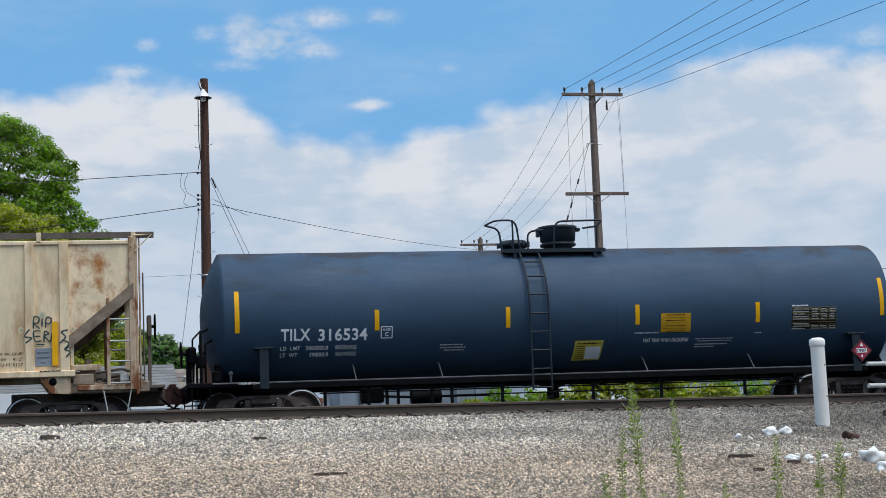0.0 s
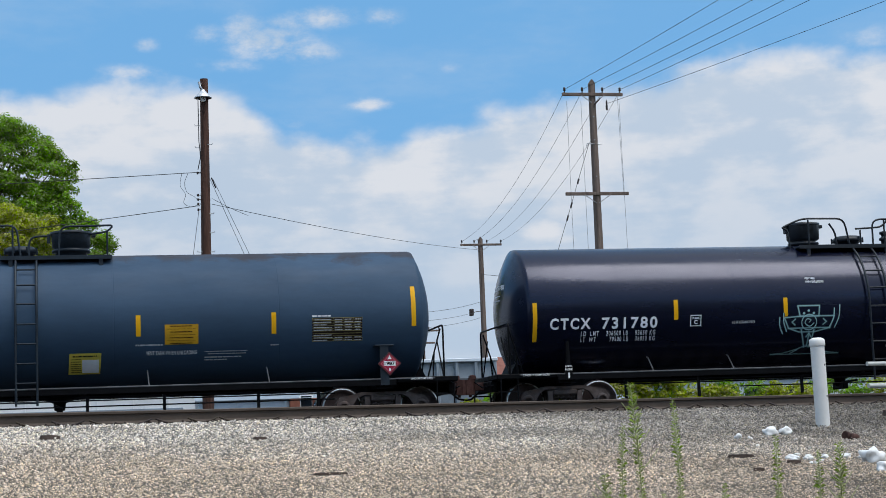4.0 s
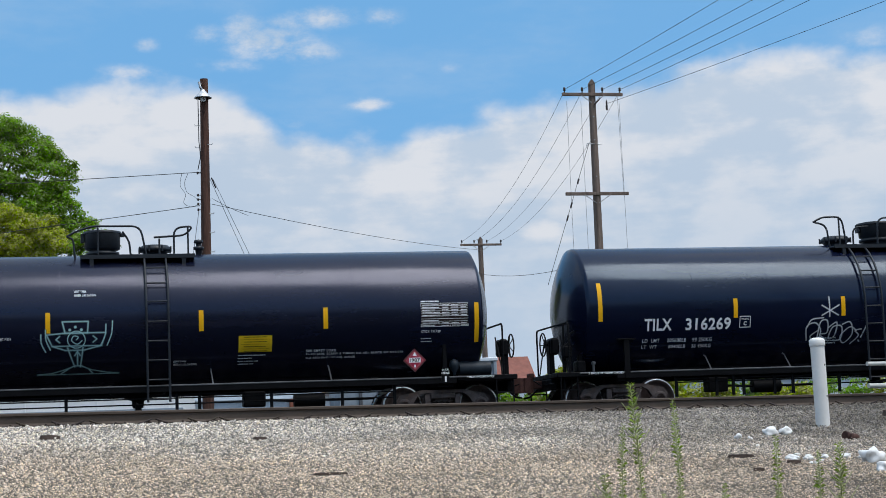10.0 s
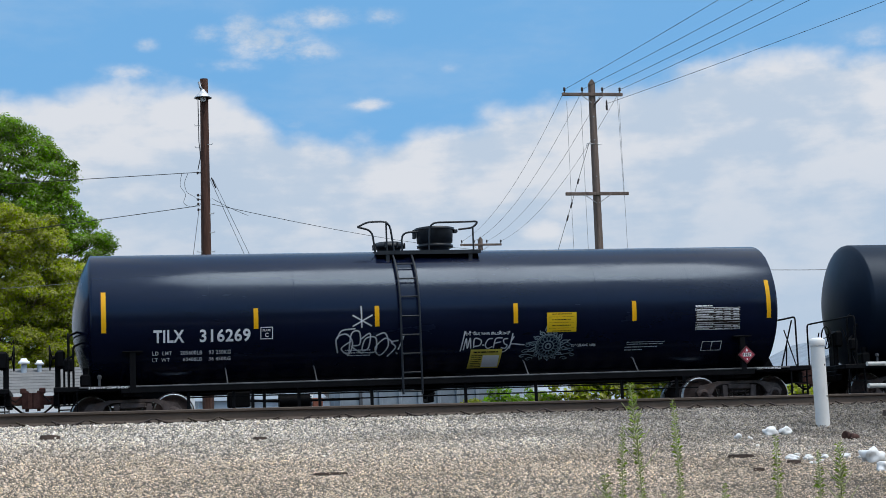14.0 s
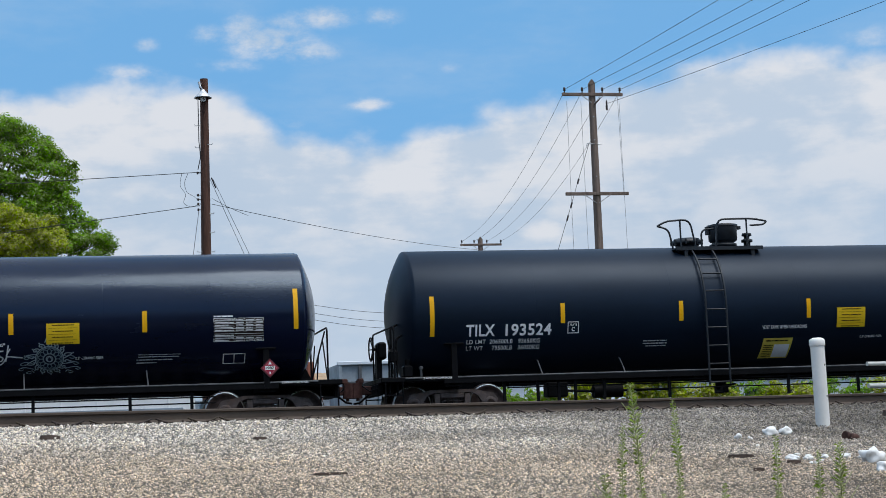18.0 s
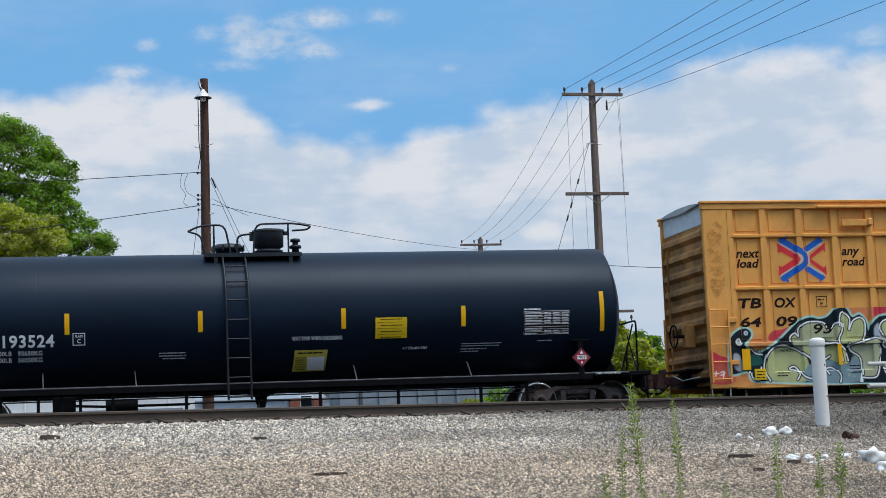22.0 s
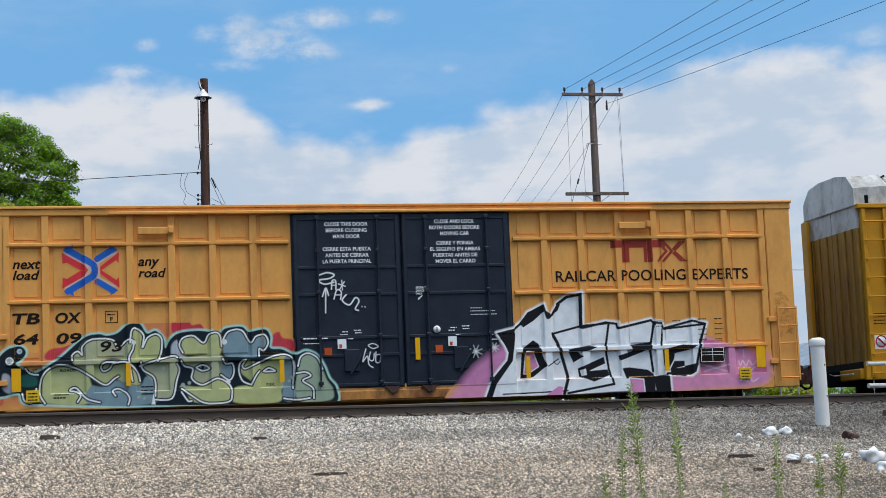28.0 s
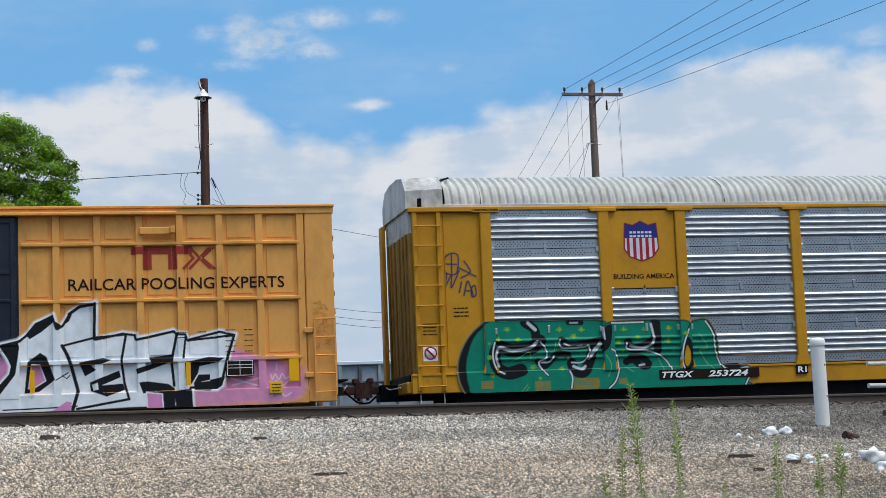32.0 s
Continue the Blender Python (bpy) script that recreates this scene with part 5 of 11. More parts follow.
tank_car(C_GREY, "faded blue-grey tank car with white lettering and yellow strips", TANK_GREY, FRAME_GREY, {
    "tank_label": "blue-grey painted cylindrical tank, dirty along the top", "centre": -0.22, "shoes": [(-7.95, -7.27), (7.51, 8.02)], "seams": (-5.9, -2.5, 0.9, 4.55), "seam": 0.005, "jack": 0.1, "hangers": HANG_GREY, "outlet": -0.3, "brake": -3.6,
    "ladder": (-1.21, -0.76), "bonnet": 0.0, "bonnet_r": 0.455, "bonnet_kind": "tub", "manway": -1.12, "platform": (-1.57, 0.9), "rails": LEFT_RAILS,
    "rail_posts": ((-1.28, 4.79), (0.80, 4.62)), "brake_end": -1,
    "bars": [(-8.0, -0.42, 0.53), *four_bars(-4.83, -1.76, 1.37, 4.37), (7.57, -0.35, 0.58)],
    "text": [("TILX", -6.97, -6.30, -0.63, -0.35, 0.026), ("316534", -6.12, -5.0, -0.65, -0.36, 0.026), ("LD  LMT   206200LB    93531KG", -6.98, -5.25, -0.86, -0.76, 0.01),
             ("LT  WT       79800LB    36197KG", -6.98, -5.25, -1.04, -0.93, 0.01), ("VENT TANK WHEN UNLOADING", 1.59, 2.71, -0.89, -0.79, 0.01)],
    "plates": [(-4.69, -4.42, -0.62, -0.34)],
    "small": [[(-3.30, -2.75, -0.83, -0.79), (-3.3, -2.7, -0.90, -0.86), (-3.2, -2.7, -0.97, -0.93)], [(2.88, 3.85, -0.84, -0.81), (2.95, 3.8, -0.90, -0.87), (2.88, 3.7, -0.99, -0.95), (2.88, 3.4, -1.06, -1.02)], [(1.36, 1.95, -0.66, -0.61)], [(4.35, 4.55, -0.72, -0.69)]],
    "chart": (5.29, 6.43, -0.65, -0.12), "chart_ink": CHART_OLD, "chart_text": MARK_GREY, "sign_paint": SIGN_OLD, "sign": (2.0, 2.74, -0.64, -0.19), "notice": (-0.1, 0.62, -1.38, -0.80), "placard": (7.03, -1.36)})

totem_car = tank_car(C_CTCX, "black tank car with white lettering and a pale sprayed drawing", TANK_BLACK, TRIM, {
    "tank_label": "satin black cylindrical tank with a brownish sheen", "centre": -0.16, "shoes": [(-8.40, -7.76), (7.49, 8.11)], "seams": (-6.0, -3.1, -1.6, 1.6, 4.9), "jack": 0.03, "hangers": (-5.9, -4.1, -1.5, 0.9, 1.4, 3.0, 4.6, 5.8), "outlet": 0.1, "brake": 3.9,
    "ladder": (0.26, 0.74), "bonnet": -0.64, "bonnet_r": 0.41, "bonnet_kind": "drum", "manway": 0.55, "platform": (-1.15, 1.40), "valves": ((1.55, 0.12),),
    "rails": [[(-1.44, 4.52), (-1.25, 4.62), (-0.9, 4.75), (0.20, 4.74), (0.34, 4.0)], [(-1.44, 4.52), (-1.30, 4.46), (-1.26, 4.0)], [(-0.2, 4.62), (-0.05, 4.4), (-0.02, 4.0)],
              [(0.95, 4.0), (0.95, 4.70), (1.40, 4.73), (1.2, 4.52), (0.5, 4.48)]],
    "rail_posts": ((-0.75, 4.72), (0.62, 4.45), (1.27, 4.72)), "brake_end": 1, "reservoir": True, "space": 1.28,
    "bars": [(-8.12, -0.81, 0.12), *[(x, s + 0.085, t + 0.085) for x, s, t in four_bars(-4.68, -1.92, 1.41, 4.20)], (7.70, -0.77, 0.17)],
    "text": [("CTCX", -7.71, -6.72, -0.52, -0.25, 0.030), ("731780", -6.45, -5.09, -0.53, -0.25, 0.030), ("LD  LMT    206500 LB    93650 KG", -6.95, -5.13, -0.69, -0.57, 0.008),
             ("LT  WT        79500 LB    36050 KG", -6.95, -5.13, -0.84, -0.72, 0.008), ("0.5 IN CERAMIC FIBER", -3.22, -2.65, -0.47, -0.40, 0.01),
             ("VENT TANK", -1.30, -1.03, 0.57, 0.63, 0.01), ("WHEN UNLOADING", -1.30, -0.83, 0.48, 0.54, 0.01), ("VENT TANK", 0.84, 1.14, -1.10, -1.05, 0.01), ("WHEN UNLOADING", 0.84, 1.37, -1.19, -1.13, 0.01),
             ("50% EMPTY LOAD", 3.82, 4.5, -0.91, -0.85, 0.01), ("EL-60I (ADJ. SCREW 6 TURNS) NO ADJ. BLOCK SEE NYS-114", 3.82, 6.05, -1.01, -0.94, 0.01), ("ELX AND ENX 1/4\" ADJ. BLOCK", 3.82, 4.95, -1.11, -1.04, 0.01),
             ("CTCX 731780", 6.45, 6.9, -0.51, -0.45, 0.01)],
    "plates": [(-4.27, -4.0, -0.51, -0.24)],
    "small": [[(2.28, 2.9, -0.97, -0.93), (2.28, 2.6, -1.05, -1.01), (2.28, 2.75, -1.13, -1.09), (2.28, 2.65, -1.21, -1.17)], [(6.45, 6.7, -0.66, -0.63), (6.45, 6.7, -0.73, -0.70)]],
    "chart": (6.45, 7.55, -0.37, 0.16), "chart_ink": WHITE, "sign": (2.29, 3.04, -0.87, -0.48), "placard": (6.27, -1.27)})

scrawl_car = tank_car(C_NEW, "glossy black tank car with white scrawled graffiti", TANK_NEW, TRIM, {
    "tank_label": "mirror-glossy black cylindrical tank", "centre": -0.07, "shoes": [(-8.17, -7.32), (7.40, 8.0)], "seams": (-5.5, -3.6, 0.7, 3.5, 5.8), "jack": 0.065, "hangers": HANG_GREY, "outlet": -0.3, "brake": -3.6,
    "ladder": (-1.20, -0.76), "bonnet": 0.0, "bonnet_r": 0.455, "bonnet_kind": "tub", "manway": -1.12, "platform": (-1.57, 0.9), "rails": LEFT_RAILS,
    "rail_posts": ((-1.28, 4.79), (0.80, 4.62)), "brake_end": -1,
    "bars": [(-7.88, -0.35, 0.57), *[(x, s + 0.1, t + 0.09) for x, s, t in four_bars(-4.53, -1.78, 1.47, 4.34)], (7.70, -0.35, 0.58)],
    "text": [("TILX", -6.75, -6.07, -0.60, -0.31, 0.026), ("316269", -5.73, -4.60, -0.61, -0.31, 0.026), ("LD  LMT     205600LB    93 250KG", -6.77, -5.04, -0.90, -0.80, 0.01),
             ("LT  WT        80400LB    36 450KG", -6.77, -5.04, -1.07, -0.97, 0.01), ("VENT TANK WHEN UNLOADING", 0.3, 1.35, -0.60, -0.53, 0.01), ("0.5\" CERAMIC FIBER", 2.89, 3.49, -0.95, -0.88, 0.01)],
    "plates": [(-4.38, -4.10, -0.57, -0.29)],
    "small": [[(-2.45, -1.85, -0.91, -0.87), (-2.45, -1.8, -0.98, -0.94), (-2.4, -1.85, -1.05, -1.01)], [(4.25, 5.2, -0.88, -0.86), (4.25, 5.15, -0.94, -0.91), (4.21, 5.0, -1.02, -0.98), (4.21, 4.65, -1.10, -1.06)]],
    "chart": (5.91, 7.02, -0.60, -0.08), "chart_ink": WHITE, "sign": (2.27, 2.98, -0.57, -0.11), "notice": (0.46, 1.24, -1.56, -0.96), "placard": (7.14, -1.40), "placard_size": 0.8, "boxes": [(6.12, 6.62, -1.17, -0.90, 2)]})

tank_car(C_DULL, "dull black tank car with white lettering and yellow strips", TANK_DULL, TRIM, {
    "tank_label": "matt charcoal-black cylindrical tank", "centre": -0.03, "shoes": [(-7.91, -7.25), (7.45, 8.05)], "seams": (-5.2, -1.9, 1.3, 4.6), "jack": 0.065, "hangers": (-6.0, -5.2, -4.7, -4.3, -3.6, -2.0, 0.99, 2.78, 4.71, 5.8), "outlet": -0.2, "brake": -3.4,
    "ladder": (-1.09, -0.58), "bonnet": 0.07, "bonnet_r": 0.36, "bonnet_kind": "drum", "manway": -0.88, "platform": (-1.49, 0.72), "valves": ((0.70, 0.14),),
    "rails": [[(-1.84, 4.60), (-1.6, 4.72), (-1.0, 4.76), (-0.86, 4.0)], [(-1.84, 4.60), (-1.55, 4.52), (-1.45, 4.0)], [(-0.72, 4.0), (-0.72, 4.5), (-0.40, 4.53)],
              [(-0.36, 3.98), (-0.30, 4.76), (0.62, 4.77), (1.0, 4.70), (0.9, 4.62), (0.55, 4.60)]],
    "rail_posts": ((-1.25, 4.76), (0.46, 4.76)), "brake_end": -1,
    "bars": [(-7.72, -0.61, 0.32), *[(x, s + 0.07, t + 0.06) for x, s, t in four_bars(-4.62, -1.72, 1.50, 4.28)], (7.60, -0.57, 0.37)],
    "text": [("TILX", -6.87, -6.19, -0.63, -0.35, 0.026), ("193524", -5.94, -4.84, -0.64, -0.35, 0.026), ("LD LMT  206500LB   93650KG", -6.85, -5.10, -0.82, -0.71, 0.01),
             ("LT WT     79500LB   36050KG", -6.85, -5.10, -0.99, -0.87, 0.01), ("VENT TANK WHEN UNLOADING", 0.38, 1.51, -0.62, -0.53, 0.012), ("0.5\" CERAMIC FIBER", 2.93, 3.50, -0.91, -0.84, 0.01)],
    "plates": [(-4.45, -4.18, -0.61, -0.33)],
    "small": [[(-2.58, -2.0, -0.86, -0.82), (-2.58, -1.97, -0.93, -0.89), (-2.5, -2.0, -1.0, -0.96)], [(4.29, 5.25, -0.81, -0.78), (4.29, 5.2, -0.87, -0.84), (4.29, 4.9, -0.95, -0.91), (4.29, 4.75, -1.02, -0.98)], [(6.1, 6.45, -0.78, -0.75)]],
    "chart": (5.77, 6.85, -0.61, -0.07), "chart_ink": WHITE, "sign": (2.28, 3.01, -0.62, -0.14), "notice": (0.42, 1.20, -1.49, -0.86), "placard": (7.11, -1.33), "placard_size": 0.85})


def totem():
    p = Paint(-2.2, -0.2, -1.45, 0.05, 0.0105)
    c, w = (0.42, 0.66, 0.66), 0.023
    for pts in ([(-1.56, -0.08), (-1.0, -0.08), (-1.02, -0.33), (-1.5, -0.33), (-1.56, -0.08)], [(-1.9, -0.36), (-1.5, -0.33), (-1.02, -0.33), (-0.62, -0.33), (-0.72, -0.62), (-1.78, -0.62), (-1.9, -0.36)],
                [(-1.78, -0.62), (-1.5, -0.72), (-1.1, -0.72), (-0.72, -0.62)], [(-1.45, -0.66), (-1.30, -1.15)], [(-1.12, -0.66), (-1.18, -1.15)], [(-1.24, -1.1), (-1.24, -0.75)], [(-1.3, -0.85), (-1.24, -0.75), (-1.18, -0.85)],
                [(-2.1, -1.36), (-1.8, -1.33), (-1.5, -1.22), (-1.3, -1.12), (-1.16, -1.12), (-0.95, -1.24), (-0.6, -1.33), (-0.35, -1.36)], [(-2.1, -1.37), (-0.35, -1.37)], [(-1.6, -1.34), (-1.45, -1.22)], [(-1.0, -1.22), (-0.92, -1.34)],
                [(-1.62, -0.40), (-1.70, -0.47), (-1.62, -0.54)], [(-0.9, -0.40), (-0.82, -0.47), (-0.9, -0.54)]):
        p.stroke(pts, w * 2.4, (0.12, 0.26, 0.28), soft=0.07, round_=False, strength=0.18)
        p.stroke(pts, w, c, soft=0.02, round_=False)
    p.stroke(arc(-1.26, -0.48, 0.19, 20, 380, 14), w, c)
    p.stroke([(-1.26, -0.48), (-1.22, -0.42), (-1.32, -0.40), (-1.36, -0.5), (-1.24, -0.58), (-1.14, -0.5)], w, c)
    for x, z in ((-1.4, -0.26), (-1.28, -0.2), (-1.15, -0.26)):
        p.spot(x, z, 0.03, c)
    for a, b, d in ((-2.02, -0.35, -0.75), (-1.92, -0.25, -0.7), (-0.62, -0.15, -0.62), (-0.48, -0.08, -0.62)):
        p.stroke([(a, b), (a - 0.02 if a > -1 else a + 0.01, (b + d) / 2), (a - 0.12 if a > -1 else a + 0.1, d)], w * 1.1, c)
    p.put("graffiti", on_tank_many(0.006, 0.16), SPRAY, totem_car, (0.011, 0.012, 0.017), "pale blue sprayed line drawing of a totem on a hill")


def scrawls():
    c, w = (0.78, 0.79, 0.81), 0.024
    p = Paint(-2.85, -1.1, -1.15, 0.2, 0.012)
    for pts in ([(-2.68, -0.95), (-2.72, -0.6), (-2.5, -0.5), (-2.35, -0.7), (-2.42, -1.0), (-2.6, -0.85), (-2.4, -0.68)], [(-2.42, -0.98), (-2.38, -0.5), (-2.2, -0.45), (-2.18, -0.75), (-2.36, -0.8), (-2.12, -0.98)],
                [(-2.15, -0.62), (-1.95, -0.5), (-1.98, -0.85), (-2.12, -0.9), (-2.05, -0.62), (-1.82, -0.6), (-1.8, -0.92), (-1.95, -0.98)], [(-1.8, -0.55), (-1.6, -0.5), (-1.52, -0.8), (-1.7, -1.05), (-1.82, -0.85), (-1.6, -0.62), (-1.42, -0.72)],
                [(-1.52, -1.08), (-1.35, -0.85), (-1.45, -0.72), (-1.3, -0.68)], [(-1.28, -0.9), (-1.16, -0.55)], [(-1.33, -0.98), (-1.30, -1.02)],
                [(-2.15, 0.12), (-2.14, -0.35)], [(-2.34, -0.08), (-1.92, -0.32)], [(-1.9, -0.08), (-2.34, -0.32)], [(-2.7, -0.6), (-2.6, -0.42), (-2.3, -0.38)]):
        p.stroke(pts, w, c, soft=0.02)
    p.put("graffiti", on_tank_many(0.006, 0.13), SPRAY, scrawl_car, (0.011, 0.013, 0.020), "white looping scrawl under a sprayed star")
    p = Paint(-0.05, 1.75, -1.25, -0.35, 0.010)
    for pts in ([(0.18, -0.99), (0.26, -0.51)],
                [(0.25, -0.96), (0.3, -0.68), (0.34, -0.92), (0.39, -0.67), (0.42, -0.92)],
                [(0.49, -0.91), (0.49, -0.7), (0.57, -0.68), (0.66, -0.74), (0.63, -0.85), (0.5, -0.88)],
                [(0.92, -0.69), (0.82, -0.71), (0.76, -0.85), (0.82, -0.94), (0.92, -0.9)],
                [(0.96, -0.93), (1.0, -0.7), (1.15, -0.68)],
                [(0.98, -0.81), (1.12, -0.78)],
                [(1.28, -0.7), (1.19, -0.72), (1.21, -0.82), (1.28, -0.87), (1.24, -0.95), (1.15, -0.93)],
                [(1.34, -0.95), (1.4, -0.58)],
                [(1.43, -0.66), (1.36, -0.82), (1.46, -0.84), (1.69, -0.87)],
                [(1.37, -0.83), (1.24, -1.03), (1.03, -1.04)]):
        p.stroke(pts, 0.026, (0.80, 0.81, 0.83), soft=0.012)
    for x, s in [(0.38, -0.52), (0.49, -0.53), (0.92, -0.55), (1.09, -0.53), (1.31, -0.54), (0.71, -0.85), (0.27, -0.52)]:
        p.spot(x, s, 0.022, (0.75, 0.76, 0.78), soft=0.02)
    p.put("graffiti", on_tank_many(0.006, 0.13), SPRAY, scrawl_car, (0.004, 0.0065, 0.014), "thin white scrawled tag")
    # ornament of rings, petals and scrolls
    p = Paint(1.55, 3.0, -1.5, -0.3, 0.0095)
    cx, cs = 2.27, -0.92
    pale, mid = (0.36, 0.44, 0.48), (0.20, 0.27, 0.31)
    for r in (0.07, 0.13, 0.27, 0.30):
        p.stroke(arc(cx, cs, r, 0, 360, 24), 0.016, pale if r != 0.27 else mid)
    for k in range(14):
        a = radians(360 * k / 14 + 90)
        u, v = (math.cos(a), math.sin(a)), (-math.sin(a), math.cos(a))
        at = lambda r, w: (cx + r * u[0] + w * v[0], cs + r * u[1] + w * v[1])
        p.stroke([at(0.13, 0), at(0.19, 0.045), at(0.25, 0), at(0.19, -0.045), at(0.13, 0)], 0.013, mid)
        far = 0.40 + (0.10 if abs(u[0]) > 0.8 else 0.0)
        p.stroke([at(0.30, -0.05), at(0.36, -0.04), at(far, 0.02), at(0.37, 0.06), at(0.34, 0.03)], 0.018, pale)
        p.stroke([at(0.31, 0.02), at(0.35, 0.01)], 0.03, mid)
        p.spot(*at(far + 0.03, 0.03), 0.014, pale, soft=0.012)
    for side in (-1, 1):
        for j, (s0, reach) in enumerate(((-0.12, 0.62), (-0.26, 0.66), (0.04, 0.54), (-0.36, 0.50))):
            x0 = cx + side * 0.34
            p.stroke([(x0, cs + s0), (cx + side * (reach - 0.12), cs + s0 + 0.05), (cx + side * reach, cs + s0), (cx + side * (reach - 0.05), cs + s0 - 0.04), (cx + side * (reach - 0.1), cs + s0 - 0.01)], 0.018, pale if j % 2 else mid)
    p.stroke([(cx - 0.09, cs + 0.40), (cx - 0.05, cs + 0.50), (cx, cs + 0.54), (cx + 0.05, cs + 0.50), (cx + 0.09, cs + 0.40)], 0.018, pale)
    p.stroke([(cx - 0.05, cs - 0.02), (cx, cs + 0.06), (cx + 0.05, cs - 0.02), (cx, cs - 0.07), (cx - 0.05, cs - 0.02)], 0.015, pale)
    p.put("graffiti", on_tank_many(0.006, 0.13), SPRAY, scrawl_car, (0.004, 0.0065, 0.014), "pale teal sprayed ornament of rings and scrolls")


totem()
scrawls()


def head_marks(car):
    """White marks on the dished head of the tank."""
    rs = (R * R + 0.42 ** 2) / 0.84
    def place(u, z):
        return (-8.44 + rs - math.sqrt(rs * rs - u * u - (z - ZC) ** 2) - 0.008, -u, z)
    lettering("CTCX 731780", -0.62, 0.46, 3.15, 3.27, place, WHITE, car, 0.02)
    bars([(-0.25, 0.27, 3.0, 3.035), (-0.23, 0.24, 2.895, 2.93)], place, WHITE, car)


head_marks(totem_car)


def roof_grime(mat, colour, low, high):
    """Rust and soot patches along the crown of a tank."""
    nt = mat.node_tree
    bs, tc = nt.nodes["Principled BSDF"], nt.nodes["Texture Coordinate"]
    sep, mr, n, mul, mr2, mx = [nt.nodes.new("ShaderNode" + k) for k in ("SeparateXYZ", "MapRange", "TexNoise", "Math", "MapRange", "Mix")]
    nt.links.new(tc.outputs["Object"], sep.inputs[0])
    nt.links.new(sep.outputs[2], mr.inputs[0])
    mr.inputs[1].default_value, mr.inputs[2].default_value, mr.inputs[4].default_value = low, high, 0.42
    n.inputs["Scale"].default_value, n.inputs["Detail"].default_value, n.inputs["Roughness"].default_value = 1.3, 8, 0.62
    nt.links.new(tc.outputs["Object"], n.inputs["Vector"])
    mul.operation = "ADD"
    nt.links.new(n.outputs[0], mul.inputs[0]), nt.links.new(mr.outputs[0], mul.inputs[1])
    mr2.inputs[1].default_value, mr2.inputs[2].default_value, mr2.inputs[4].default_value = 0.73, 0.90, 0.85
    nt.links.new(mul.outputs[0], mr2.inputs[0])
    mx.data_type = "RGBA"
    nt.links.new(mr2.outputs[0], mx.inputs[0])
    nt.links.new(bs.inputs["Base Color"].links[0].from_socket, mx.inputs[6])
    mx.inputs[7].default_value = (*colour, 1)
    nt.links.new(mx.outputs[2], bs.inputs["Base Color"])


roof_grime(TANK_GREY, (0.040, 0.034, 0.037), 3.62, 4.08)
# ---- box car ----
BX = 9.50
POSTS = [-8.82, -7.98, -7.06, -6.15, -5.24, -4.33, -3.42, 3.36, 4.25, 5.17, 6.06, 6.94, 7.83, 8.76]
SHEET, POST, RAILY = 1.46, 1.54, 1.555
GIRTS = (4.22, 2.96, 1.62)
PANELS = ((4.34, 4.855), (3.08, 4.155), (1.74, 2.895))


def box_relief(x, z):
    """How far the painted side stands out at each place."""
    x, z = np.asarray(x, float), np.asarray(z, float)
    y = np.full(x.shape, SHEET)
    edges = [-BX, *POSTS[:7], -2.56, 2.56, *POSTS[7:], BX]
    for a, b in zip(edges[:-1], edges[1:]):
        if 0.7 < b - a < 2:
            for z0, z1 in PANELS:
                y = np.where((x > a + 0.17) & (x < b - 0.17) & (z > z0) & (z < z1), SHEET + 0.017, y)
    for p in POSTS:
        y = np.where((np.abs(x - p) < 0.088) & (z > (0.95 if z.size else 0)), np.maximum(y, POST), y)
    for g in GIRTS:
        for a, b in zip([*POSTS[:7], 2.60, *POSTS[7:13]], [*POSTS[1:7], -2.60, *POSTS[7:14]]):
            y = np.where((np.abs(z - g) < 0.05) & (x > a - 0.02) & (x < b + 0.02), RAILY, y)
    y = np.where((np.abs(x) > 8.85), np.maximum(y, POST), y)
    y = np.where(z < 0.95, POST, y)
    y = np.where((z < 0.90) & (x > -2.61) & (x < 2.56), 1.582, y)
    y = np.where(z > 4.86, 1.56, y)
    y = np.where((np.abs(x) < 2.56) & (z > 0.86) & (z < 4.9), 1.59, y)
    return y


def on_box(off=0.006):
    def place(x, z):
        return (x, -float(box_relief(np.array([x]), np.array([z]))[0]) - off, z)
    return place


def box_base(x, z):
    """The paint of the side itself: ochre sheets and navy doors."""
    door = (np.abs(x) < 2.56) & (z > 0.88)
    return np.where(door[:, None], np.array((0.016, 0.022, 0.036)), np.array((0.85, 0.390, 0.092)))


def on_box_many(off=0.005):
    return lambda x, z: np.stack([x, -box_relief(x, z) - off, z], -1)


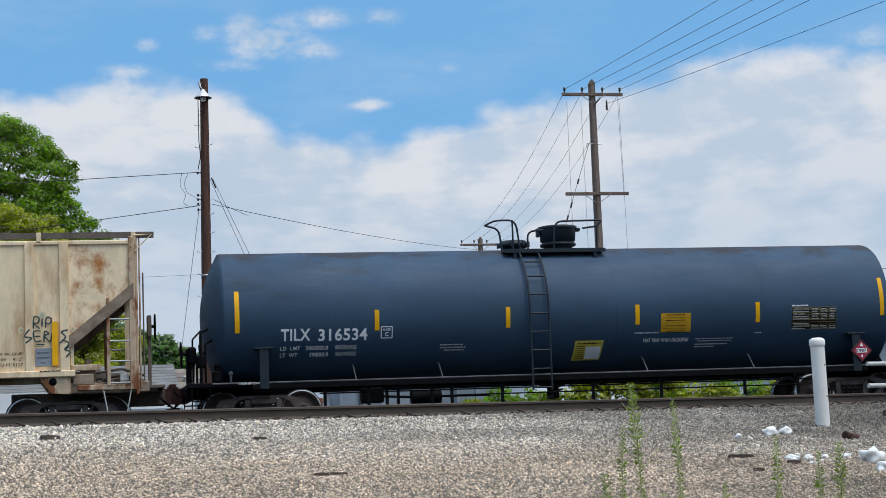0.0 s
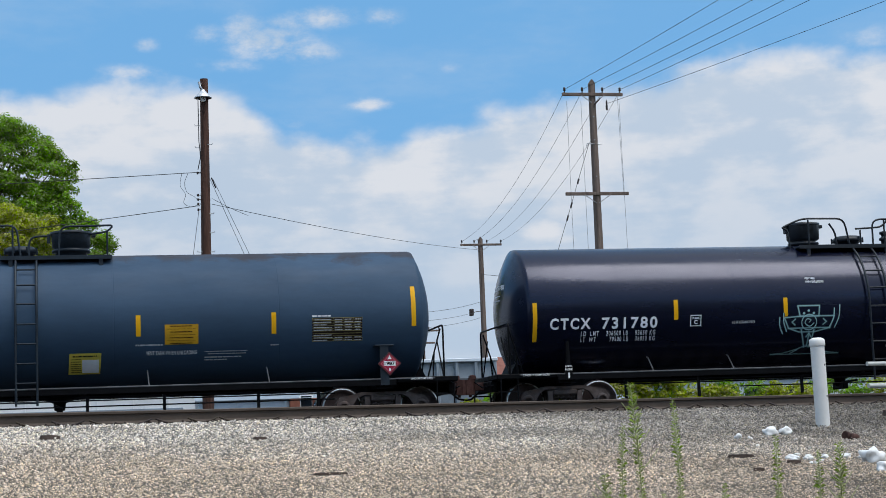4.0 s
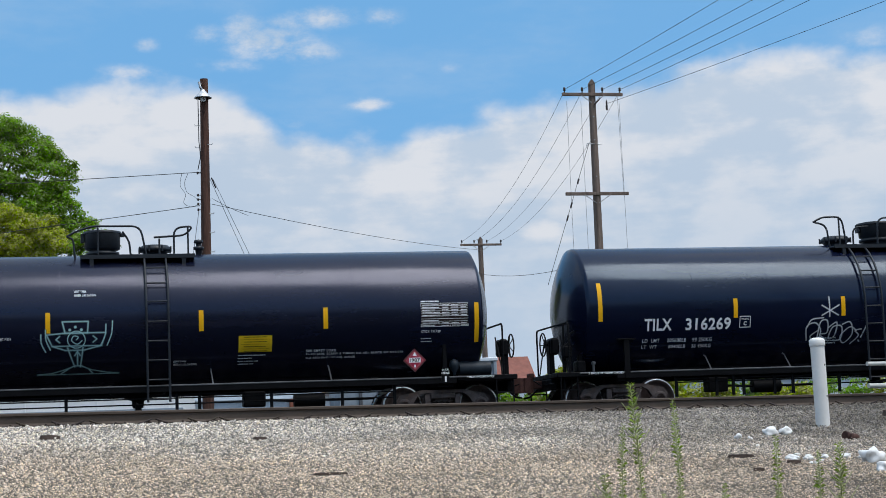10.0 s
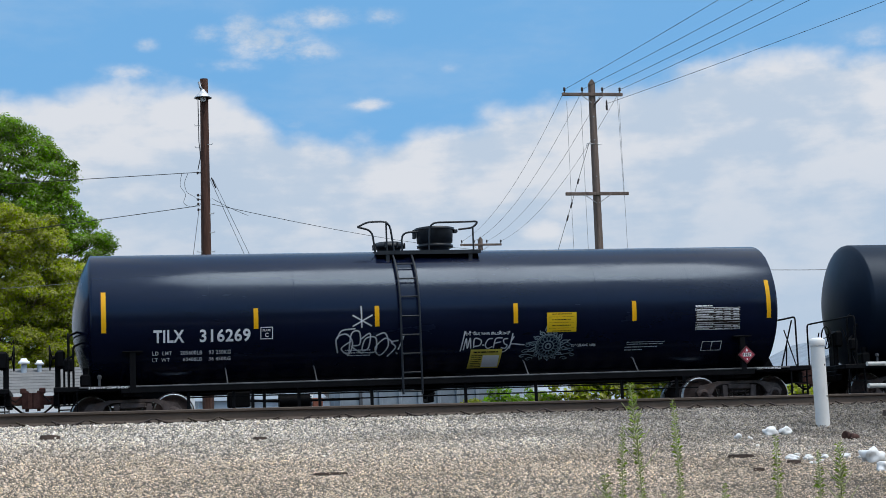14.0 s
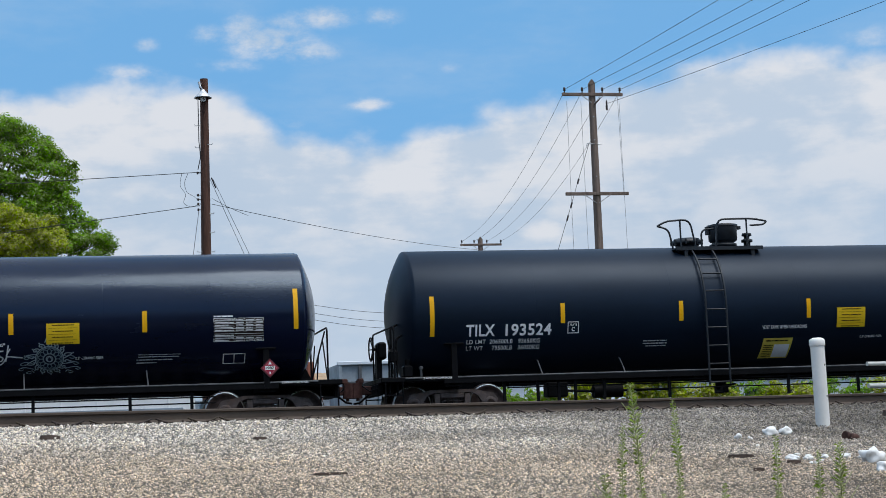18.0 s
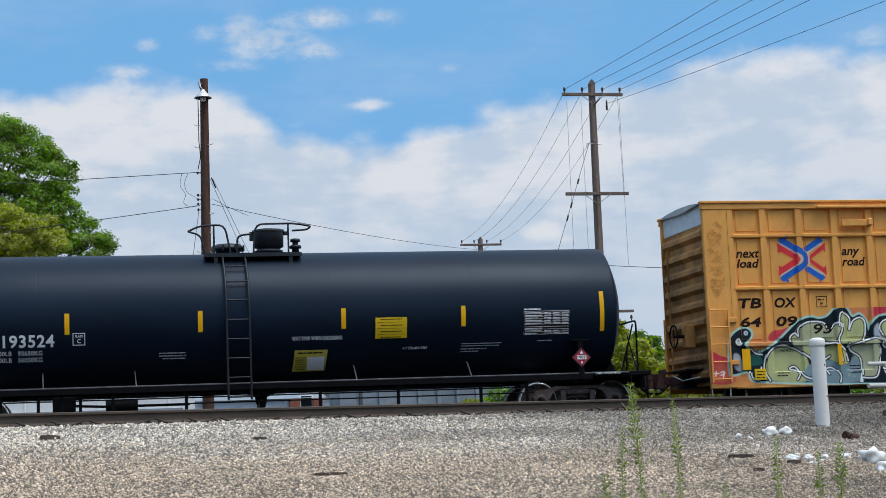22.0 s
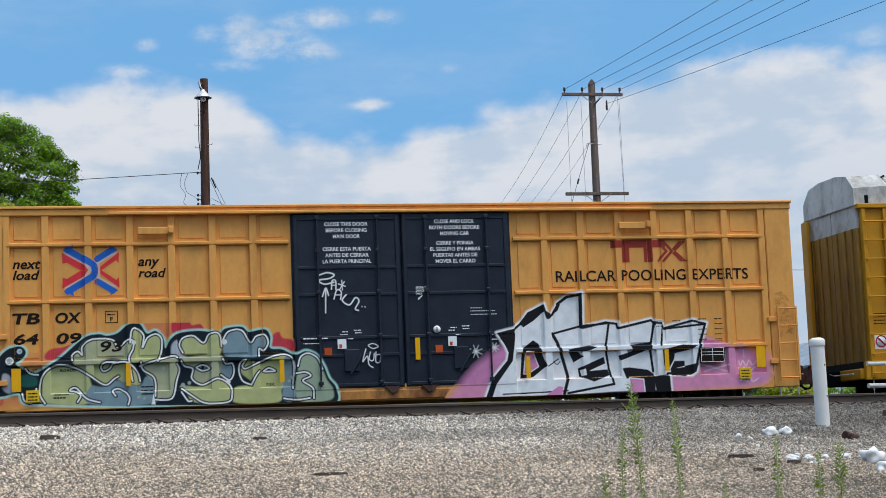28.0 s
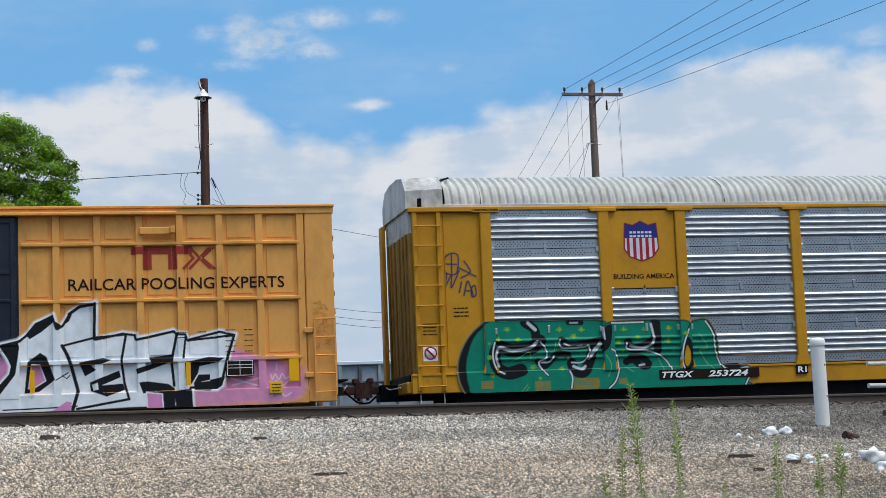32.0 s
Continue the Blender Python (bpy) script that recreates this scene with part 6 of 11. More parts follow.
def box_car():
    car = thing("box_car", "ochre-yellow box car with black doors, covered in graffiti low down", "box car", pose(C_BOX, 0, 0))
    CARS.append((car, C_BOX))
    Y = BOX_YELLOW
    part("floor", Shell().box(-BX, BX, -1.42, 1.42, 0.78, 0.92), FRAME_BLACK, car)
    for s in (-1, 1):
        # side sheets, one for each bay
        edges = [-BX, *POSTS[:7], -2.56, 2.56, *POSTS[7:], BX]
        for a, b in zip(edges[:-1], edges[1:]):
            if a == -2.56:
                part("side_sheet", Shell().box(a, b, s * 1.40, s * SHEET, 0.9, 4.98), BOX_DOOR, car)
                continue
            part("side_sheet", Shell().box(a, b, s * 1.42, s * SHEET, 0.9, 4.98), Y, car)
            if b - a > 0.7:
                for z0, z1 in PANELS:
                    part("pressed_panel", Shell().box(a + 0.17, b - 0.17, s * (SHEET - 0.005), s * (SHEET + 0.017), z0, z1, 0.008), Y, car)
        for p in POSTS:
            part("side_post", Shell().prism([(p - 0.088, s * SHEET), (p - 0.078, s * (POST - 0.008)), (p - 0.07, s * POST), (p + 0.07, s * POST), (p + 0.078, s * (POST - 0.008)), (p + 0.088, s * SHEET)], 0.95, 4.90, "Z"), Y, car)
        for g in GIRTS:
            for a, b in zip([*POSTS[:7], 2.60, *POSTS[7:13]], [*POSTS[1:7], -2.60, *POSTS[7:14]]):
                part("girt", Shell().prism([(s * (SHEET - 0.01), g - 0.06), (s * (RAILY - 0.02), g - 0.045), (s * RAILY, g - 0.02), (s * RAILY, g + 0.03), (s * (SHEET - 0.01), g + 0.06)], a + 0.02, b - 0.02, "X"), Y, car)
        part("side_sill", Shell().box(-8.86, 8.86, s * 1.44, s * POST, 0.58, 0.95, 0.02), Y, car)
        part("top_chord", Shell().box(-BX - 0.03, BX + 0.03, s * 1.44, s * 1.56, 4.86, 5.02, 0.02), Y, car)
        part("roof_eave", Shell().box(-BX - 0.05, BX + 0.05, s * 1.42, s * 1.60, 5.01, 5.07, 0.012), Y, car)
        part("door_track", Shell().box(-6.6, 6.0, s * 1.56, s * 1.66, 4.86, 4.93, 0.015), Y, car)
        for e in (-1, 1):
            part("corner_post", Shell().box(e * 8.86, e * BX, s * 1.43, s * POST, 0.6, 4.99, 0.02), Y, car)
            # ladder at the corner
            lx0, lx1 = (e * 9.02, e * 9.48)
            lad = part("ladder", Shell().box(lx0 - 0.02, lx0 + 0.02, s * 1.60, s * 1.64, 0.75, 2.5).box(lx1 - 0.02, lx1 + 0.02, s * 1.60, s * 1.64, 0.75, 2.5), Y, car)
            for k in range(5):
                part("rung", Shell().rod((lx0, s * 1.63, 0.82 + 0.41 * k), (lx1, s * 1.63, 0.82 + 0.41 * k), 0.016, 6), Y, lad)
            part("step", Shell().tube([(lx0, s * 1.5, 0.62), (lx0, s * 1.5, 0.28), (lx1, s * 1.5, 0.28), (lx1, s * 1.5, 0.62)], 0.016, 6), PIPE, car)
            part("hinge_bracket", Shell().box(e * 8.9 - 0.12, e * 8.9 + 0.1, s * 1.54, s * 1.60, 2.15, 2.27, 0.02), Y, car)
            part("hinge_bracket", Shell().box(e * 8.9 - 0.12, e * 8.9 + 0.1, s * 1.54, s * 1.60, 1.15, 1.27, 0.02), Y, car)
        # board under the door and its rollers
        for x in (-5.55, 5.6):
            bk = part("door_stop", Shell().box(x - 0.42, x + 0.36, s * 1.56, s * 1.62, 4.42, 4.58, 0.02), Y, car)
            part("stop_roller", Shell().box(x + 0.24, x + 0.36, s * 1.60, s * 1.68, 4.44, 4.60, 0.02), Y, bk)
        for x in (-9.0, 9.0):
            part("draft_sill", Shell().box(x - 0.3, x + 0.3, -0.3, 0.3, 0.7, 1.0, 0.02), FRAME_BLACK, car)
        doors(car, s)
    # roof with raised seams, ends with horizontal ribs
    rf = Shell().prism([(-1.5, 5.03), (-0.75, 5.09), (0, 5.11), (0.75, 5.09), (1.5, 5.03), (0, 4.95)], -BX - 0.04, BX + 0.04, "X")
    part("roof", rf, BOX_ROOF, car, "galvanised metal roof with raised seams")
    for k in range(22):
        x = -9.2 + 18.4 * k / 21
        part("roof_seam", Shell().prism([(-1.5, 5.05), (-0.75, 5.11), (0, 5.13), (0.75, 5.11), (1.5, 5.05), (1.5, 5.02), (-1.5, 5.02)], x - 0.05, x + 0.05, "X"), BOX_ROOF, car)
    for e in (-1, 1):
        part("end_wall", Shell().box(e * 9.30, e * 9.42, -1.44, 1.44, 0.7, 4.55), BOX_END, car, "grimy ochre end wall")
        part("end_wall", Shell().box(e * 9.29, e * 9.44, -1.44, 1.44, 4.55, 5.02), BOX_WHITE, car, "white-painted top of the end wall")
        for k in range(9):
            z = 0.95 + 0.42 * k
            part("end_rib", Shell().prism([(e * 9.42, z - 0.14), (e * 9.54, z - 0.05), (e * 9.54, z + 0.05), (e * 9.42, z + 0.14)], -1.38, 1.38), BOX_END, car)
        part("end_platform", Shell().box(e * 9.45, e * 9.85, -0.9, 0.9, 1.08, 1.12), FRAME_BLACK, car)
        part("end_ladder", Shell().box(e * 9.52, e * 9.56, 0.95, 0.99, 0.8, 4.2).box(e * 9.52, e * 9.56, 1.30, 1.34, 0.8, 4.2), BOX_END, car)
        part("center_sill", Shell().box(e * 6.0, e * 9.7, -0.3, 0.3, 0.68, 1.02, 0.02), FRAME_BLACK, car)
        part("uncoupling_lever", Shell().tube([(e * 9.7, -1.3, 0.9), (e * 9.8, -0.4, 0.86), (e * 9.95, -0.1, 1.0)], 0.016, 6), PIPE, car)
    st = part("brake_stand", Shell().box(-9.78, -9.52, -0.72, -0.44, 1.62, 2.2, 0.03), BOX_END, car)
    ring = [(-10.04, -0.6 + 0.27 * math.cos(a), 1.92 + 0.27 * math.sin(a)) for a in np.linspace(0, 2 * math.pi, 25)]
    part("brake_wheel", Shell().tube(ring, 0.018, 6, caps=False).rod((-10.04, -0.87, 1.92), (-10.04, -0.33, 1.92), 0.013, 5).rod((-10.04, -0.6, 1.65), (-10.04, -0.6, 2.19), 0.013, 5).rod((-10.06, -0.6, 1.92), (-9.76, -0.6, 1.92), 0.04, 8), FRAME_BLACK, st)
    running_gear(car, (-7.0, 7.0), 10.32)
    box_marks(car)
    box_graffiti(car)
    # faint brown marker scribbles on the corner panels
    rnd = random.Random(21)
    for x0, z0, z1, n in ((-9.38, 2.7, 4.7, 42), (9.02, 1.7, 3.1, 22)):
        p = Paint(x0 - 0.05, x0 + 0.45, z0, z1, 0.012)
        for k in range(n):
            x, z = x0 + rnd.uniform(0.05, 0.3), rnd.uniform(z0 + 0.12, z1 - 0.12)
            p.stroke([(x + rnd.uniform(-0.09, 0.09), z + rnd.uniform(-0.08, 0.08)) for _ in range(5)], 0.013, (0.42, 0.18, 0.04), soft=0.012, strength=0.8)
        p.put("scribble", on_box_many(0.006), SPRAY, car, box_base, "faint brown marker scribbles")


def doors(car, s):
    for i, (a, b) in enumerate(((-2.52, -0.06), (-0.02, 2.50))):
        dr = part("door", Shell().box(a, b, s * 1.50, s * 1.555, 0.88, 4.84, 0.01), BOX_DOOR, car, "navy-black plug door with white print")
        # ribs and frame of the door
        for x in (a + 0.06, a + 0.54, b - 0.54, b - 0.07):
            part("door_post", Shell().box(x - 0.045, x + 0.045, s * 1.55, s * 1.59, 0.9, 4.82, 0.012), BOX_DOOR, dr)
        for z in (0.95, 1.62, 2.02, 3.0, 3.62, 4.74):
            part("door_rib", Shell().box(a + 0.1, b - 0.1, s * 1.552, s * 1.585, z - 0.035, z + 0.035, 0.012), BOX_DOOR, dr)
        for x in (a + 0.54, b - 0.54):
            part("lock_rod", Shell().rod((x, s * 1.64, 0.92), (x, s * 1.64, 4.8), 0.022, 7), BOX_DOOR, dr)
            for z in (1.0, 2.05, 3.05, 4.0, 4.75):
                part("rod_guide", Shell().box(x - 0.05, x + 0.05, s * 1.58, s * 1.67, z - 0.04, z + 0.04, 0.01), BOX_DOOR, dr)
        cx = (a + b) / 2
        part("handle_gear", Shell().box(cx - 0.14, cx + 0.2, s * 1.555, s * 1.61, 1.25, 1.75, 0.03).rod((cx, s * 1.64, 1.2), (cx + 0.28, s * 1.64, 1.68), 0.03, 7), BOX_DOOR, dr)
    part("door_sill", Shell().prism([(s * 1.5, 0.60), (s * 1.58, 0.62), (s * 1.58, 0.80), (s * 1.52, 0.88), (s * 1.44, 0.88)], -2.6, 2.55, "X"), BOX_SILL, car)
    for x in (-0.35, 0.5):
        part("sill_lug", Shell().prism([(x - 0.18, 0.9), (x + 0.18, 0.9), (x + 0.1, 0.78), (x - 0.02, 0.74)], s * 1.55, s * 1.62), RUSTY, car)


def box_cuts():
    c = []
    for p in POSTS:
        c += [(0, p - 0.088), (0, p + 0.088), (0, p - 0.17), (0, p + 0.17)]
    return c


def box_marks(car):
    P, cuts = on_box(0.008), box_cuts()
    ink = BLACK_INK
    for body, x0, x1, z0, z1, shear, bold in (("next", -8.68, -8.08, 3.70, 3.89, 0.25, 0.022), ("load", -8.68, -8.10, 3.46, 3.67, 0.25, 0.022), ("any", -5.97, -5.50, 3.66, 3.88, 0.25, 0.022), ("road", -5.97, -5.36, 3.47, 3.68, 0.25, 0.022),
                                              ("TB", -8.70, -8.11, 2.49, 2.73, 0.15, 0.028), ("OX", -7.78, -7.22, 2.49, 2.73, 0.15, 0.028), ("64", -8.67, -8.14, 2.04, 2.28, 0.15, 0.028), ("09", -7.76, -7.22, 2.04, 2.28, 0.15, 0.028),
                                              ("RAILCAR POOLING EXPERTS", 3.62, 8.38, 3.20, 3.46, 0.0, 0.008)):
        lettering(body, x0, x1, z0, z1, P, ink, car, bold, shear, cuts=cuts)
    fr = Shell()
    for a, b, c, d in ((-6.71, -6.43, 2.48, 2.495), (-6.71, -6.43, 2.73, 2.745), (-6.71, -6.695, 2.48, 2.745), (-6.445, -6.43, 2.48, 2.745)):
        fr.add([P(a, c), P(b, c), P(b, d), P(a, d)], [(0, 1, 2, 3)])
    part("plate_mark", fr, ink, car, clean=False)
    lettering("F", -6.60, -6.54, 2.52, 2.61, P, ink, car, 0.02)
    bars([(-6.67, -6.48, 2.65, 2.69)], P, ink, car)
    # white notices on the doors
    for rows, cx in (((("CLOSE THIS DOOR", 4.56, 1.0), ("BEFORE CLOSING", 4.42, 0.94), ("MAIN DOOR", 4.28, 0.62), ("CIERRE ESTA PUERTA", 3.99, 1.11), ("ANTES DE CERRAR", 3.85, 1.0), ("LA PUERTA PRINCIPAL", 3.71, 1.12)), -1.30),
                     ((("CLOSE AND LOCK", 4.60, 0.94), ("BOTH DOORS BEFORE", 4.46, 1.18), ("MOVING CAR", 4.32, 0.68), ("CIERRE Y PONGA", 4.10, 0.88), ("EL SEGURO EN AMBAS", 3.96, 1.18), ("PUERTAS ANTES DE", 3.82, 1.04), ("MOVER EL CARRO", 3.68, 0.94)), 1.22)):
        for body, z, w in rows:
            lettering(body, cx - w / 2, cx + w / 2, z, z + 0.088, lambda x, zz: (x, -1.597, zz), WHITE, car, 0.02)
    D = lambda x, zz: (x, -1.597, zz)
    for body, x1, z in (("SECURITY", 0.54, 3.10), ("DEVICE", 0.46, 3.03), ("ONLY", 0.41, 2.96)):
        lettering(body, 0.26, x1, z, z + 0.048, D, WHITE, car, 0.02)
    part("arrow_mark", Shell().prism([(0.30, 2.84), (0.36, 2.86), (0.345, 2.875), (0.42, 2.94), (0.40, 2.95), (0.335, 2.89), (0.32, 2.905)], -1.598, -1.595), WHITE, car)
    bars([(1.52, 1.8, 2.62, 2.65), (1.52, 2.1, 2.55, 2.58), (1.52, 2.15, 2.47, 2.50)], D, MARK_GREY, car)
    for x in (-2.35, 1.95):
        bars([(x, x + 0.55, 2.0, 2.04), (x, x + 0.35, 1.89, 1.92)], D, WHITE, car)
    for x, z in ((-1.52, 2.14), (0.98, 2.18)):
        bars([(x + 0.05, x + 0.2, z, z + 0.03), (x, x + 0.18, z - 0.06, z - 0.03), (x + 0.32, x + 0.5, z + 0.03, z + 0.06), (x + 0.34, x + 0.52, z - 0.03, z), (x + 0.18, x + 0.3, z - 0.16, z - 0.13)], D, WHITE, car)
    part("roundel", Shell().lathe([(0.001, -1.600), (0.085, -1.600), (0.085, -1.596)], (0.72, 0, 2.16), "Y", 20), WHITE, car)
    part("roundel_bar", Shell().box(0.71, 0.73, -1.604, -1.601, 2.11, 2.21), BLACK_INK, car)
    red, sq = material("orange_red_label", (0.62, 0.10, 0.02), 0.5), WHITE
    for x in (-1.88, 0.67):
        part("label", Shell().box(x, x + 0.17, -1.60, -1.59, 1.63, 1.80), red, car, "orange-red square label")
        part("label", Shell().box(x + 0.3, x + 0.5, -1.60, -1.59, 1.77, 1.99), sq, car, "white square label")
        part("label", Shell().box(x + 0.34, x + 0.40, -1.604, -1.60, 1.79, 1.87), red, car)
    # yellow strips low on the side
    for x, z0, w in ((-8.72, 1.02, 0.2), (-6.28, 1.08, 0.1), (-2.9, 1.06, 0.1), (0.20, 1.48, 0.11), (2.78, 0.98, 0.1), (6.14, 1.06, 0.1), (8.42, 1.08, 0.22)):
        part("reflector", Shell().box(x, x + w, -1.612, -1.596, z0, z0 + 0.5), YELLOW, car, "yellow reflective strip")
    x = 7.02
    sg = part("data_panel", Shell().box(x, x + 0.62, -1.60, -1.55, 1.22, 1.58, 0.004), BLACK_INK, car, "black panel with white rules")
    ln = Shell()
    for z in (1.235, 1.40, 1.47, 1.56):
        ln.box(x + 0.02, x + 0.6, -1.604, -1.6, z, z + 0.012)
    for xx in (x + 0.02, x + 0.3, x + 0.58):
        ln.box(xx, xx + 0.012, -1.604, -1.6, 1.24, 1.56)
    part("panel_rules", ln, WHITE, sg)
    for x, z in ((-8.42, 0.78), (7.98, 0.82)):
        lab = part("label", Shell().box(x, x + 0.28, -1.60, -1.55, z, z + 0.26, 0.004), SIGN_YELLOW, car, "small yellow label with black print")
        bars([(x + 0.04, x + 0.24, z + 0.04 + 0.07 * k, z + 0.075 + 0.07 * k) for k in range(3)], lambda a, b: (a, -1.604, b), BLACK_INK, lab)
    bars([(7.02, 7.25, 2.25 - 0.12 * k, 2.28 - 0.12 * k) for k in range(5)] + [(7.45, 7.65, 2.25 - 0.12 * k, 2.28 - 0.12 * k) for k in range(5)], on_box(0.03), ink, car)
    bars([(5.98, 6.2, 2.22, 2.25), (5.98, 6.15, 2.1, 2.13), (6.4, 6.6, 2.22, 2.25)], on_box(0.03), ink, car)
    box_logos(car)


def box_logos(car):
    B, Rd, pale = (0.022, 0.14, 0.56), (0.80, 0.045, 0.055), (0.66, 0.50, 0.42)
    p = Paint(-7.72, -6.30, 3.04, 4.26, 0.010)
    cx, cz = -7.0, 3.65
    # two crossing bent arrows, blue and red, parted by thin pale lines
    for s in (1, -1):
        p.stroke([(cx - 0.54, cz + s * 0.39), (cx - 0.14, cz + s * 0.155), (cx - 0.02, cz)], 0.07, pale, round_=False)
        p.stroke([(cx + 0.12, cz + s * 0.155), (cx + 0.52, cz + s * 0.38)], 0.07, pale, round_=False)
        p.stroke([(cx + 0.12, cz + s * 0.26), (cx + 0.17, cz + s * 0.12), (cx + 0.175, cz)], 0.05, pale)
        p.fill([(cx - 0.625, cz + s * 0.40), (cx - 0.14, cz + s * 0.125), (cx - 0.06, cz), (cx - 0.22, cz), (cx - 0.52, cz + s * 0.18), (cx - 0.61, cz + s * 0.155)], Rd, round_=False)
        p.fill([(cx + 0.20, cz + s * 0.08), (cx + 0.615, cz + s * 0.40), (cx + 0.605, cz + s * 0.155), (cx + 0.55, cz + s * 0.22), (cx + 0.20, cz - s * 0.02)], Rd, round_=False)
        p.stroke([(cx - 0.50, cz + s * 0.46), (cx - 0.12, cz + s * 0.235), (cx + 0.05, cz + s * 0.12), (cx + 0.085, cz)], 0.145, B)
        p.fill([(cx - 0.60, cz + s * 0.455), (cx - 0.37, cz + s * 0.57), (cx - 0.40, cz + s * 0.36)], B, round_=False)
        p.stroke([(cx + 0.14, cz + s * 0.25), (cx + 0.47, cz + s * 0.455)], 0.135, B, round_=False)
        p.fill([(cx + 0.40, cz + s * 0.565), (cx + 0.585, cz + s * 0.455), (cx + 0.50, cz + s * 0.38)], B, round_=False)
    p.put("emblem", on_box_many(0.006), PRINT, car, box_base, "emblem of crossing red and blue arrows")
    p = Paint(4.9, 6.9, 3.58, 4.24, 0.011)
    r = (0.36, 0.045, 0.03)
    p.fill([(4.98, 4.16), (6.34, 4.16), (6.34, 3.98), (4.98, 3.98)], r, round_=False)
    for x in (5.24, 5.80):
        p.fill([(x, 4.1), (x + 0.2, 4.1), (x + 0.2, 3.64), (x, 3.64)], r, round_=False)
    for dx in (0.0, 0.14):
        p.stroke([(6.16 + dx, 4.12), (6.36 + dx, 3.89), (6.14 + dx, 3.66)], 0.062, r, round_=False)
    p.fill([(6.50, 3.94), (6.68, 4.13), (6.86, 4.13), (6.58, 3.88)], r, round_=False)
    p.fill([(6.50, 3.84), (6.58, 3.90), (6.88, 3.64), (6.70, 3.64)], r, round_=False)
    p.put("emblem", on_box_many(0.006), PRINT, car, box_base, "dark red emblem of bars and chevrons")


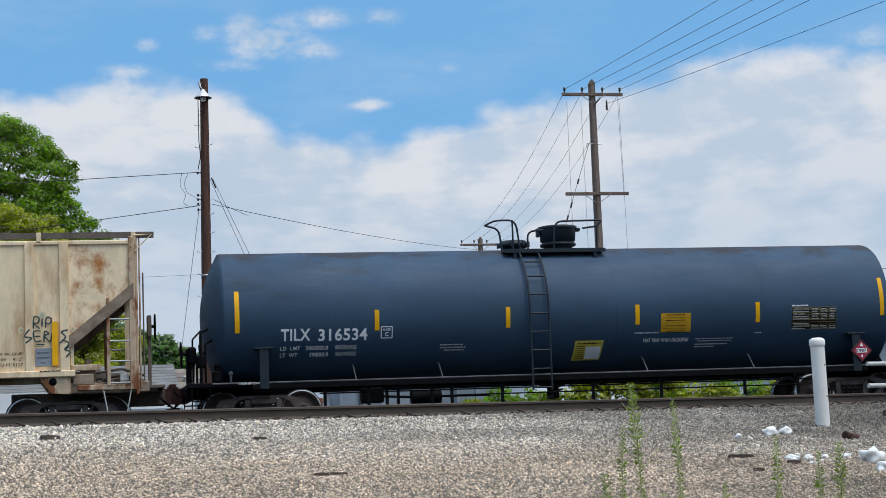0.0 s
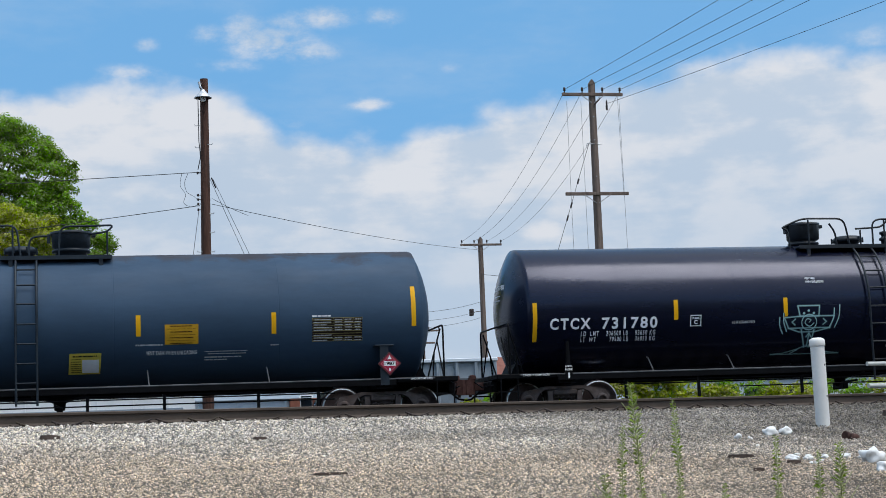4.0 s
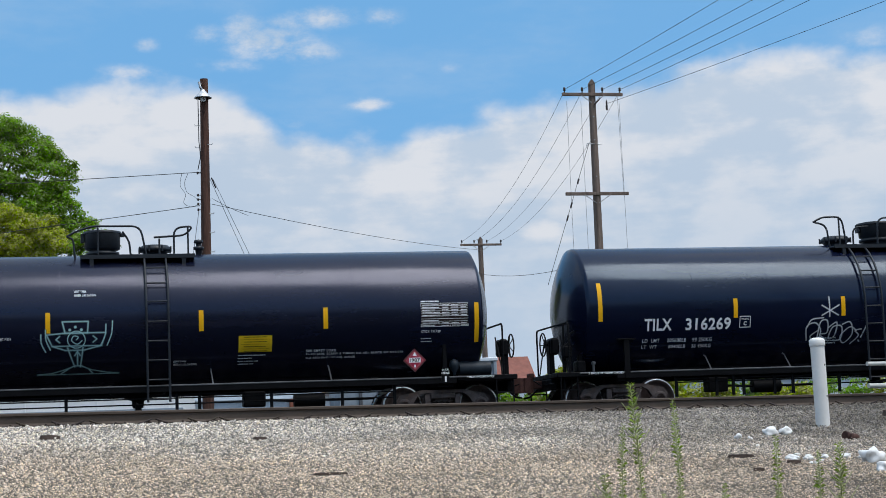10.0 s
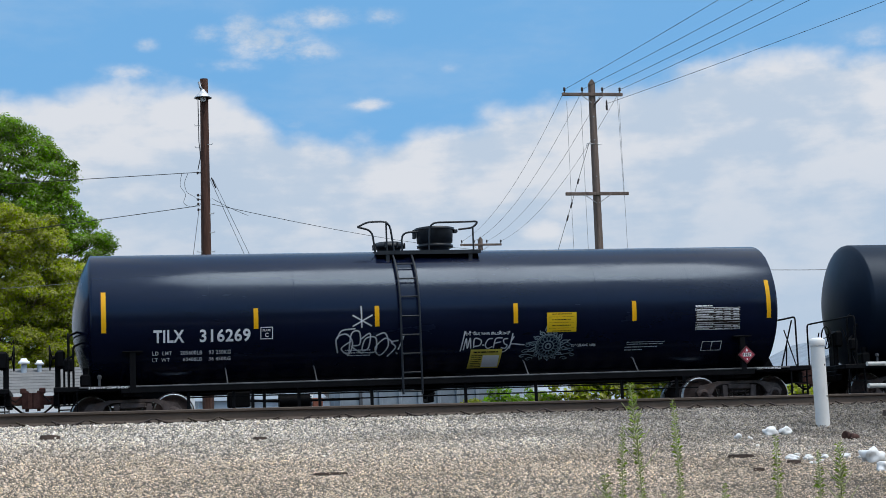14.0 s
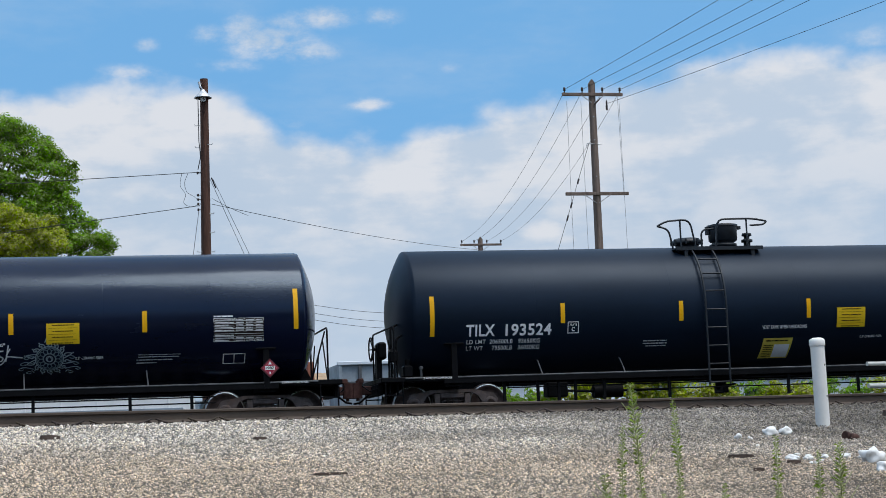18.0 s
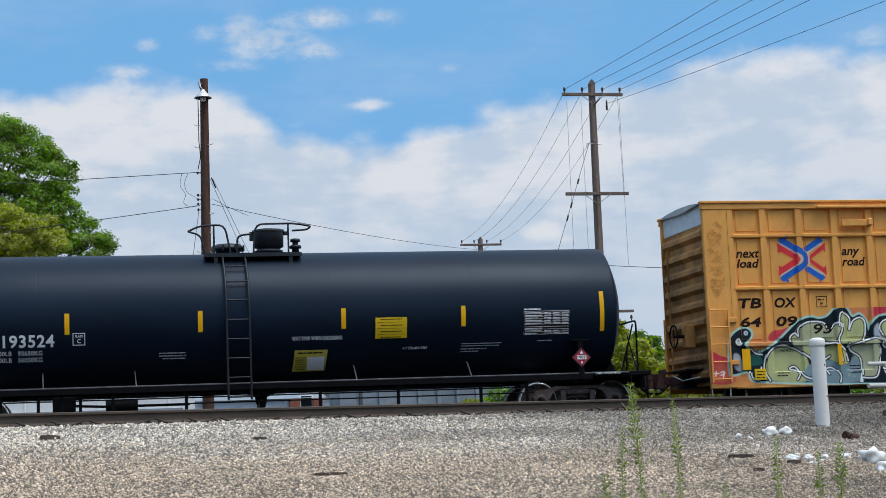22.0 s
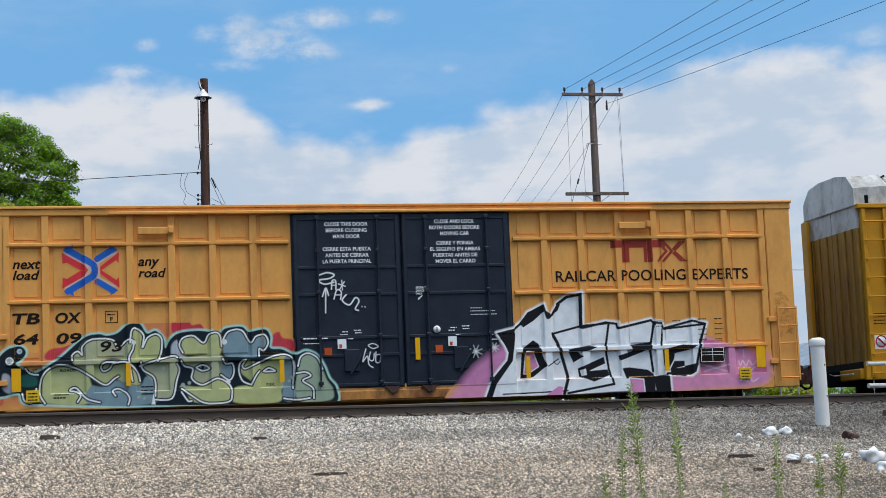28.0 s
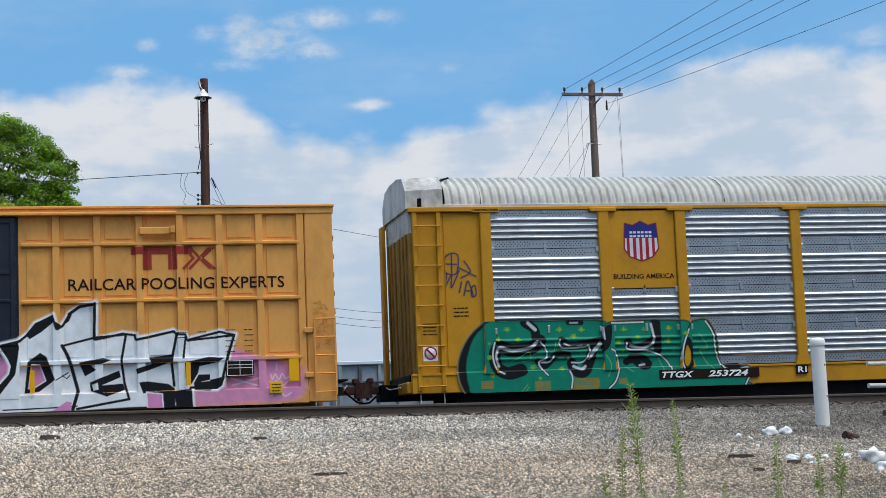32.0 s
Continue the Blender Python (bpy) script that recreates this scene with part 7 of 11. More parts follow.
def box_graffiti(car):
    # bubble letters in greens and teals before red clouds
    p = Paint(-9.5, -1.55, 0.6, 2.45, 0.0125)
    red, dark, halo, white = (0.62, 0.030, 0.075), (0.010, 0.018, 0.026), (0.45, 0.74, 0.66), (0.93, 0.93, 0.91)
    p.fill([(-9.6, 1.47), (-9.44, 1.48), (-9.25, 1.38), (-9.04, 1.27), (-8.92, 0.75), (-9.62, 0.78)], red, soft=0.03, strength=0.95)
    p.fill([(-9.26, 1.22), (-8.67, 0.93), (-8.28, 0.92), (-8.29, 0.72), (-9.43, 0.75)], (0.75, 0.22, 0.10), soft=0.2, strength=0.6)
    p.fill([(-8.52, 1.82), (-8.08, 1.82), (-7.64, 1.88), (-7.87, 1.56), (-8.43, 1.52)], (0.72, 0.26, 0.12), soft=0.12, strength=0.55)
    p.fill([(-8.0, 1.82), (-7.86, 1.94), (-7.64, 1.97), (-7.47, 2.02), (-7.3, 2.06), (-7.7, 1.72), (-7.98, 1.7)], red, soft=0.03, strength=0.9)
    p.fill([(-5.91, 2.38), (-5.74, 2.52), (-5.43, 2.51), (-5.23, 2.48), (-5.21, 2.2), (-5.61, 2.16)], (0.72, 0.20, 0.10), soft=0.06, strength=0.7)
    p.fill([(-5.26, 2.48), (-5.14, 2.56), (-4.89, 2.48), (-4.81, 2.39), (-4.63, 2.41), (-4.53, 2.27), (-4.47, 2.16), (-5.19, 2.17)], red, soft=0.03, strength=0.95)
    p.fill([(-3.1, 1.99), (-3.0, 2.15), (-2.88, 2.19), (-2.8, 2.06), (-2.57, 2.0), (-2.59, 1.75), (-2.99, 1.82)], red, soft=0.04, strength=0.92)
    shape = [(-9.0, 1.64), (-8.95, 1.81), (-8.77, 1.96), (-8.55, 2.01), (-8.43, 1.93), (-8.43, 1.82), (-8.53, 1.71), (-8.63, 1.63), (-8.51, 1.53), (-8.32, 1.43), (-8.18, 1.43), (-7.87, 1.61), (-7.64, 1.77), (-7.19, 2.15), (-6.87, 2.24), (-6.68, 2.2), (-6.45, 2.25), (-6.22, 2.43), (-5.97, 2.45), (-5.81, 2.23), (-5.61, 2.28), (-5.45, 2.09), (-5.41, 1.89), (-5.3, 2.08), (-5.1, 2.22), (-4.7, 2.26), (-4.41, 2.23), (-4.21, 2.19), (-4.07, 2.3), (-3.72, 2.33), (-3.55, 2.21), (-3.2, 2.26), (-3.08, 2.09), (-3.09, 1.84), (-2.82, 1.8), (-2.53, 1.67), (-2.3, 1.74), (-2.07, 1.64), (-1.91, 1.4), (-1.8, 1.12), (-1.64, 0.89), (-1.72, 0.55), (-2.89, 0.57), (-5.12, 0.62), (-6.8, 0.67), (-7.91, 0.73), (-8.45, 0.78), (-8.57, 0.99), (-8.91, 0.93), (-9.02, 1.0)]
    p.fill(shape, halo, soft=0.04, grow=0.05)
    p.fill(shape, dark, soft=0.02)
    for colour, loop in (
            ((0.02, 0.12, 0.10), [(-8.53, 1.36), (-8.24, 1.38), (-8.19, 1.16), (-8.52, 1.14)]),
            ((0.42, 0.46, 0.52), [(-8.91, 1.4), (-8.76, 1.37), (-8.62, 1.07), (-8.77, 0.99), (-8.91, 1.1)]),
            ((0.52, 0.54, 0.25), [(-8.1, 1.08), (-8.02, 1.37), (-7.76, 1.57), (-7.38, 1.53), (-7.08, 1.31), (-7.08, 0.73), (-8.04, 0.76), (-8.13, 0.92)]),
            ((0.46, 0.47, 0.29), [(-7.43, 1.68), (-7.31, 1.87), (-7.16, 2.09), (-6.88, 2.14), (-6.52, 2.08), (-6.41, 1.92), (-6.24, 2.08), (-6.11, 2.05), (-6.07, 1.89), (-6.13, 1.61), (-6.53, 1.7), (-6.76, 1.65), (-6.99, 1.52), (-7.22, 1.4), (-7.32, 1.5)]),
            ((0.52, 0.54, 0.25), [(-7.1, 1.49), (-6.76, 1.64), (-6.26, 1.61), (-6.01, 1.39), (-5.97, 1.11), (-6.28, 1.13), (-6.53, 1.25), (-6.76, 1.1), (-7.06, 1.31)]),
            ((0.23, 0.33, 0.37), [(-7.05, 1.09), (-6.76, 1.08), (-6.5, 1.21), (-6.0, 1.08), (-5.85, 1.27), (-5.66, 1.19), (-5.66, 0.69), (-7.07, 0.71)]),
            ((0.50, 0.52, 0.24), [(-6.18, 2.09), (-6.14, 2.29), (-6.03, 2.34), (-5.87, 2.18), (-5.91, 1.92), (-5.75, 2.18), (-5.53, 2.17), (-5.49, 1.93), (-5.54, 1.61), (-5.95, 1.6), (-6.19, 1.64)]),
            ((0.46, 0.47, 0.29), [(-5.98, 1.53), (-5.85, 1.6), (-5.29, 1.7), (-5.13, 1.54), (-5.17, 1.21), (-5.29, 0.78), (-5.66, 0.78), (-5.66, 1.12), (-5.82, 1.3)]),
            ((0.46, 0.50, 0.55), [(-5.28, 1.94), (-5.16, 2.06), (-5.11, 1.9), (-5.06, 1.75), (-4.94, 1.68), (-5.25, 1.68)]),
            ((0.52, 0.54, 0.25), [(-5.1, 1.87), (-5.05, 2.11), (-4.79, 2.15), (-4.57, 1.99), (-4.42, 2.18), (-4.2, 2.15), (-4.21, 1.73), (-4.61, 1.74), (-4.92, 1.74), (-5.06, 1.77)]),
            ((0.23, 0.33, 0.37), [(-4.14, 2.05), (-4.01, 2.22), (-3.72, 2.24), (-3.53, 1.97), (-3.43, 2.1), (-3.21, 2.14), (-3.14, 1.89), (-3.32, 1.82), (-3.37, 1.65), (-3.87, 1.66), (-4.12, 1.72)]),
            ((0.46, 0.47, 0.29), [(-5.04, 1.66), (-4.5, 1.71), (-4.15, 1.67), (-4.16, 1.27), (-4.3, 1.14), (-4.61, 1.06), (-4.82, 1.17), (-4.82, 1.42), (-5.01, 1.53)]),
            ((0.52, 0.54, 0.25), [(-5.1, 1.05), (-4.62, 1.02), (-4.24, 1.17), (-4.03, 1.03), (-3.98, 0.85), (-4.07, 0.65), (-4.8, 0.68), (-4.96, 0.88)]),
            ((0.23, 0.33, 0.37), [(-4.14, 1.57), (-3.95, 1.48), (-3.94, 1.29), (-4.02, 1.17), (-4.19, 1.27)]),
            ((0.53, 0.54, 0.24), [(-3.77, 1.33), (-3.64, 1.57), (-3.3, 1.49), (-3.0, 1.66), (-2.7, 1.66), (-2.6, 1.47), (-2.65, 1.03), (-2.86, 0.91), (-2.95, 0.62), (-3.93, 0.65), (-3.9, 0.97), (-3.5, 1.05)]),
            ((0.23, 0.33, 0.37), [(-2.77, 1.62), (-2.56, 1.46), (-2.58, 0.69), (-2.84, 0.69), (-2.82, 1.04)]),
            ((0.36, 0.44, 0.31), [(-2.48, 1.4), (-2.38, 1.62), (-2.18, 1.65), (-1.97, 1.39), (-1.85, 1.09), (-1.71, 0.86), (-1.79, 0.63), (-2.52, 0.66)]),
    ):
        p.fill(loop, colour, soft=0.04)
    lines = (
             [(-8.02, 0.75), (-8.13, 0.97), (-8.08, 1.32), (-7.9, 1.52), (-7.65, 1.58), (-7.32, 1.49), (-7.05, 1.32), (-6.73, 1.12), (-6.53, 1.25), (-6.44, 1.3)],
             [(-7.43, 1.68), (-7.43, 1.79), (-7.31, 1.87), (-7.21, 1.79), (-7.22, 1.95), (-7.1, 2.08), (-6.88, 2.14), (-6.55, 2.1), (-6.44, 1.93), (-6.24, 2.09), (-6.11, 2.06), (-6.12, 1.89), (-6.2, 1.73), (-6.2, 1.57), (-6.14, 1.18)],
             [(-6.43, 1.6), (-6.71, 1.61), (-6.81, 1.53), (-6.77, 1.42), (-6.63, 1.47), (-6.54, 1.58), (-6.26, 1.6), (-6.04, 1.4), (-5.97, 1.18)],
             [(-6.18, 2.03), (-6.14, 2.3), (-6.03, 2.34), (-5.88, 2.19), (-5.91, 1.92), (-5.8, 2.13), (-5.61, 2.21), (-5.49, 2.1), (-5.5, 1.82), (-5.58, 1.61)],
             [(-5.98, 1.51), (-5.78, 1.58), (-5.29, 1.71), (-5.15, 1.68)],
             [(-5.95, 1.59), (-5.9, 1.42), (-5.66, 1.23), (-5.65, 0.84)],
             [(-5.16, 1.54), (-5.11, 1.4), (-5.18, 1.16), (-5.29, 0.78), (-5.65, 0.76)],
             [(-5.03, 1.78), (-5.1, 1.95), (-5.02, 2.11), (-4.79, 2.15), (-4.57, 1.99), (-4.44, 2.18), (-4.22, 2.18), (-4.17, 1.9)],
             [(-4.14, 2.04), (-4.01, 2.23), (-3.72, 2.25), (-3.53, 1.97), (-3.41, 2.1), (-3.21, 2.14), (-3.13, 1.96), (-3.23, 1.79), (-3.34, 1.83), (-3.35, 1.66)],
             [(-5.07, 1.59), (-4.99, 1.48), (-4.82, 1.42), (-4.84, 1.2), (-4.61, 1.06), (-4.27, 1.19), (-4.01, 1.04), (-3.97, 0.82), (-4.06, 0.66), (-4.55, 0.65), (-4.85, 0.82), (-5.07, 0.99)],
             [(-4.74, 1.45), (-4.59, 1.5), (-4.45, 1.42), (-4.6, 1.37), (-4.73, 1.43)],
             [(-4.16, 1.62), (-4.08, 1.51), (-3.94, 1.51), (-3.91, 1.31), (-4.01, 1.15), (-4.2, 1.27)],
             [(-3.53, 1.03), (-3.72, 1.12), (-3.8, 1.34), (-3.76, 1.53), (-3.64, 1.58), (-3.72, 1.46), (-3.65, 1.39), (-3.42, 1.49), (-3.0, 1.66), (-2.71, 1.67), (-2.57, 1.47), (-2.61, 0.92)],
             [(-3.53, 1.03), (-3.43, 1.22), (-3.34, 1.33)],
             [(-3.25, 1.32), (-3.13, 1.39), (-2.99, 1.32), (-3.22, 1.31)],
             [(-2.49, 1.41), (-2.42, 1.62), (-2.24, 1.69), (-2.04, 1.57), (-1.94, 1.32)],
             [(-2.53, 1.25), (-2.32, 1.27), (-2.21, 1.18), (-2.39, 1.08), (-2.17, 0.91), (-2.15, 0.68)],
             [(-2.82, 0.7), (-2.53, 0.66), (-2.24, 0.69)],
             [(-7.33, 0.76), (-7.26, 0.89), (-7.34, 0.98), (-7.48, 1.01), (-7.45, 1.06), (-7.34, 1.06), (-7.13, 0.83), (-6.85, 0.74)],
             [(-6.51, 0.87), (-6.57, 0.98), (-6.45, 1.03), (-6.29, 0.94), (-6.21, 0.81), (-6.24, 0.67)],
             [(-8.43, 1.52), (-8.32, 1.41), (-8.16, 1.38)],
             [(-8.5, 0.98), (-8.45, 0.82), (-8.29, 0.79), (-8.2, 1.08)],
             [(-5.08, 0.91), (-4.94, 0.71), (-4.86, 0.71)],
    )
    for loop in lines:
        p.stroke(loop, 0.086, dark)
    for loop in lines:
        p.stroke(loop, 0.036, white)
    p.spot(-8.55, 1.9, 0.055, (0.7, 0.78, 0.85), soft=0.02)
    p.spot(-8.54, 1.9, 0.03, (0.3, 0.42, 0.6), soft=0.02)
    p.spot(-8.76, 1.69, 0.085, white, soft=0.02)
    p.spot(-8.76, 1.69, 0.062, (0.40, 0.45, 0.42), soft=0.02)
    p.spot(-4.6, 1.43, 0.04, dark, soft=0.02)
    p.spot(-5.46, 1.45, 0.03, (0.5,0.55,0.6), soft=0.02)
    p.spot(-4.11, 2.0, 0.06, (0.85,0.87,0.87), soft=0.02)
    p.spot(-4.04, 1.11, 0.05, white, soft=0.02)
    p.spot(-6.01, 0.83, 0.035, (0.42, 0.47, 0.38), soft=0.02)
    p.spot(-5.89, 0.8, 0.03, (0.42, 0.47, 0.38), soft=0.02)
    p.spot(-5.94, 0.93, 0.025, (0.42, 0.47, 0.38), soft=0.02)
    p.spot(-5.04, 1.07, 0.045, (0.38, 0.45, 0.42), soft=0.02)
    p.spot(-4.9, 1.11, 0.04, (0.38, 0.45, 0.42), soft=0.02)
    p.spot(-4.96, 0.99, 0.035, (0.38, 0.45, 0.42), soft=0.02)
    p.spot(-2.68, 1.09, 0.035, (0.42, 0.5, 0.4), soft=0.02)
    p.spot(-2.6, 1.0, 0.03, (0.42, 0.5, 0.4), soft=0.02)
    p.spot(-2.62, 1.17, 0.03, (0.42, 0.5, 0.4), soft=0.02)
    p.spot(-6.1, 2.03, 0.05, (0.85,0.87,0.85), soft=0.02)
    p.fill([(-5.74, 0.66), (-5.69, 0.9), (-5.65, 0.65)], white, round_=False)
    p.stroke([(-9.37, 1.01), (-9.39, 0.9)], 0.03, white, strength=0.8)
    p.stroke([(-9.44, 0.96), (-9.31, 0.96)], 0.03, white, strength=0.8)
    p.stroke([(-9.26, 0.98), (-9.18, 1.0), (-9.17, 0.94), (-9.26, 0.92)], 0.03, white, strength=0.8)
    p.stroke([(-9.18, 0.99), (-9.2, 0.84)], 0.03, white, strength=0.8)
    p.put("graffiti", on_box_many(0.007), SPRAY, car, box_base, "green and teal bubble-letter graffiti with white outlines")
    lettering("70K", -3.21, -3.0, 0.99, 1.06, on_box(0.012), BLACK_INK, car, 0.01)
    lettering("80900", -7.7, -7.35, 1.43, 1.49, on_box(0.012), BLACK_INK, car, 0.005, cuts=box_cuts())
    lettering("LT WT", -8.43, -8.18, 1.43, 1.5, on_box(0.012), BLACK_INK, car, 0.005)
    bars([(-8.53, -8.07, 1.57, 1.6), (-7.83, -7.51, 0.92, 0.95), (-7.84, -7.57, 0.85, 0.89), (-5.95, -5.69, 1.04, 1.08), (-5.95, -5.69, 0.96, 1.0), (-5.95, -5.7, 0.88, 0.92)], on_box(0.012), BLACK_INK, car)
    # angular white letters with black sides on pink
    p = Paint(0.75, 9.0, 0.58, 3.05, 0.0125)
    pink, black, white = (0.78, 0.30, 0.55), (0.012, 0.012, 0.015), (0.90, 0.91, 0.92)
    p.fill([(0.95, 0.5), (1.2, 0.9), (1.57, 1.3), (2.11, 1.68), (2.36, 1.75), (2.45, 1.46), (2.1, 0.93), (1.9, 0.54)], pink, soft=0.22, strength=0.85)
    p.fill([(6.26, 0.96), (6.98, 1.03), (7.12, 1.80), (7.48, 1.75), (7.95, 1.56), (8.06, 1.63), (8.60, 1.23), (8.62, 0.70), (7.28, 0.62), (6.31, 0.61)], pink, soft=0.12, strength=0.88)
    p.fill([(8.0, 1.45), (8.75, 1.40), (8.76, 0.80), (8.04, 0.78)], pink, soft=0.2, strength=0.55)
    left = [(1.78, 0.50), (1.98, 1.0), (2.34, 1.4), (2.38, 1.58), (2.3, 1.76), (2.12, 2.04), (2.53, 2.13), (2.73, 2.29), (2.89, 2.5), (3.28, 2.69), (3.37, 2.39), (3.47, 2.46), (3.63, 2.72), (3.85, 2.87), (4.21, 2.94), (4.19, 2.14)]
    mid = [(4.77, 2.26), (5.06, 2.22), (5.08, 2.12), (5.89, 2.29), (5.97, 2.22), (6.16, 2.21), (6.2, 2.09), (6.89, 2.25), (7.26, 2.17), (7.08, 1.64), (6.93, 1.03), (6.81, 0.95)]
    shape = left + mid + [(6.26, 0.98), (6.28, 0.56), (4.85, 0.56), (3.2, 0.50)]
    p.fill(shape, (0.95, 0.95, 0.95), soft=0.05, grow=0.05, round_=False)
    p.fill(shape, black, round_=False)
    p.fill(shape, white, soft=0.02, grow=-0.055, round_=False)
    # black sides, counters and edges of the letters
    for loop in ([(2.69, 2.26), (2.91, 2.52), (3.28, 2.64), (3.31, 2.54), (3.03, 2.31), (2.78, 2.16)], [(3.3, 2.55), (3.37, 2.37), (3.62, 2.53), (3.69, 2.68), (3.62, 2.71), (3.47, 2.44)],
                 [(2.12, 2.04), (2.53, 2.12), (2.56, 1.98), (2.51, 1.64), (2.47, 1.39), (2.07, 0.87), (1.93, 0.50), (1.78, 0.50), (2.01, 0.99), (2.34, 1.4), (2.41, 1.58), (2.33, 1.76)],
                 [(2.73, 1.66), (3.0, 1.86), (3.13, 1.77), (3.31, 1.26), (2.97, 1.01), (2.66, 0.98)]):
        p.fill(loop, black, round_=False)
    for loop in ([(3.82, 1.62), (4.36, 1.71), (4.53, 1.66), (4.32, 1.58), (4.08, 1.56), (4.19, 1.45), (3.95, 1.32)], [(4.05, 1.18), (4.69, 1.43), (4.72, 1.28), (4.3, 1.11), (4.77, 1.14), (4.81, 1.0), (4.41, 0.86), (4.07, 0.99)],
                 [(5.33, 1.69), (5.84, 1.75), (5.8, 1.58), (5.49, 1.47), (5.08, 1.33), (5.05, 1.45), (5.4, 1.55)], [(5.11, 1.15), (5.31, 1.17), (5.76, 1.1), (5.89, 1.0), (5.89, 0.56), (5.65, 0.56), (5.62, 0.89), (5.3, 0.93), (5.2, 0.9)]):
        p.fill(loop, black, round_=False)
    for loop in ([(6.12, 1.56), (6.63, 1.67), (7.0, 1.64), (6.83, 1.55), (6.44, 1.47), (6.41, 1.33), (6.25, 1.07), (6.13, 1.24)], [(6.42, 1.29), (6.67, 1.29), (6.67, 1.14), (6.43, 1.12), (7.0, 1.23), (6.93, 1.06), (6.65, 0.92), (6.33, 0.95), (6.31, 1.1)],
                 [(5.86, 0.94), (6.24, 0.98), (6.25, 0.56), (5.92, 0.56)]):
        p.fill(loop, black, round_=False)
    for loop, w in (([(3.62, 2.69), (3.85, 2.85), (4.18, 2.9), (4.16, 2.14)], 0.06), ([(3.47, 2.0), (3.58, 1.79), (3.66, 1.55), (3.8, 1.0), (3.68, 0.6)], 0.075), ([(3.49, 2.0), (4.16, 2.16), (4.8, 2.21)], 0.05),
                    ([(4.84, 2.18), (4.74, 1.64), (4.8, 1.15), (4.89, 0.79), (3.77, 0.61)], 0.055), ([(5.1, 2.09), (5.9, 2.26)], 0.05), ([(5.96, 2.21), (5.83, 1.61), (5.88, 1.06)], 0.06), ([(6.15, 2.15), (6.09, 1.67)], 0.05),
                    ([(6.2, 2.05), (7.21, 2.14)], 0.05), ([(7.22, 2.13), (7.07, 1.64), (6.91, 1.06)], 0.05), ([(2.21, 0.63), (3.14, 0.65), (3.77, 0.67)], 0.03), ([(3.33, 1.25), (3.59, 1.41)], 0.025), ([(3.47, 1.35), (3.56, 1.28), (3.63, 1.35)], 0.02)):
        p.stroke(loop, w, black, round_=False)
    p.fill([(2.82, 1.6), (2.99, 1.58), (3.11, 1.25), (2.85, 1.09), (2.75, 1.09)], white, round_=False, grow=0.015)
    p.fill([(2.82, 1.6), (2.99, 1.58), (3.11, 1.25), (2.85, 1.09), (2.75, 1.09)], pink, round_=False, grow=-0.012)
    p.fill([(5.27, 0.92), (5.61, 0.88), (5.63, 0.56), (5.29, 0.56)], white, round_=False, grow=0.015)
    p.fill([(5.27, 0.92), (5.61, 0.88), (5.63, 0.56), (5.29, 0.56)], pink, round_=False, grow=-0.012)
    p.fill([(3.2, 0.55), (3.55, 0.78), (3.66, 0.76), (3.62, 0.55)], pink, round_=False)
    p.fill([(4.10, 1.13), (4.22, 1.17), (4.24, 1.02), (4.13, 1.0)], white, round_=False)
    # thin white crosses, a scribbled name and two glints
    for loop in ([(7.12, 1.19), (7.72, 1.01)], [(7.16, 1.03), (7.75, 1.17)], [(8.02, 1.25), (8.06, 1.14), (8.12, 1.25), (8.2, 1.13), (8.28, 1.26), (8.36, 1.14), (8.46, 1.24)], [(8.0, 1.09), (8.1, 1.0), (8.14, 1.1), (8.25, 0.98), (8.42, 1.10)],
                 [(8.0, 0.92), (8.05, 1.0), (8.11, 0.89)], [(8.01, 0.78), (8.10, 0.84), (8.16, 0.75), (8.24, 0.84), (8.32, 0.75), (8.46, 0.82)], [(8.15, 1.49), (8.16, 1.34)]):
        p.stroke(loop, 0.022, white, soft=0.03, strength=0.85)
    for x, z, r in ((1.61, 1.63, 0.15), (2.05, 1.71, 0.11)):
        p.spot(x, z, 0.03, white, soft=0.12)
        for a in (20, 65, 110, 155):
            c, q = r * math.cos(radians(a)), r * math.sin(radians(a))
            p.stroke([(x - c, z - q), (x + c, z + q)], 0.012, white, soft=0.03, strength=0.9)
    p.put("graffiti", on_box_many(0.007), SPRAY, car, box_base, "angular white graffiti letters with black sides on a pink cloud")
    lettering("93", -6.82, -6.34, 1.84, 2.08, on_box(0.012), BLACK_INK, car, 0.02, 0.15, cuts=box_cuts())
    # thin white tags on the doors
    p = Paint(-2.4, -0.2, 0.95, 3.6, 0.0095)
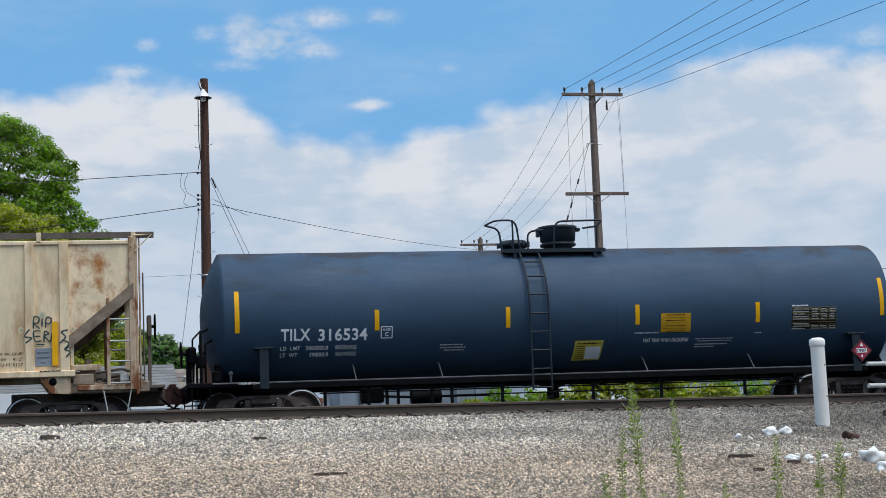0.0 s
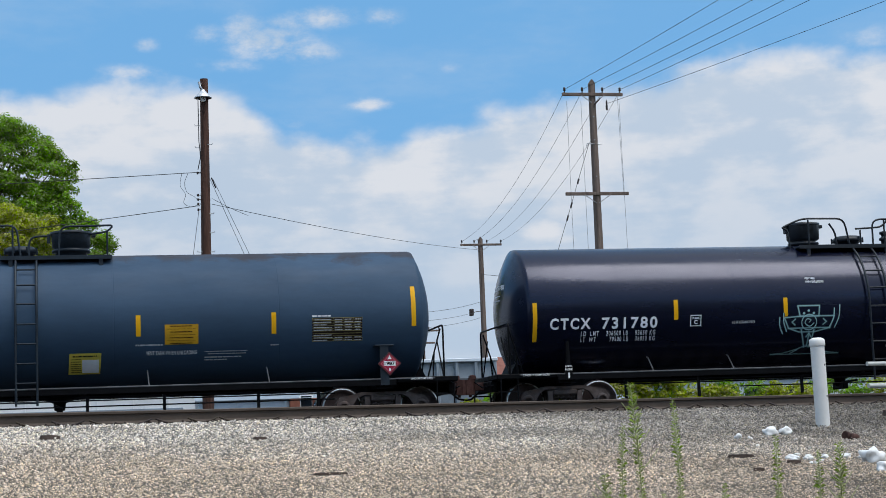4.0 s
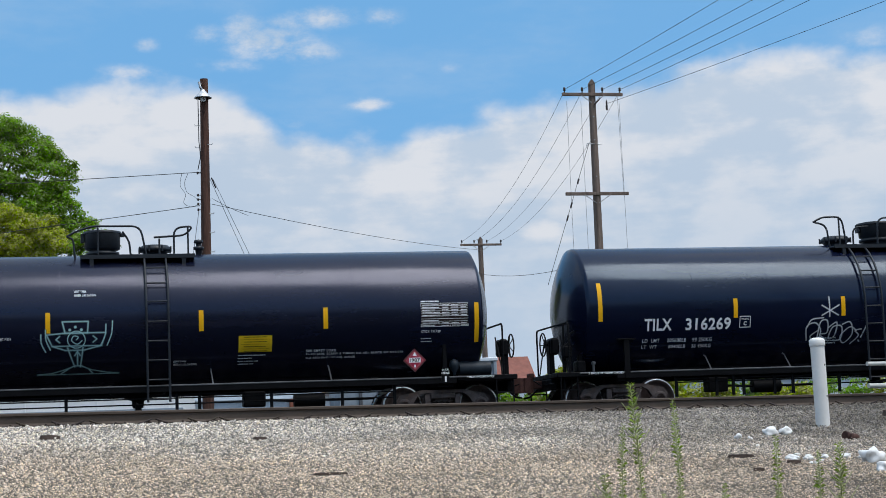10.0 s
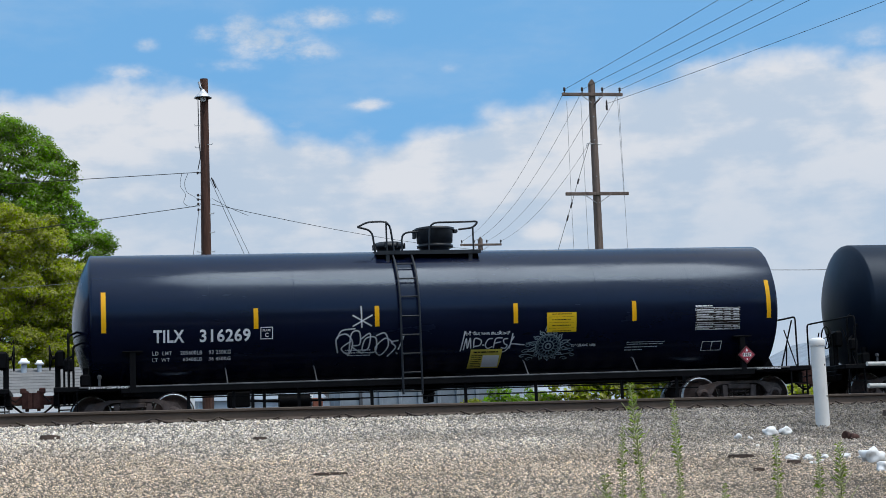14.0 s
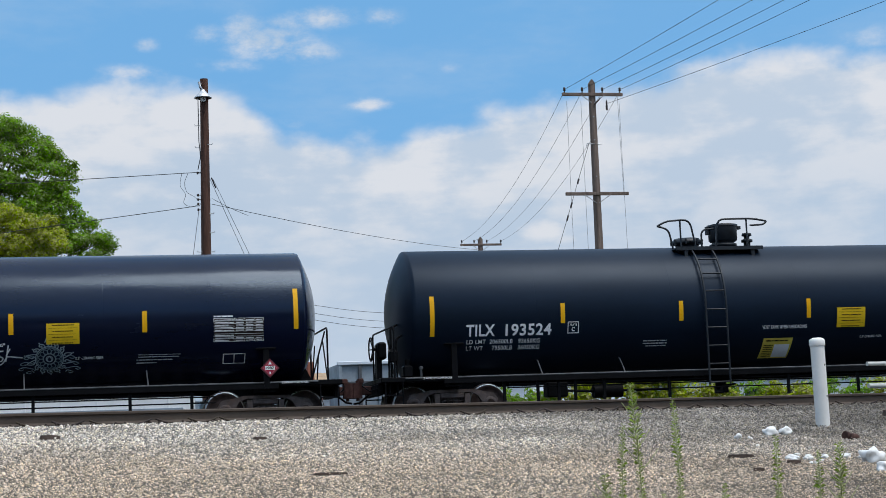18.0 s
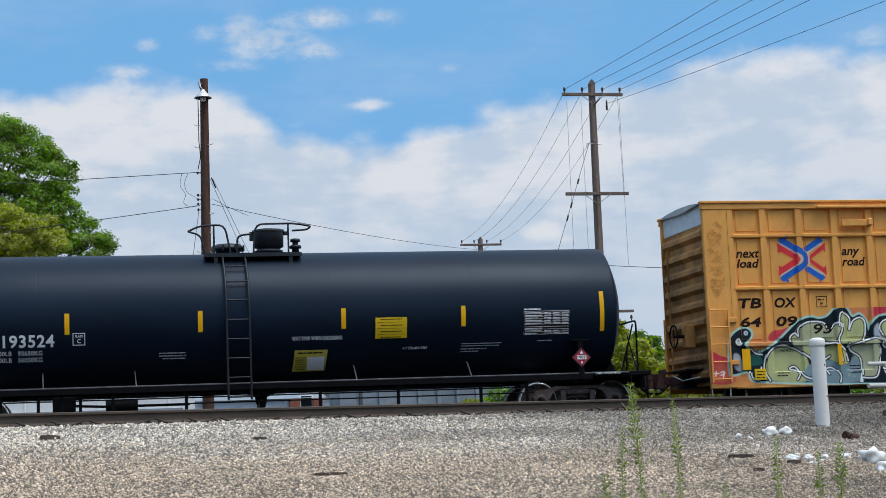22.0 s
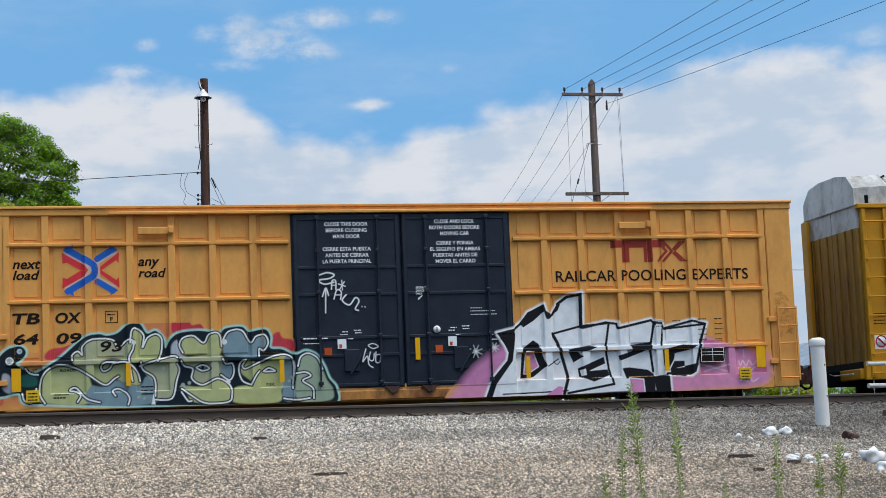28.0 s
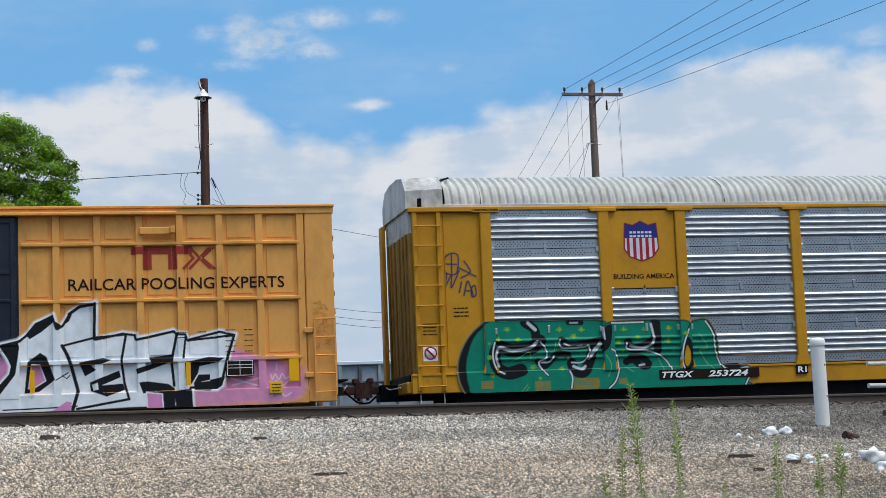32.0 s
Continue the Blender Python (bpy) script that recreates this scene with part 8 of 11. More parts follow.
    for loop, w in (
            ([(-1.97, 3.44), (-1.77, 3.5), (-1.61, 3.45), (-1.71, 3.37), (-1.96, 3.33), (-1.84, 3.24), (-1.62, 3.28)], 0.045),
            ([(-1.83, 2.59), (-1.81, 3.15)], 0.04),
            ([(-1.89, 2.96), (-1.81, 3.15), (-1.75, 2.98)], 0.04),
            ([(-1.68, 3.12), (-1.66, 3.31), (-1.58, 3.31), (-1.58, 3.12)], 0.04),
            ([(-1.68, 3.21), (-1.57, 3.21)], 0.03),
            ([(-1.52, 3.24), (-1.36, 3.18)], 0.03),
            ([(-1.38, 3.29), (-1.49, 3.12)], 0.03),
            ([(-1.44, 3.32), (-1.43, 3.1)], 0.03),
            ([(-1.63, 2.9), (-1.56, 3.1), (-1.46, 3.06), (-1.48, 2.89)], 0.04),
            ([(-1.61, 2.99), (-1.48, 2.99)], 0.03),
            ([(-1.35, 2.99), (-1.44, 2.86), (-1.28, 2.76), (-1.14, 2.92), (-1.06, 2.84), (-1.15, 2.67), (-1.08, 2.63)], 0.045),
            ([(-1.0, 2.72), (-0.99, 2.71)], 0.03),
            ([(-0.93, 2.71), (-0.92, 2.7)], 0.03),
            ([(-0.88, 1.84), (-0.77, 1.87), (-0.65, 1.8), (-0.78, 1.76), (-0.88, 1.82)], 0.03),
            ([(-0.94, 1.75), (-1.02, 1.47), (-0.91, 1.59), (-0.88, 1.4), (-0.79, 1.33)], 0.035),
            ([(-0.84, 1.68), (-0.87, 1.52), (-0.78, 1.49), (-0.75, 1.65)], 0.03),
            ([(-0.71, 1.68), (-0.72, 1.46), (-0.63, 1.45), (-0.61, 1.61), (-0.7, 1.61)], 0.03),
    ):
        p.stroke(loop, w * 0.8, (0.84, 0.86, 0.86), soft=0.01)
    p.put("graffiti", lambda x, z: np.stack([x, np.full(x.shape, -1.600), z], -1), SPRAY, car, (0.016, 0.022, 0.036), "thin white sprayed tags on the doors")


box_car()
# ---- auto rack: its left end is at x = 0 of its own space ----
C_RACK = 52.30
RACK_LEN = 27.6


def rack_y(z):
    """The corrugated side screens: ribs and flats up the height."""
    z = np.asarray(z, float)
    k = (z - 1.18) % 0.94
    y = np.full(z.shape, 1.505)
    for c in (0.25, 0.39, 0.53, 0.67):
        y = y + 0.042 * np.exp(-((k - c) / 0.036) ** 4)
    return y


def auto_rack():
    car = thing("auto_rack", "yellow auto rack with galvanised screens and green graffiti", "auto rack car", pose(C_RACK, 0, 0))
    CARS.append((car, C_RACK))
    Y = RACK_YELLOW
    L = RACK_LEN
    posts = [1.97, 4.82, 6.72, 9.63]
    while posts[-1] < L - 5:
        posts.append(posts[-1] + 2.9)
    part("deck", Shell().box(0.1, L - 0.1, -1.4, 1.4, 0.95, 1.15, 0.01), FRAME_BLACK, car)
    part("center_sill", Shell().box(-0.4, L + 0.4, -0.3, 0.3, 0.6, 0.98, 0.02), FRAME_BLACK, car)
    for s in (-1, 1):
        part("side_sill", Shell().box(0.12, L - 0.12, s * 1.42, s * 1.56, 0.70, 1.14, 0.015), Y, car)
        part("lower_sill", Shell().box(1.2, L - 1.2, s * 1.30, s * 1.42, 0.36, 0.74, 0.02), FRAME_BLACK, car)
        part("sill_lip", Shell().box(0.12, L - 0.12, s * 1.54, s * 1.585, 1.10, 1.15, 0.006), Y, car)
        part("top_rail", Shell().box(0.15, 2.3, s * 1.42, s * 1.62, 4.86, 4.98, 0.015), Y, car)
        part("top_rail", Shell().box(2.3, L - 0.15, s * 1.42, s * 1.56, 4.90, 4.98, 0.01), Y, car)
        part("end_panel", Shell().box(0.25, 1.90, s * 1.44, s * 1.51, 1.12, 4.88, 0.008), Y, car)
        part("end_panel", Shell().box(L - 1.90, L - 0.25, s * 1.44, s * 1.51, 1.12, 4.88, 0.008), Y, car)
        part("inset_panel", Shell().box(0.98, 1.76, s * 1.50, s * 1.53, 1.3, 4.80, 0.01), Y, car)
        for x in (0.30, 0.86):
            part("ladder_stile", Shell().box(x - 0.05, x + 0.05, s * 1.50, s * 1.60, 0.75, 4.86, 0.012), Y, car)
        for k in range(9):
            z = 0.86 + 0.46 * k
            part("rung", Shell().rod((0.28, s * 1.63, z), (0.90, s * 1.63, z), 0.018, 6), Y, car)
        for x in (0.35, 0.9):
            part("stirrup", Shell().tube([(x - 0.03, s * 1.5, 0.74), (x - 0.03, s * 1.5, 0.34), (x + 0.0, s * 1.5, 0.34)], 0.014, 6), PIPE, car)
        for p in posts:
            part("side_post", Shell().box(p - 0.13, p + 0.13, s * 1.46, s * 1.60, 1.12, 4.92, 0.02), Y, car)
            part("post_foot", Shell().prism([(p - 0.13, 1.34), (p + 0.13, 1.34), (p + 0.2, 1.12), (p - 0.2, 1.12)], s * 1.46, s * 1.61), Y, car)
            part("post_head", Shell().box(p - 0.32, p + 0.32, s * 1.5, s * 1.62, 4.84, 4.93, 0.012), Y, car)
        for i, (a, b) in enumerate(zip(posts, posts[1:] + [L - 1.9])):
            screens(car, s, a + 0.13, b - 0.13, 3.0 if abs(a - 4.82) < 0.01 else 4.9, s < 0 and a < 13)
        # yellow emblem panel
        part("emblem_panel", Shell().box(4.96, 6.58, s * 1.50, s * 1.535, 3.02, 4.86, 0.006), Y, car)
    roof(car, L)
    for e, x in ((-1, 0.0), (1, L)):
        d = -e
        for s in (-1, 1):
            part("end_door", Shell().prism([(s * 0.02, 0.8), (s * 1.2, 0.8), (s * 1.42, 0.95), (s * 1.42, 4.4), (s * 0.02, 4.4)], x + d * 0.18, x + d * 0.26, "X"), RACK_DOOR, car, "grimy brown-yellow end door")
            part("end_door_top", Shell().prism([(s * 0.02, 4.4), (s * 1.42, 4.4), (s * 1.42, 5.4), (s * 1.08, 5.70), (s * 0.5, 5.79), (s * 0.02, 5.79)], x + d * 0.18, x + d * 0.255, "X"), RACK_END, car, "grey-white upper end door")
            for y in (0.3, 0.75, 1.15):
                part("door_fold", Shell().box(x + d * 0.14, x + d * 0.18, s * y - 0.03, s * y + 0.03, 0.9, 4.4, 0.01), RACK_DOOR, car)
        part("end_sill", Shell().box(x + d * 0.02, x + d * 0.2, -1.45, 1.45, 0.72, 0.98, 0.02), Y, car)
        part("end_rail", Shell().box(x + d * 0.0, x + d * 0.1, 1.1, 1.45, 0.9, 4.9, 0.02), Y, car)
    part("uncoupling_lever", Shell().tube([(-0.1, -1.3, 0.86), (-0.2, -0.4, 0.86), (-0.35, -0.1, 1.0)], 0.016, 6), PIPE, car)
    thing_gear(car, (3.6, L - 3.6))
    rack_marks(car)
    rack_graffiti(car)


def thing_gear(car, centres):
    for x in centres:
        tk = new("truck", SHARED["bolster"])
        tk.parent, tk.matrix_basis = car, pose(x, 0, 0)
        for turn in (0, 180):
            o = new("side_frame", SHARED["frame"])
            o.parent, o.matrix_basis = tk, pose(0, 0, 0, 0, 0, turn)
        for dx in (-0.9, 0.9):
            o = new("wheelset", SHARED["wheelset"])
            o.parent, o.matrix_basis = tk, pose(dx, 0, 0.457)
            AXLES.append((o, dx))
    for x, turn in ((-0.72, 180), (RACK_LEN + 0.72, 0)):
        o = new("coupler", SHARED["coupler"])
        o.parent, o.matrix_basis = car, pose(x, 0, 0, 0, 0, turn)
        o = new("air_hose", SHARED["hose"])
        o.parent, o.matrix_basis = car, pose(x, 0, 0, 0, 0, turn)


def screens(car, s, x0, x1, top, holes):
    """A bay of galvanised screens, one above the other, with ribs and rows of holes."""
    for k in range(4):
        z0 = 1.18 + 0.94 * k
        z1 = min(z0 + 0.92, top)
        if z1 - z0 < 0.3:
            continue
        zs = np.linspace(z0, z1, 80)
        ys = rack_y(zs)
        v = [(x, s * (y - t), z) for t in (0.0, 0.012) for z, y in zip(zs, ys) for x in (x0, x1)]
        n = len(zs)
        f = [(2 * i, 2 * i + 1, 2 * i + 3, 2 * i + 2) for i in range(n - 1)] + [(2 * n + 2 * i, 2 * n + 2 * i + 2, 2 * n + 2 * i + 3, 2 * n + 2 * i + 1) for i in range(n - 1)]
        sc = part("screen", Shell().add(v, f, True), RACK_STEEL, car)
        part("screen_seam", Shell().box(x0, x1, s * 1.47, s * 1.497, z1, z1 + 0.022), RACK_HOLE, car)
        for x in (x0 + 0.03, x1 - 0.03):
            part("screen_clip", Shell().box(x - 0.04, x + 0.04, s * 1.50, s * 1.55, z1 - 0.09, z1 + 0.05, 0.015), RACK_STEEL, sc)
        part("screen_clip", Shell().box((x0 + x1) / 2 - 0.03, (x0 + x1) / 2 + 0.03, s * 1.50, s * 1.535, z1 - 0.09, z1 + 0.09, 0.01), RACK_STEEL, sc)
        if holes:
            hs = Shell()
            for row, zz in enumerate((0.055, 0.10, 0.145, 0.775, 0.82, 0.865)):
                if z0 + zz > z1 - 0.04:
                    continue
                nx = int((x1 - x0 - 0.2) / 0.085)
                for i in range(nx):
                    if (i // 5) % 3 == 2 and row % 3 != 1:
                        continue
                    x = x0 + 0.12 + 0.085 * i + (0.042 if row % 2 else 0)
                    y = float(rack_y(np.array([z0 + zz]))[0]) + 0.003
                    hs.add([(x + 0.015 * math.cos(a), s * y, z0 + zz + 0.015 * math.sin(a)) for a in np.arange(6) * math.pi / 3], [(0, 1, 2, 3, 4, 5)])
            part("perforation", hs, RACK_HOLE, sc, kind="stuff", clean=False)


def roof(car, L):
    """A rounded roof of corrugated sheets."""
    prof = [(-1.50, 4.98), (-1.46, 5.20), (-1.30, 5.44), (-1.0, 5.62), (-0.5, 5.80), (0, 5.86), (0.5, 5.80), (1.0, 5.62), (1.30, 5.44), (1.46, 5.20), (1.50, 4.98)]
    xs = np.arange(1.05, L - 1.0, 0.0158)
    v, f = [], []
    n = len(prof)
    for x in xs:
        d = 0.042 * math.tanh(2.6 * math.sin(2 * math.pi * (x - 1.05) / 0.19) + 0.9)
        for y, z in prof:
            r = math.hypot(y, z - 4.6)
            edge = 0.0 if z < 5.1 else 1.0
            v.append((x, y * (1 + d * edge / r), z + d * edge * (z - 4.6) / r))
    for i in range(len(xs) - 1):
        for j in range(n - 1):
            a = i * n + j
            f.append((a, a + 1, a + n + 1, a + n))
    part("roof_sheet", Shell().add(v, f, True), RACK_ROOF, car, "weathered white corrugated roof")
    for e, x0, x1 in ((-1, 0.12, 1.0), (1, L - 1.0, L - 0.12)):
        cap = Shell()
        a, b = (x0, x1) if e < 0 else (x1, x0)
        hood = [(-1.50, 4.98), (-1.49, 5.40), (-1.12, 5.74), (-0.5, 5.83), (0.5, 5.83), (1.12, 5.74), (1.49, 5.40), (1.50, 4.98)]
        k = len(hood)
        v = [(a, y, z - 0.03) for y, z in hood] + [(b, y, z + 0.02) for y, z in hood]
        cap.add(v, [(i, i + 1, i + 1 + k, i + k) for i in range(k - 1)])
        cap.add(v[:k], [tuple(range(k))])
        cap.add(v[k:], [tuple(range(k))])
        part("roof_cap", cap, RACK_END, car, "dented grey-white roof end")
    part("roof_rail", Shell().box(1.0, L - 1.0, -1.53, -1.47, 4.97, 5.05, 0.01), RACK_ROOF, car)
    # torn seal at the roof's end
    part("torn_seal", Shell().tube([(0.62, -1.40, 5.0), (0.66, -1.42, 5.25), (0.78, -1.36, 5.5), (1.0, -1.1, 5.66), (1.3, -0.8, 5.78)], 0.025, 6).box(0.40, 0.50, -1.52, -1.40, 4.98, 5.2, 0.02), FRAME_BLACK, car)
    for k in range(4):
        x = 1.9 + 6.0 * k
        part("roof_joint", Shell().tube([(x, y * 1.01, z + 0.02) for y, z in prof], 0.014, 5), HOPPER_DARK, car)


def flat_at(y, off=0.004):
    return lambda x, z: (x, -(y + off), z)


def rack_marks(car):
    P = flat_at(1.606)
    part("number_board", Shell().box(6.0, 8.48, -1.605, -1.56, 0.86, 1.08), BLACK_INK, car, "black board with white italic number")
    for body, x0, x1 in (("TTGX", 6.05, 6.84), ("253724", 7.20, 8.2)):
        lettering(body, x0, x1, 0.89, 1.04, P, WHITE, car, 0.03, 0.25)
    part("route_board", Shell().box(9.42, 9.72, -1.605, -1.56, 0.90, 1.10), BLACK_INK, car)
    lettering("R1", 9.46, 9.68, 0.93, 1.07, P, WHITE, car, 0.03)
    lettering("BUILDING AMERICA", 5.02, 6.52, 3.24, 3.36, flat_at(1.536), BLACK_INK, car, 0.02)
    # shield: plain bands of its colours
    p = Paint(5.28, 6.20, 3.60, 4.66, 0.010)
    def shield(g):
        return [(5.36, 4.55), (5.55, 4.50), (5.74, 4.60), (5.93, 4.50), (6.12, 4.55), (6.15, 4.2), (6.16, 3.95), (6.02, 3.76), (5.74, 3.66), (5.46, 3.76), (5.32, 3.95), (5.33, 4.2)]
    p.fill(shield(0), (0.30, 0.02, 0.04), round_=False, grow=0.02)
    p.fill(shield(0), (0.72, 0.72, 0.72), round_=False, grow=-0.015)
    inside = p.within(shield(0))
    for k in range(5):
        x = 5.42 + 0.155 * k
        p.lay(((np.abs(p.X - x) < 0.038) & inside & (p.Z < 4.2)).astype(float), (0.42, 0.02, 0.05))
    p.lay((inside & (p.Z > 4.2)).astype(float), (0.03, 0.035, 0.22))
    for z, w in ((4.34, 0.28), (4.25, 0.28)):
        p.lay(((np.abs(p.Z - z) < 0.028) & (np.abs(p.X - 5.74) < w) & (((p.X - 5.46) % 0.095) < 0.07)).astype(float), (0.7, 0.7, 0.72))
    p.put("emblem", lambda x, z: np.stack([x, np.full(x.shape, -1.541), z], -1), PRINT, car, (0.55, 0.285, 0.012), "shield emblem with blue top over red and white stripes")
    Q = flat_at(1.531)
    bars([(1.15, 1.5, 2.62 - 0.09 * k, 2.66 - 0.09 * k) for k in range(3)], Q, BLACK_INK, car)
    bars([(0.42, 0.75, 2.28 - 0.08 * k, 2.31 - 0.08 * k) for k in range(4)], flat_at(1.512), BLACK_INK, car)
    sg = part("warning_sign", Shell().lathe([(0.001, -1.517), (0.15, -1.517), (0.15, -1.512)], (0.58, 0, 1.62), "Y", 24), WHITE, car, "round white sign with a red bar")
    rg = Shell()
    for a in np.arange(24) * math.pi / 12:
        b = a + math.pi / 12
        rg.add([(0.58 + r * math.cos(t), -1.520, 1.62 + r * math.sin(t)) for r, t in ((0.12, a), (0.15, a), (0.15, b), (0.12, b))], [(0, 1, 2, 3)])
    rg.add([(0.47, -1.5205, 1.70), (0.50, -1.5205, 1.73), (0.69, -1.5205, 1.54), (0.66, -1.5205, 1.51)], [(0, 1, 2, 3)])
    part("sign_ring", rg, RED, sg, clean=False)
    part("sign_plate", Shell().box(0.41, 0.75, -1.5115, -1.509, 1.44, 1.80), WHITE, car)


def rack_graffiti(car):
    # rounded green letters with black and silver edges
    p = Paint(0.9, 9.0, 0.68, 2.3, 0.0125)
    green, black, silver, white, lime = (0.005, 0.235, 0.145), (0.008, 0.010, 0.012), (0.62, 0.64, 0.66), (0.74, 0.76, 0.76), (0.24, 0.46, 0.03)
    shape = [(1.6, 0.65), (1.43, 0.85), (1.39, 1.19), (1.44, 1.54), (1.59, 1.92), (1.8, 2.15), (2.05, 2.3), (3.32, 2.28), (4.64, 2.26), (4.7, 1.98), (4.69, 1.93), (4.85, 2.21), (6.63, 2.22), (6.76, 2.06), (6.91, 2.19), (7.24, 2.23), (7.41, 2.0), (7.48, 1.69), (7.5, 1.31), (7.69, 1.08), (8.16, 1.11), (8.29, 1.0), (8.16, 0.78), (8.08, 0.58), (4.88, 0.65), (2.8, 0.63)]
    p.stroke([(1.91, 2.18), (1.61, 1.92), (1.39, 1.54), (1.32, 1.15), (1.39, 0.85), (1.53, 0.65)], 0.26, black, soft=0.05)
    p.fill(shape, black, soft=0.03, grow=0.03)
    p.fill(shape, green, soft=0.03)
    p.fill([(6.72, 1.73), (6.61, 1.31), (6.68, 1.11), (6.8, 1.22), (6.82, 1.53), (6.76, 1.75)], black, grow=0.06)
    p.fill([(6.71, 1.64), (6.63, 1.31), (6.69, 1.15), (6.78, 1.26), (6.79, 1.48)], (0.55, 0.285, 0.012))
    p.fill([(4.64, 1.8), (4.73, 2.11), (4.89, 2.15), (4.84, 1.71), (4.65, 1.54)], black)
    for loop, w in (
            ([(3.17, 1.84), (2.94, 1.68), (2.49, 1.64), (2.18, 1.72), (2.06, 1.5), (2.13, 1.24), (2.37, 1.11), (2.69, 1.18)], 0.3),
            ([(2.83, 2.26), (3.05, 2.1), (3.08, 1.82)], 0.22),
            ([(3.1, 1.36), (3.28, 1.27), (3.56, 1.52), (3.83, 1.49)], 0.16),
            ([(3.69, 1.83), (3.84, 1.7), (4.2, 1.72), (4.62, 1.8)], 0.2),
            ([(3.91, 1.3), (3.99, 1.11), (4.19, 1.09), (4.34, 1.33), (4.4, 1.54)], 0.24),
            ([(3.87, 2.25), (4.18, 2.24)], 0.12),
            ([(5.3, 1.74), (5.37, 1.62), (5.67, 1.64), (5.96, 1.84), (5.97, 2.17)], 0.22),
            ([(5.23, 1.3), (5.4, 1.34), (5.62, 1.18), (5.78, 1.24), (5.61, 1.38), (5.33, 1.39)], 0.16),
            ([(6.02, 2.17), (6.01, 1.55)], 0.2),
            ([(7.59, 1.13), (7.97, 1.14)], 0.12),
    ):
        p.stroke(loop, w, black)
    for loop, w in (
            ([(3.1, 1.82), (2.91, 1.68), (2.49, 1.63), (2.2, 1.7), (2.1, 1.5), (2.16, 1.28)], 0.13),
            ([(2.9, 2.26), (3.07, 2.1)], 0.14),
            ([(3.17, 1.34), (3.37, 1.35), (3.49, 1.48)], 0.06),
            ([(3.75, 1.76), (3.93, 1.68), (4.16, 1.7)], 0.07),
            ([(3.95, 1.23), (4.13, 1.16), (4.23, 1.22)], 0.12),
            ([(4.32, 1.42), (4.61, 1.74)], 0.16),
            ([(3.91, 2.24), (4.09, 2.24)], 0.06),
            ([(5.35, 1.67), (5.67, 1.62), (5.93, 1.77), (5.88, 2.17)], 0.1),
            ([(5.55, 1.21), (5.67, 1.23)], 0.08),
    ):
        p.stroke(loop, w * 0.55, silver, soft=0.02)
    for loop in (
            [(2.07, 1.82), (2.01, 1.52), (2.09, 1.22), (2.28, 1.1)],
            [(3.17, 1.82), (3.29, 1.66), (3.31, 1.46), (3.12, 1.34), (3.22, 1.14), (3.31, 1.04)],
            [(3.64, 1.85), (3.68, 1.67), (4.2, 1.67), (4.32, 1.7), (4.35, 1.55), (4.18, 1.33), (3.91, 1.32)],
            [(3.83, 1.12), (3.89, 0.97), (3.86, 0.73)],
            [(4.68, 2.11), (4.71, 1.84)],
            [(4.86, 1.6), (4.97, 1.51), (5.04, 1.22), (4.94, 0.87), (4.77, 0.7)],
            [(5.26, 1.74), (5.29, 1.59), (5.75, 1.55), (6.12, 1.39), (6.31, 1.14), (6.32, 0.88)],
            [(4.89, 2.21), (5.7, 2.22)],
            [(6.78, 2.02), (6.64, 1.66), (6.58, 1.31), (6.63, 1.11)],
            [(7.24, 2.21), (7.41, 1.91), (7.45, 1.47), (7.59, 1.13), (7.82, 1.03), (8.18, 1.09), (8.27, 0.98), (8.11, 0.65)],
    ):
        p.stroke(loop, 0.075, black)
        p.stroke(loop, 0.036, white, soft=0.012)
    rnd = random.Random(3)
    for x, z in (
            (2.4, 2.12),
            (2.18, 1.9),
            (2.64, 1.87),
            (3.65, 2.09),
            (4.18, 2.08),
            (3.99, 1.93),
            (2.98, 1.23),
            (3.66, 1.19),
            (5.21, 2.06),
            (5.54, 1.86),
            (5.74, 2.05),
            (5.07, 1.77),
            (6.32, 2.07),
            (6.28, 1.76),
            (6.71, 1.93),
    ):
        for a in (20, 60, 90, 120, 160):
            r = rnd.uniform(0.06, 0.09)
            p.stroke([(x, z - 0.03), (x + r * math.cos(radians(a)), z - 0.03 + r * math.sin(radians(a)))], 0.024, lime)
        p.stroke([(x, z), (x, z - 0.06)], 0.014, lime)
    for x, z, r in (
            (1.93, 1.48, 0.055),
            (1.99, 1.07, 0.06),
            (1.94, 1.8, 0.03),
            (3.12, 0.97, 0.04),
            (3.82, 1.41, 0.035),
            (4.15, 1.53, 0.02),
            (6.63, 0.98, 0.05),
            (6.4, 1.54, 0.02),
            (5.15, 1.55, 0.03),
    ):
        p.spot(x, z, r, (0.16, 0.40, 0.04), soft=0.015)
    for loop in (
            [(2.47, 1.38), (2.66, 1.46), (2.89, 1.58), (2.92, 1.41), (2.74, 1.37)],
            [(3.0, 1.52), (3.13, 1.56)],
            [(2.66, 0.66), (2.81, 0.83)],
            [(2.75, 0.66), (2.85, 0.78)],
            [(4.72, 1.47), (4.84, 1.23), (4.76, 0.97)],
            [(6.02, 1.37), (6.12, 1.1), (6.02, 0.91)],
            [(7.06, 1.92), (7.25, 1.6), (7.06, 1.52), (7.27, 1.16), (7.45, 1.04)],
            [(5.2, 1.17), (5.38, 1.06)],
            [(3.5, 1.61), (3.55, 1.81)],
            [(3.56, 1.63), (3.62, 1.83)],
    ):
        p.stroke(loop, 0.016, (0.20, 0.48, 0.16))
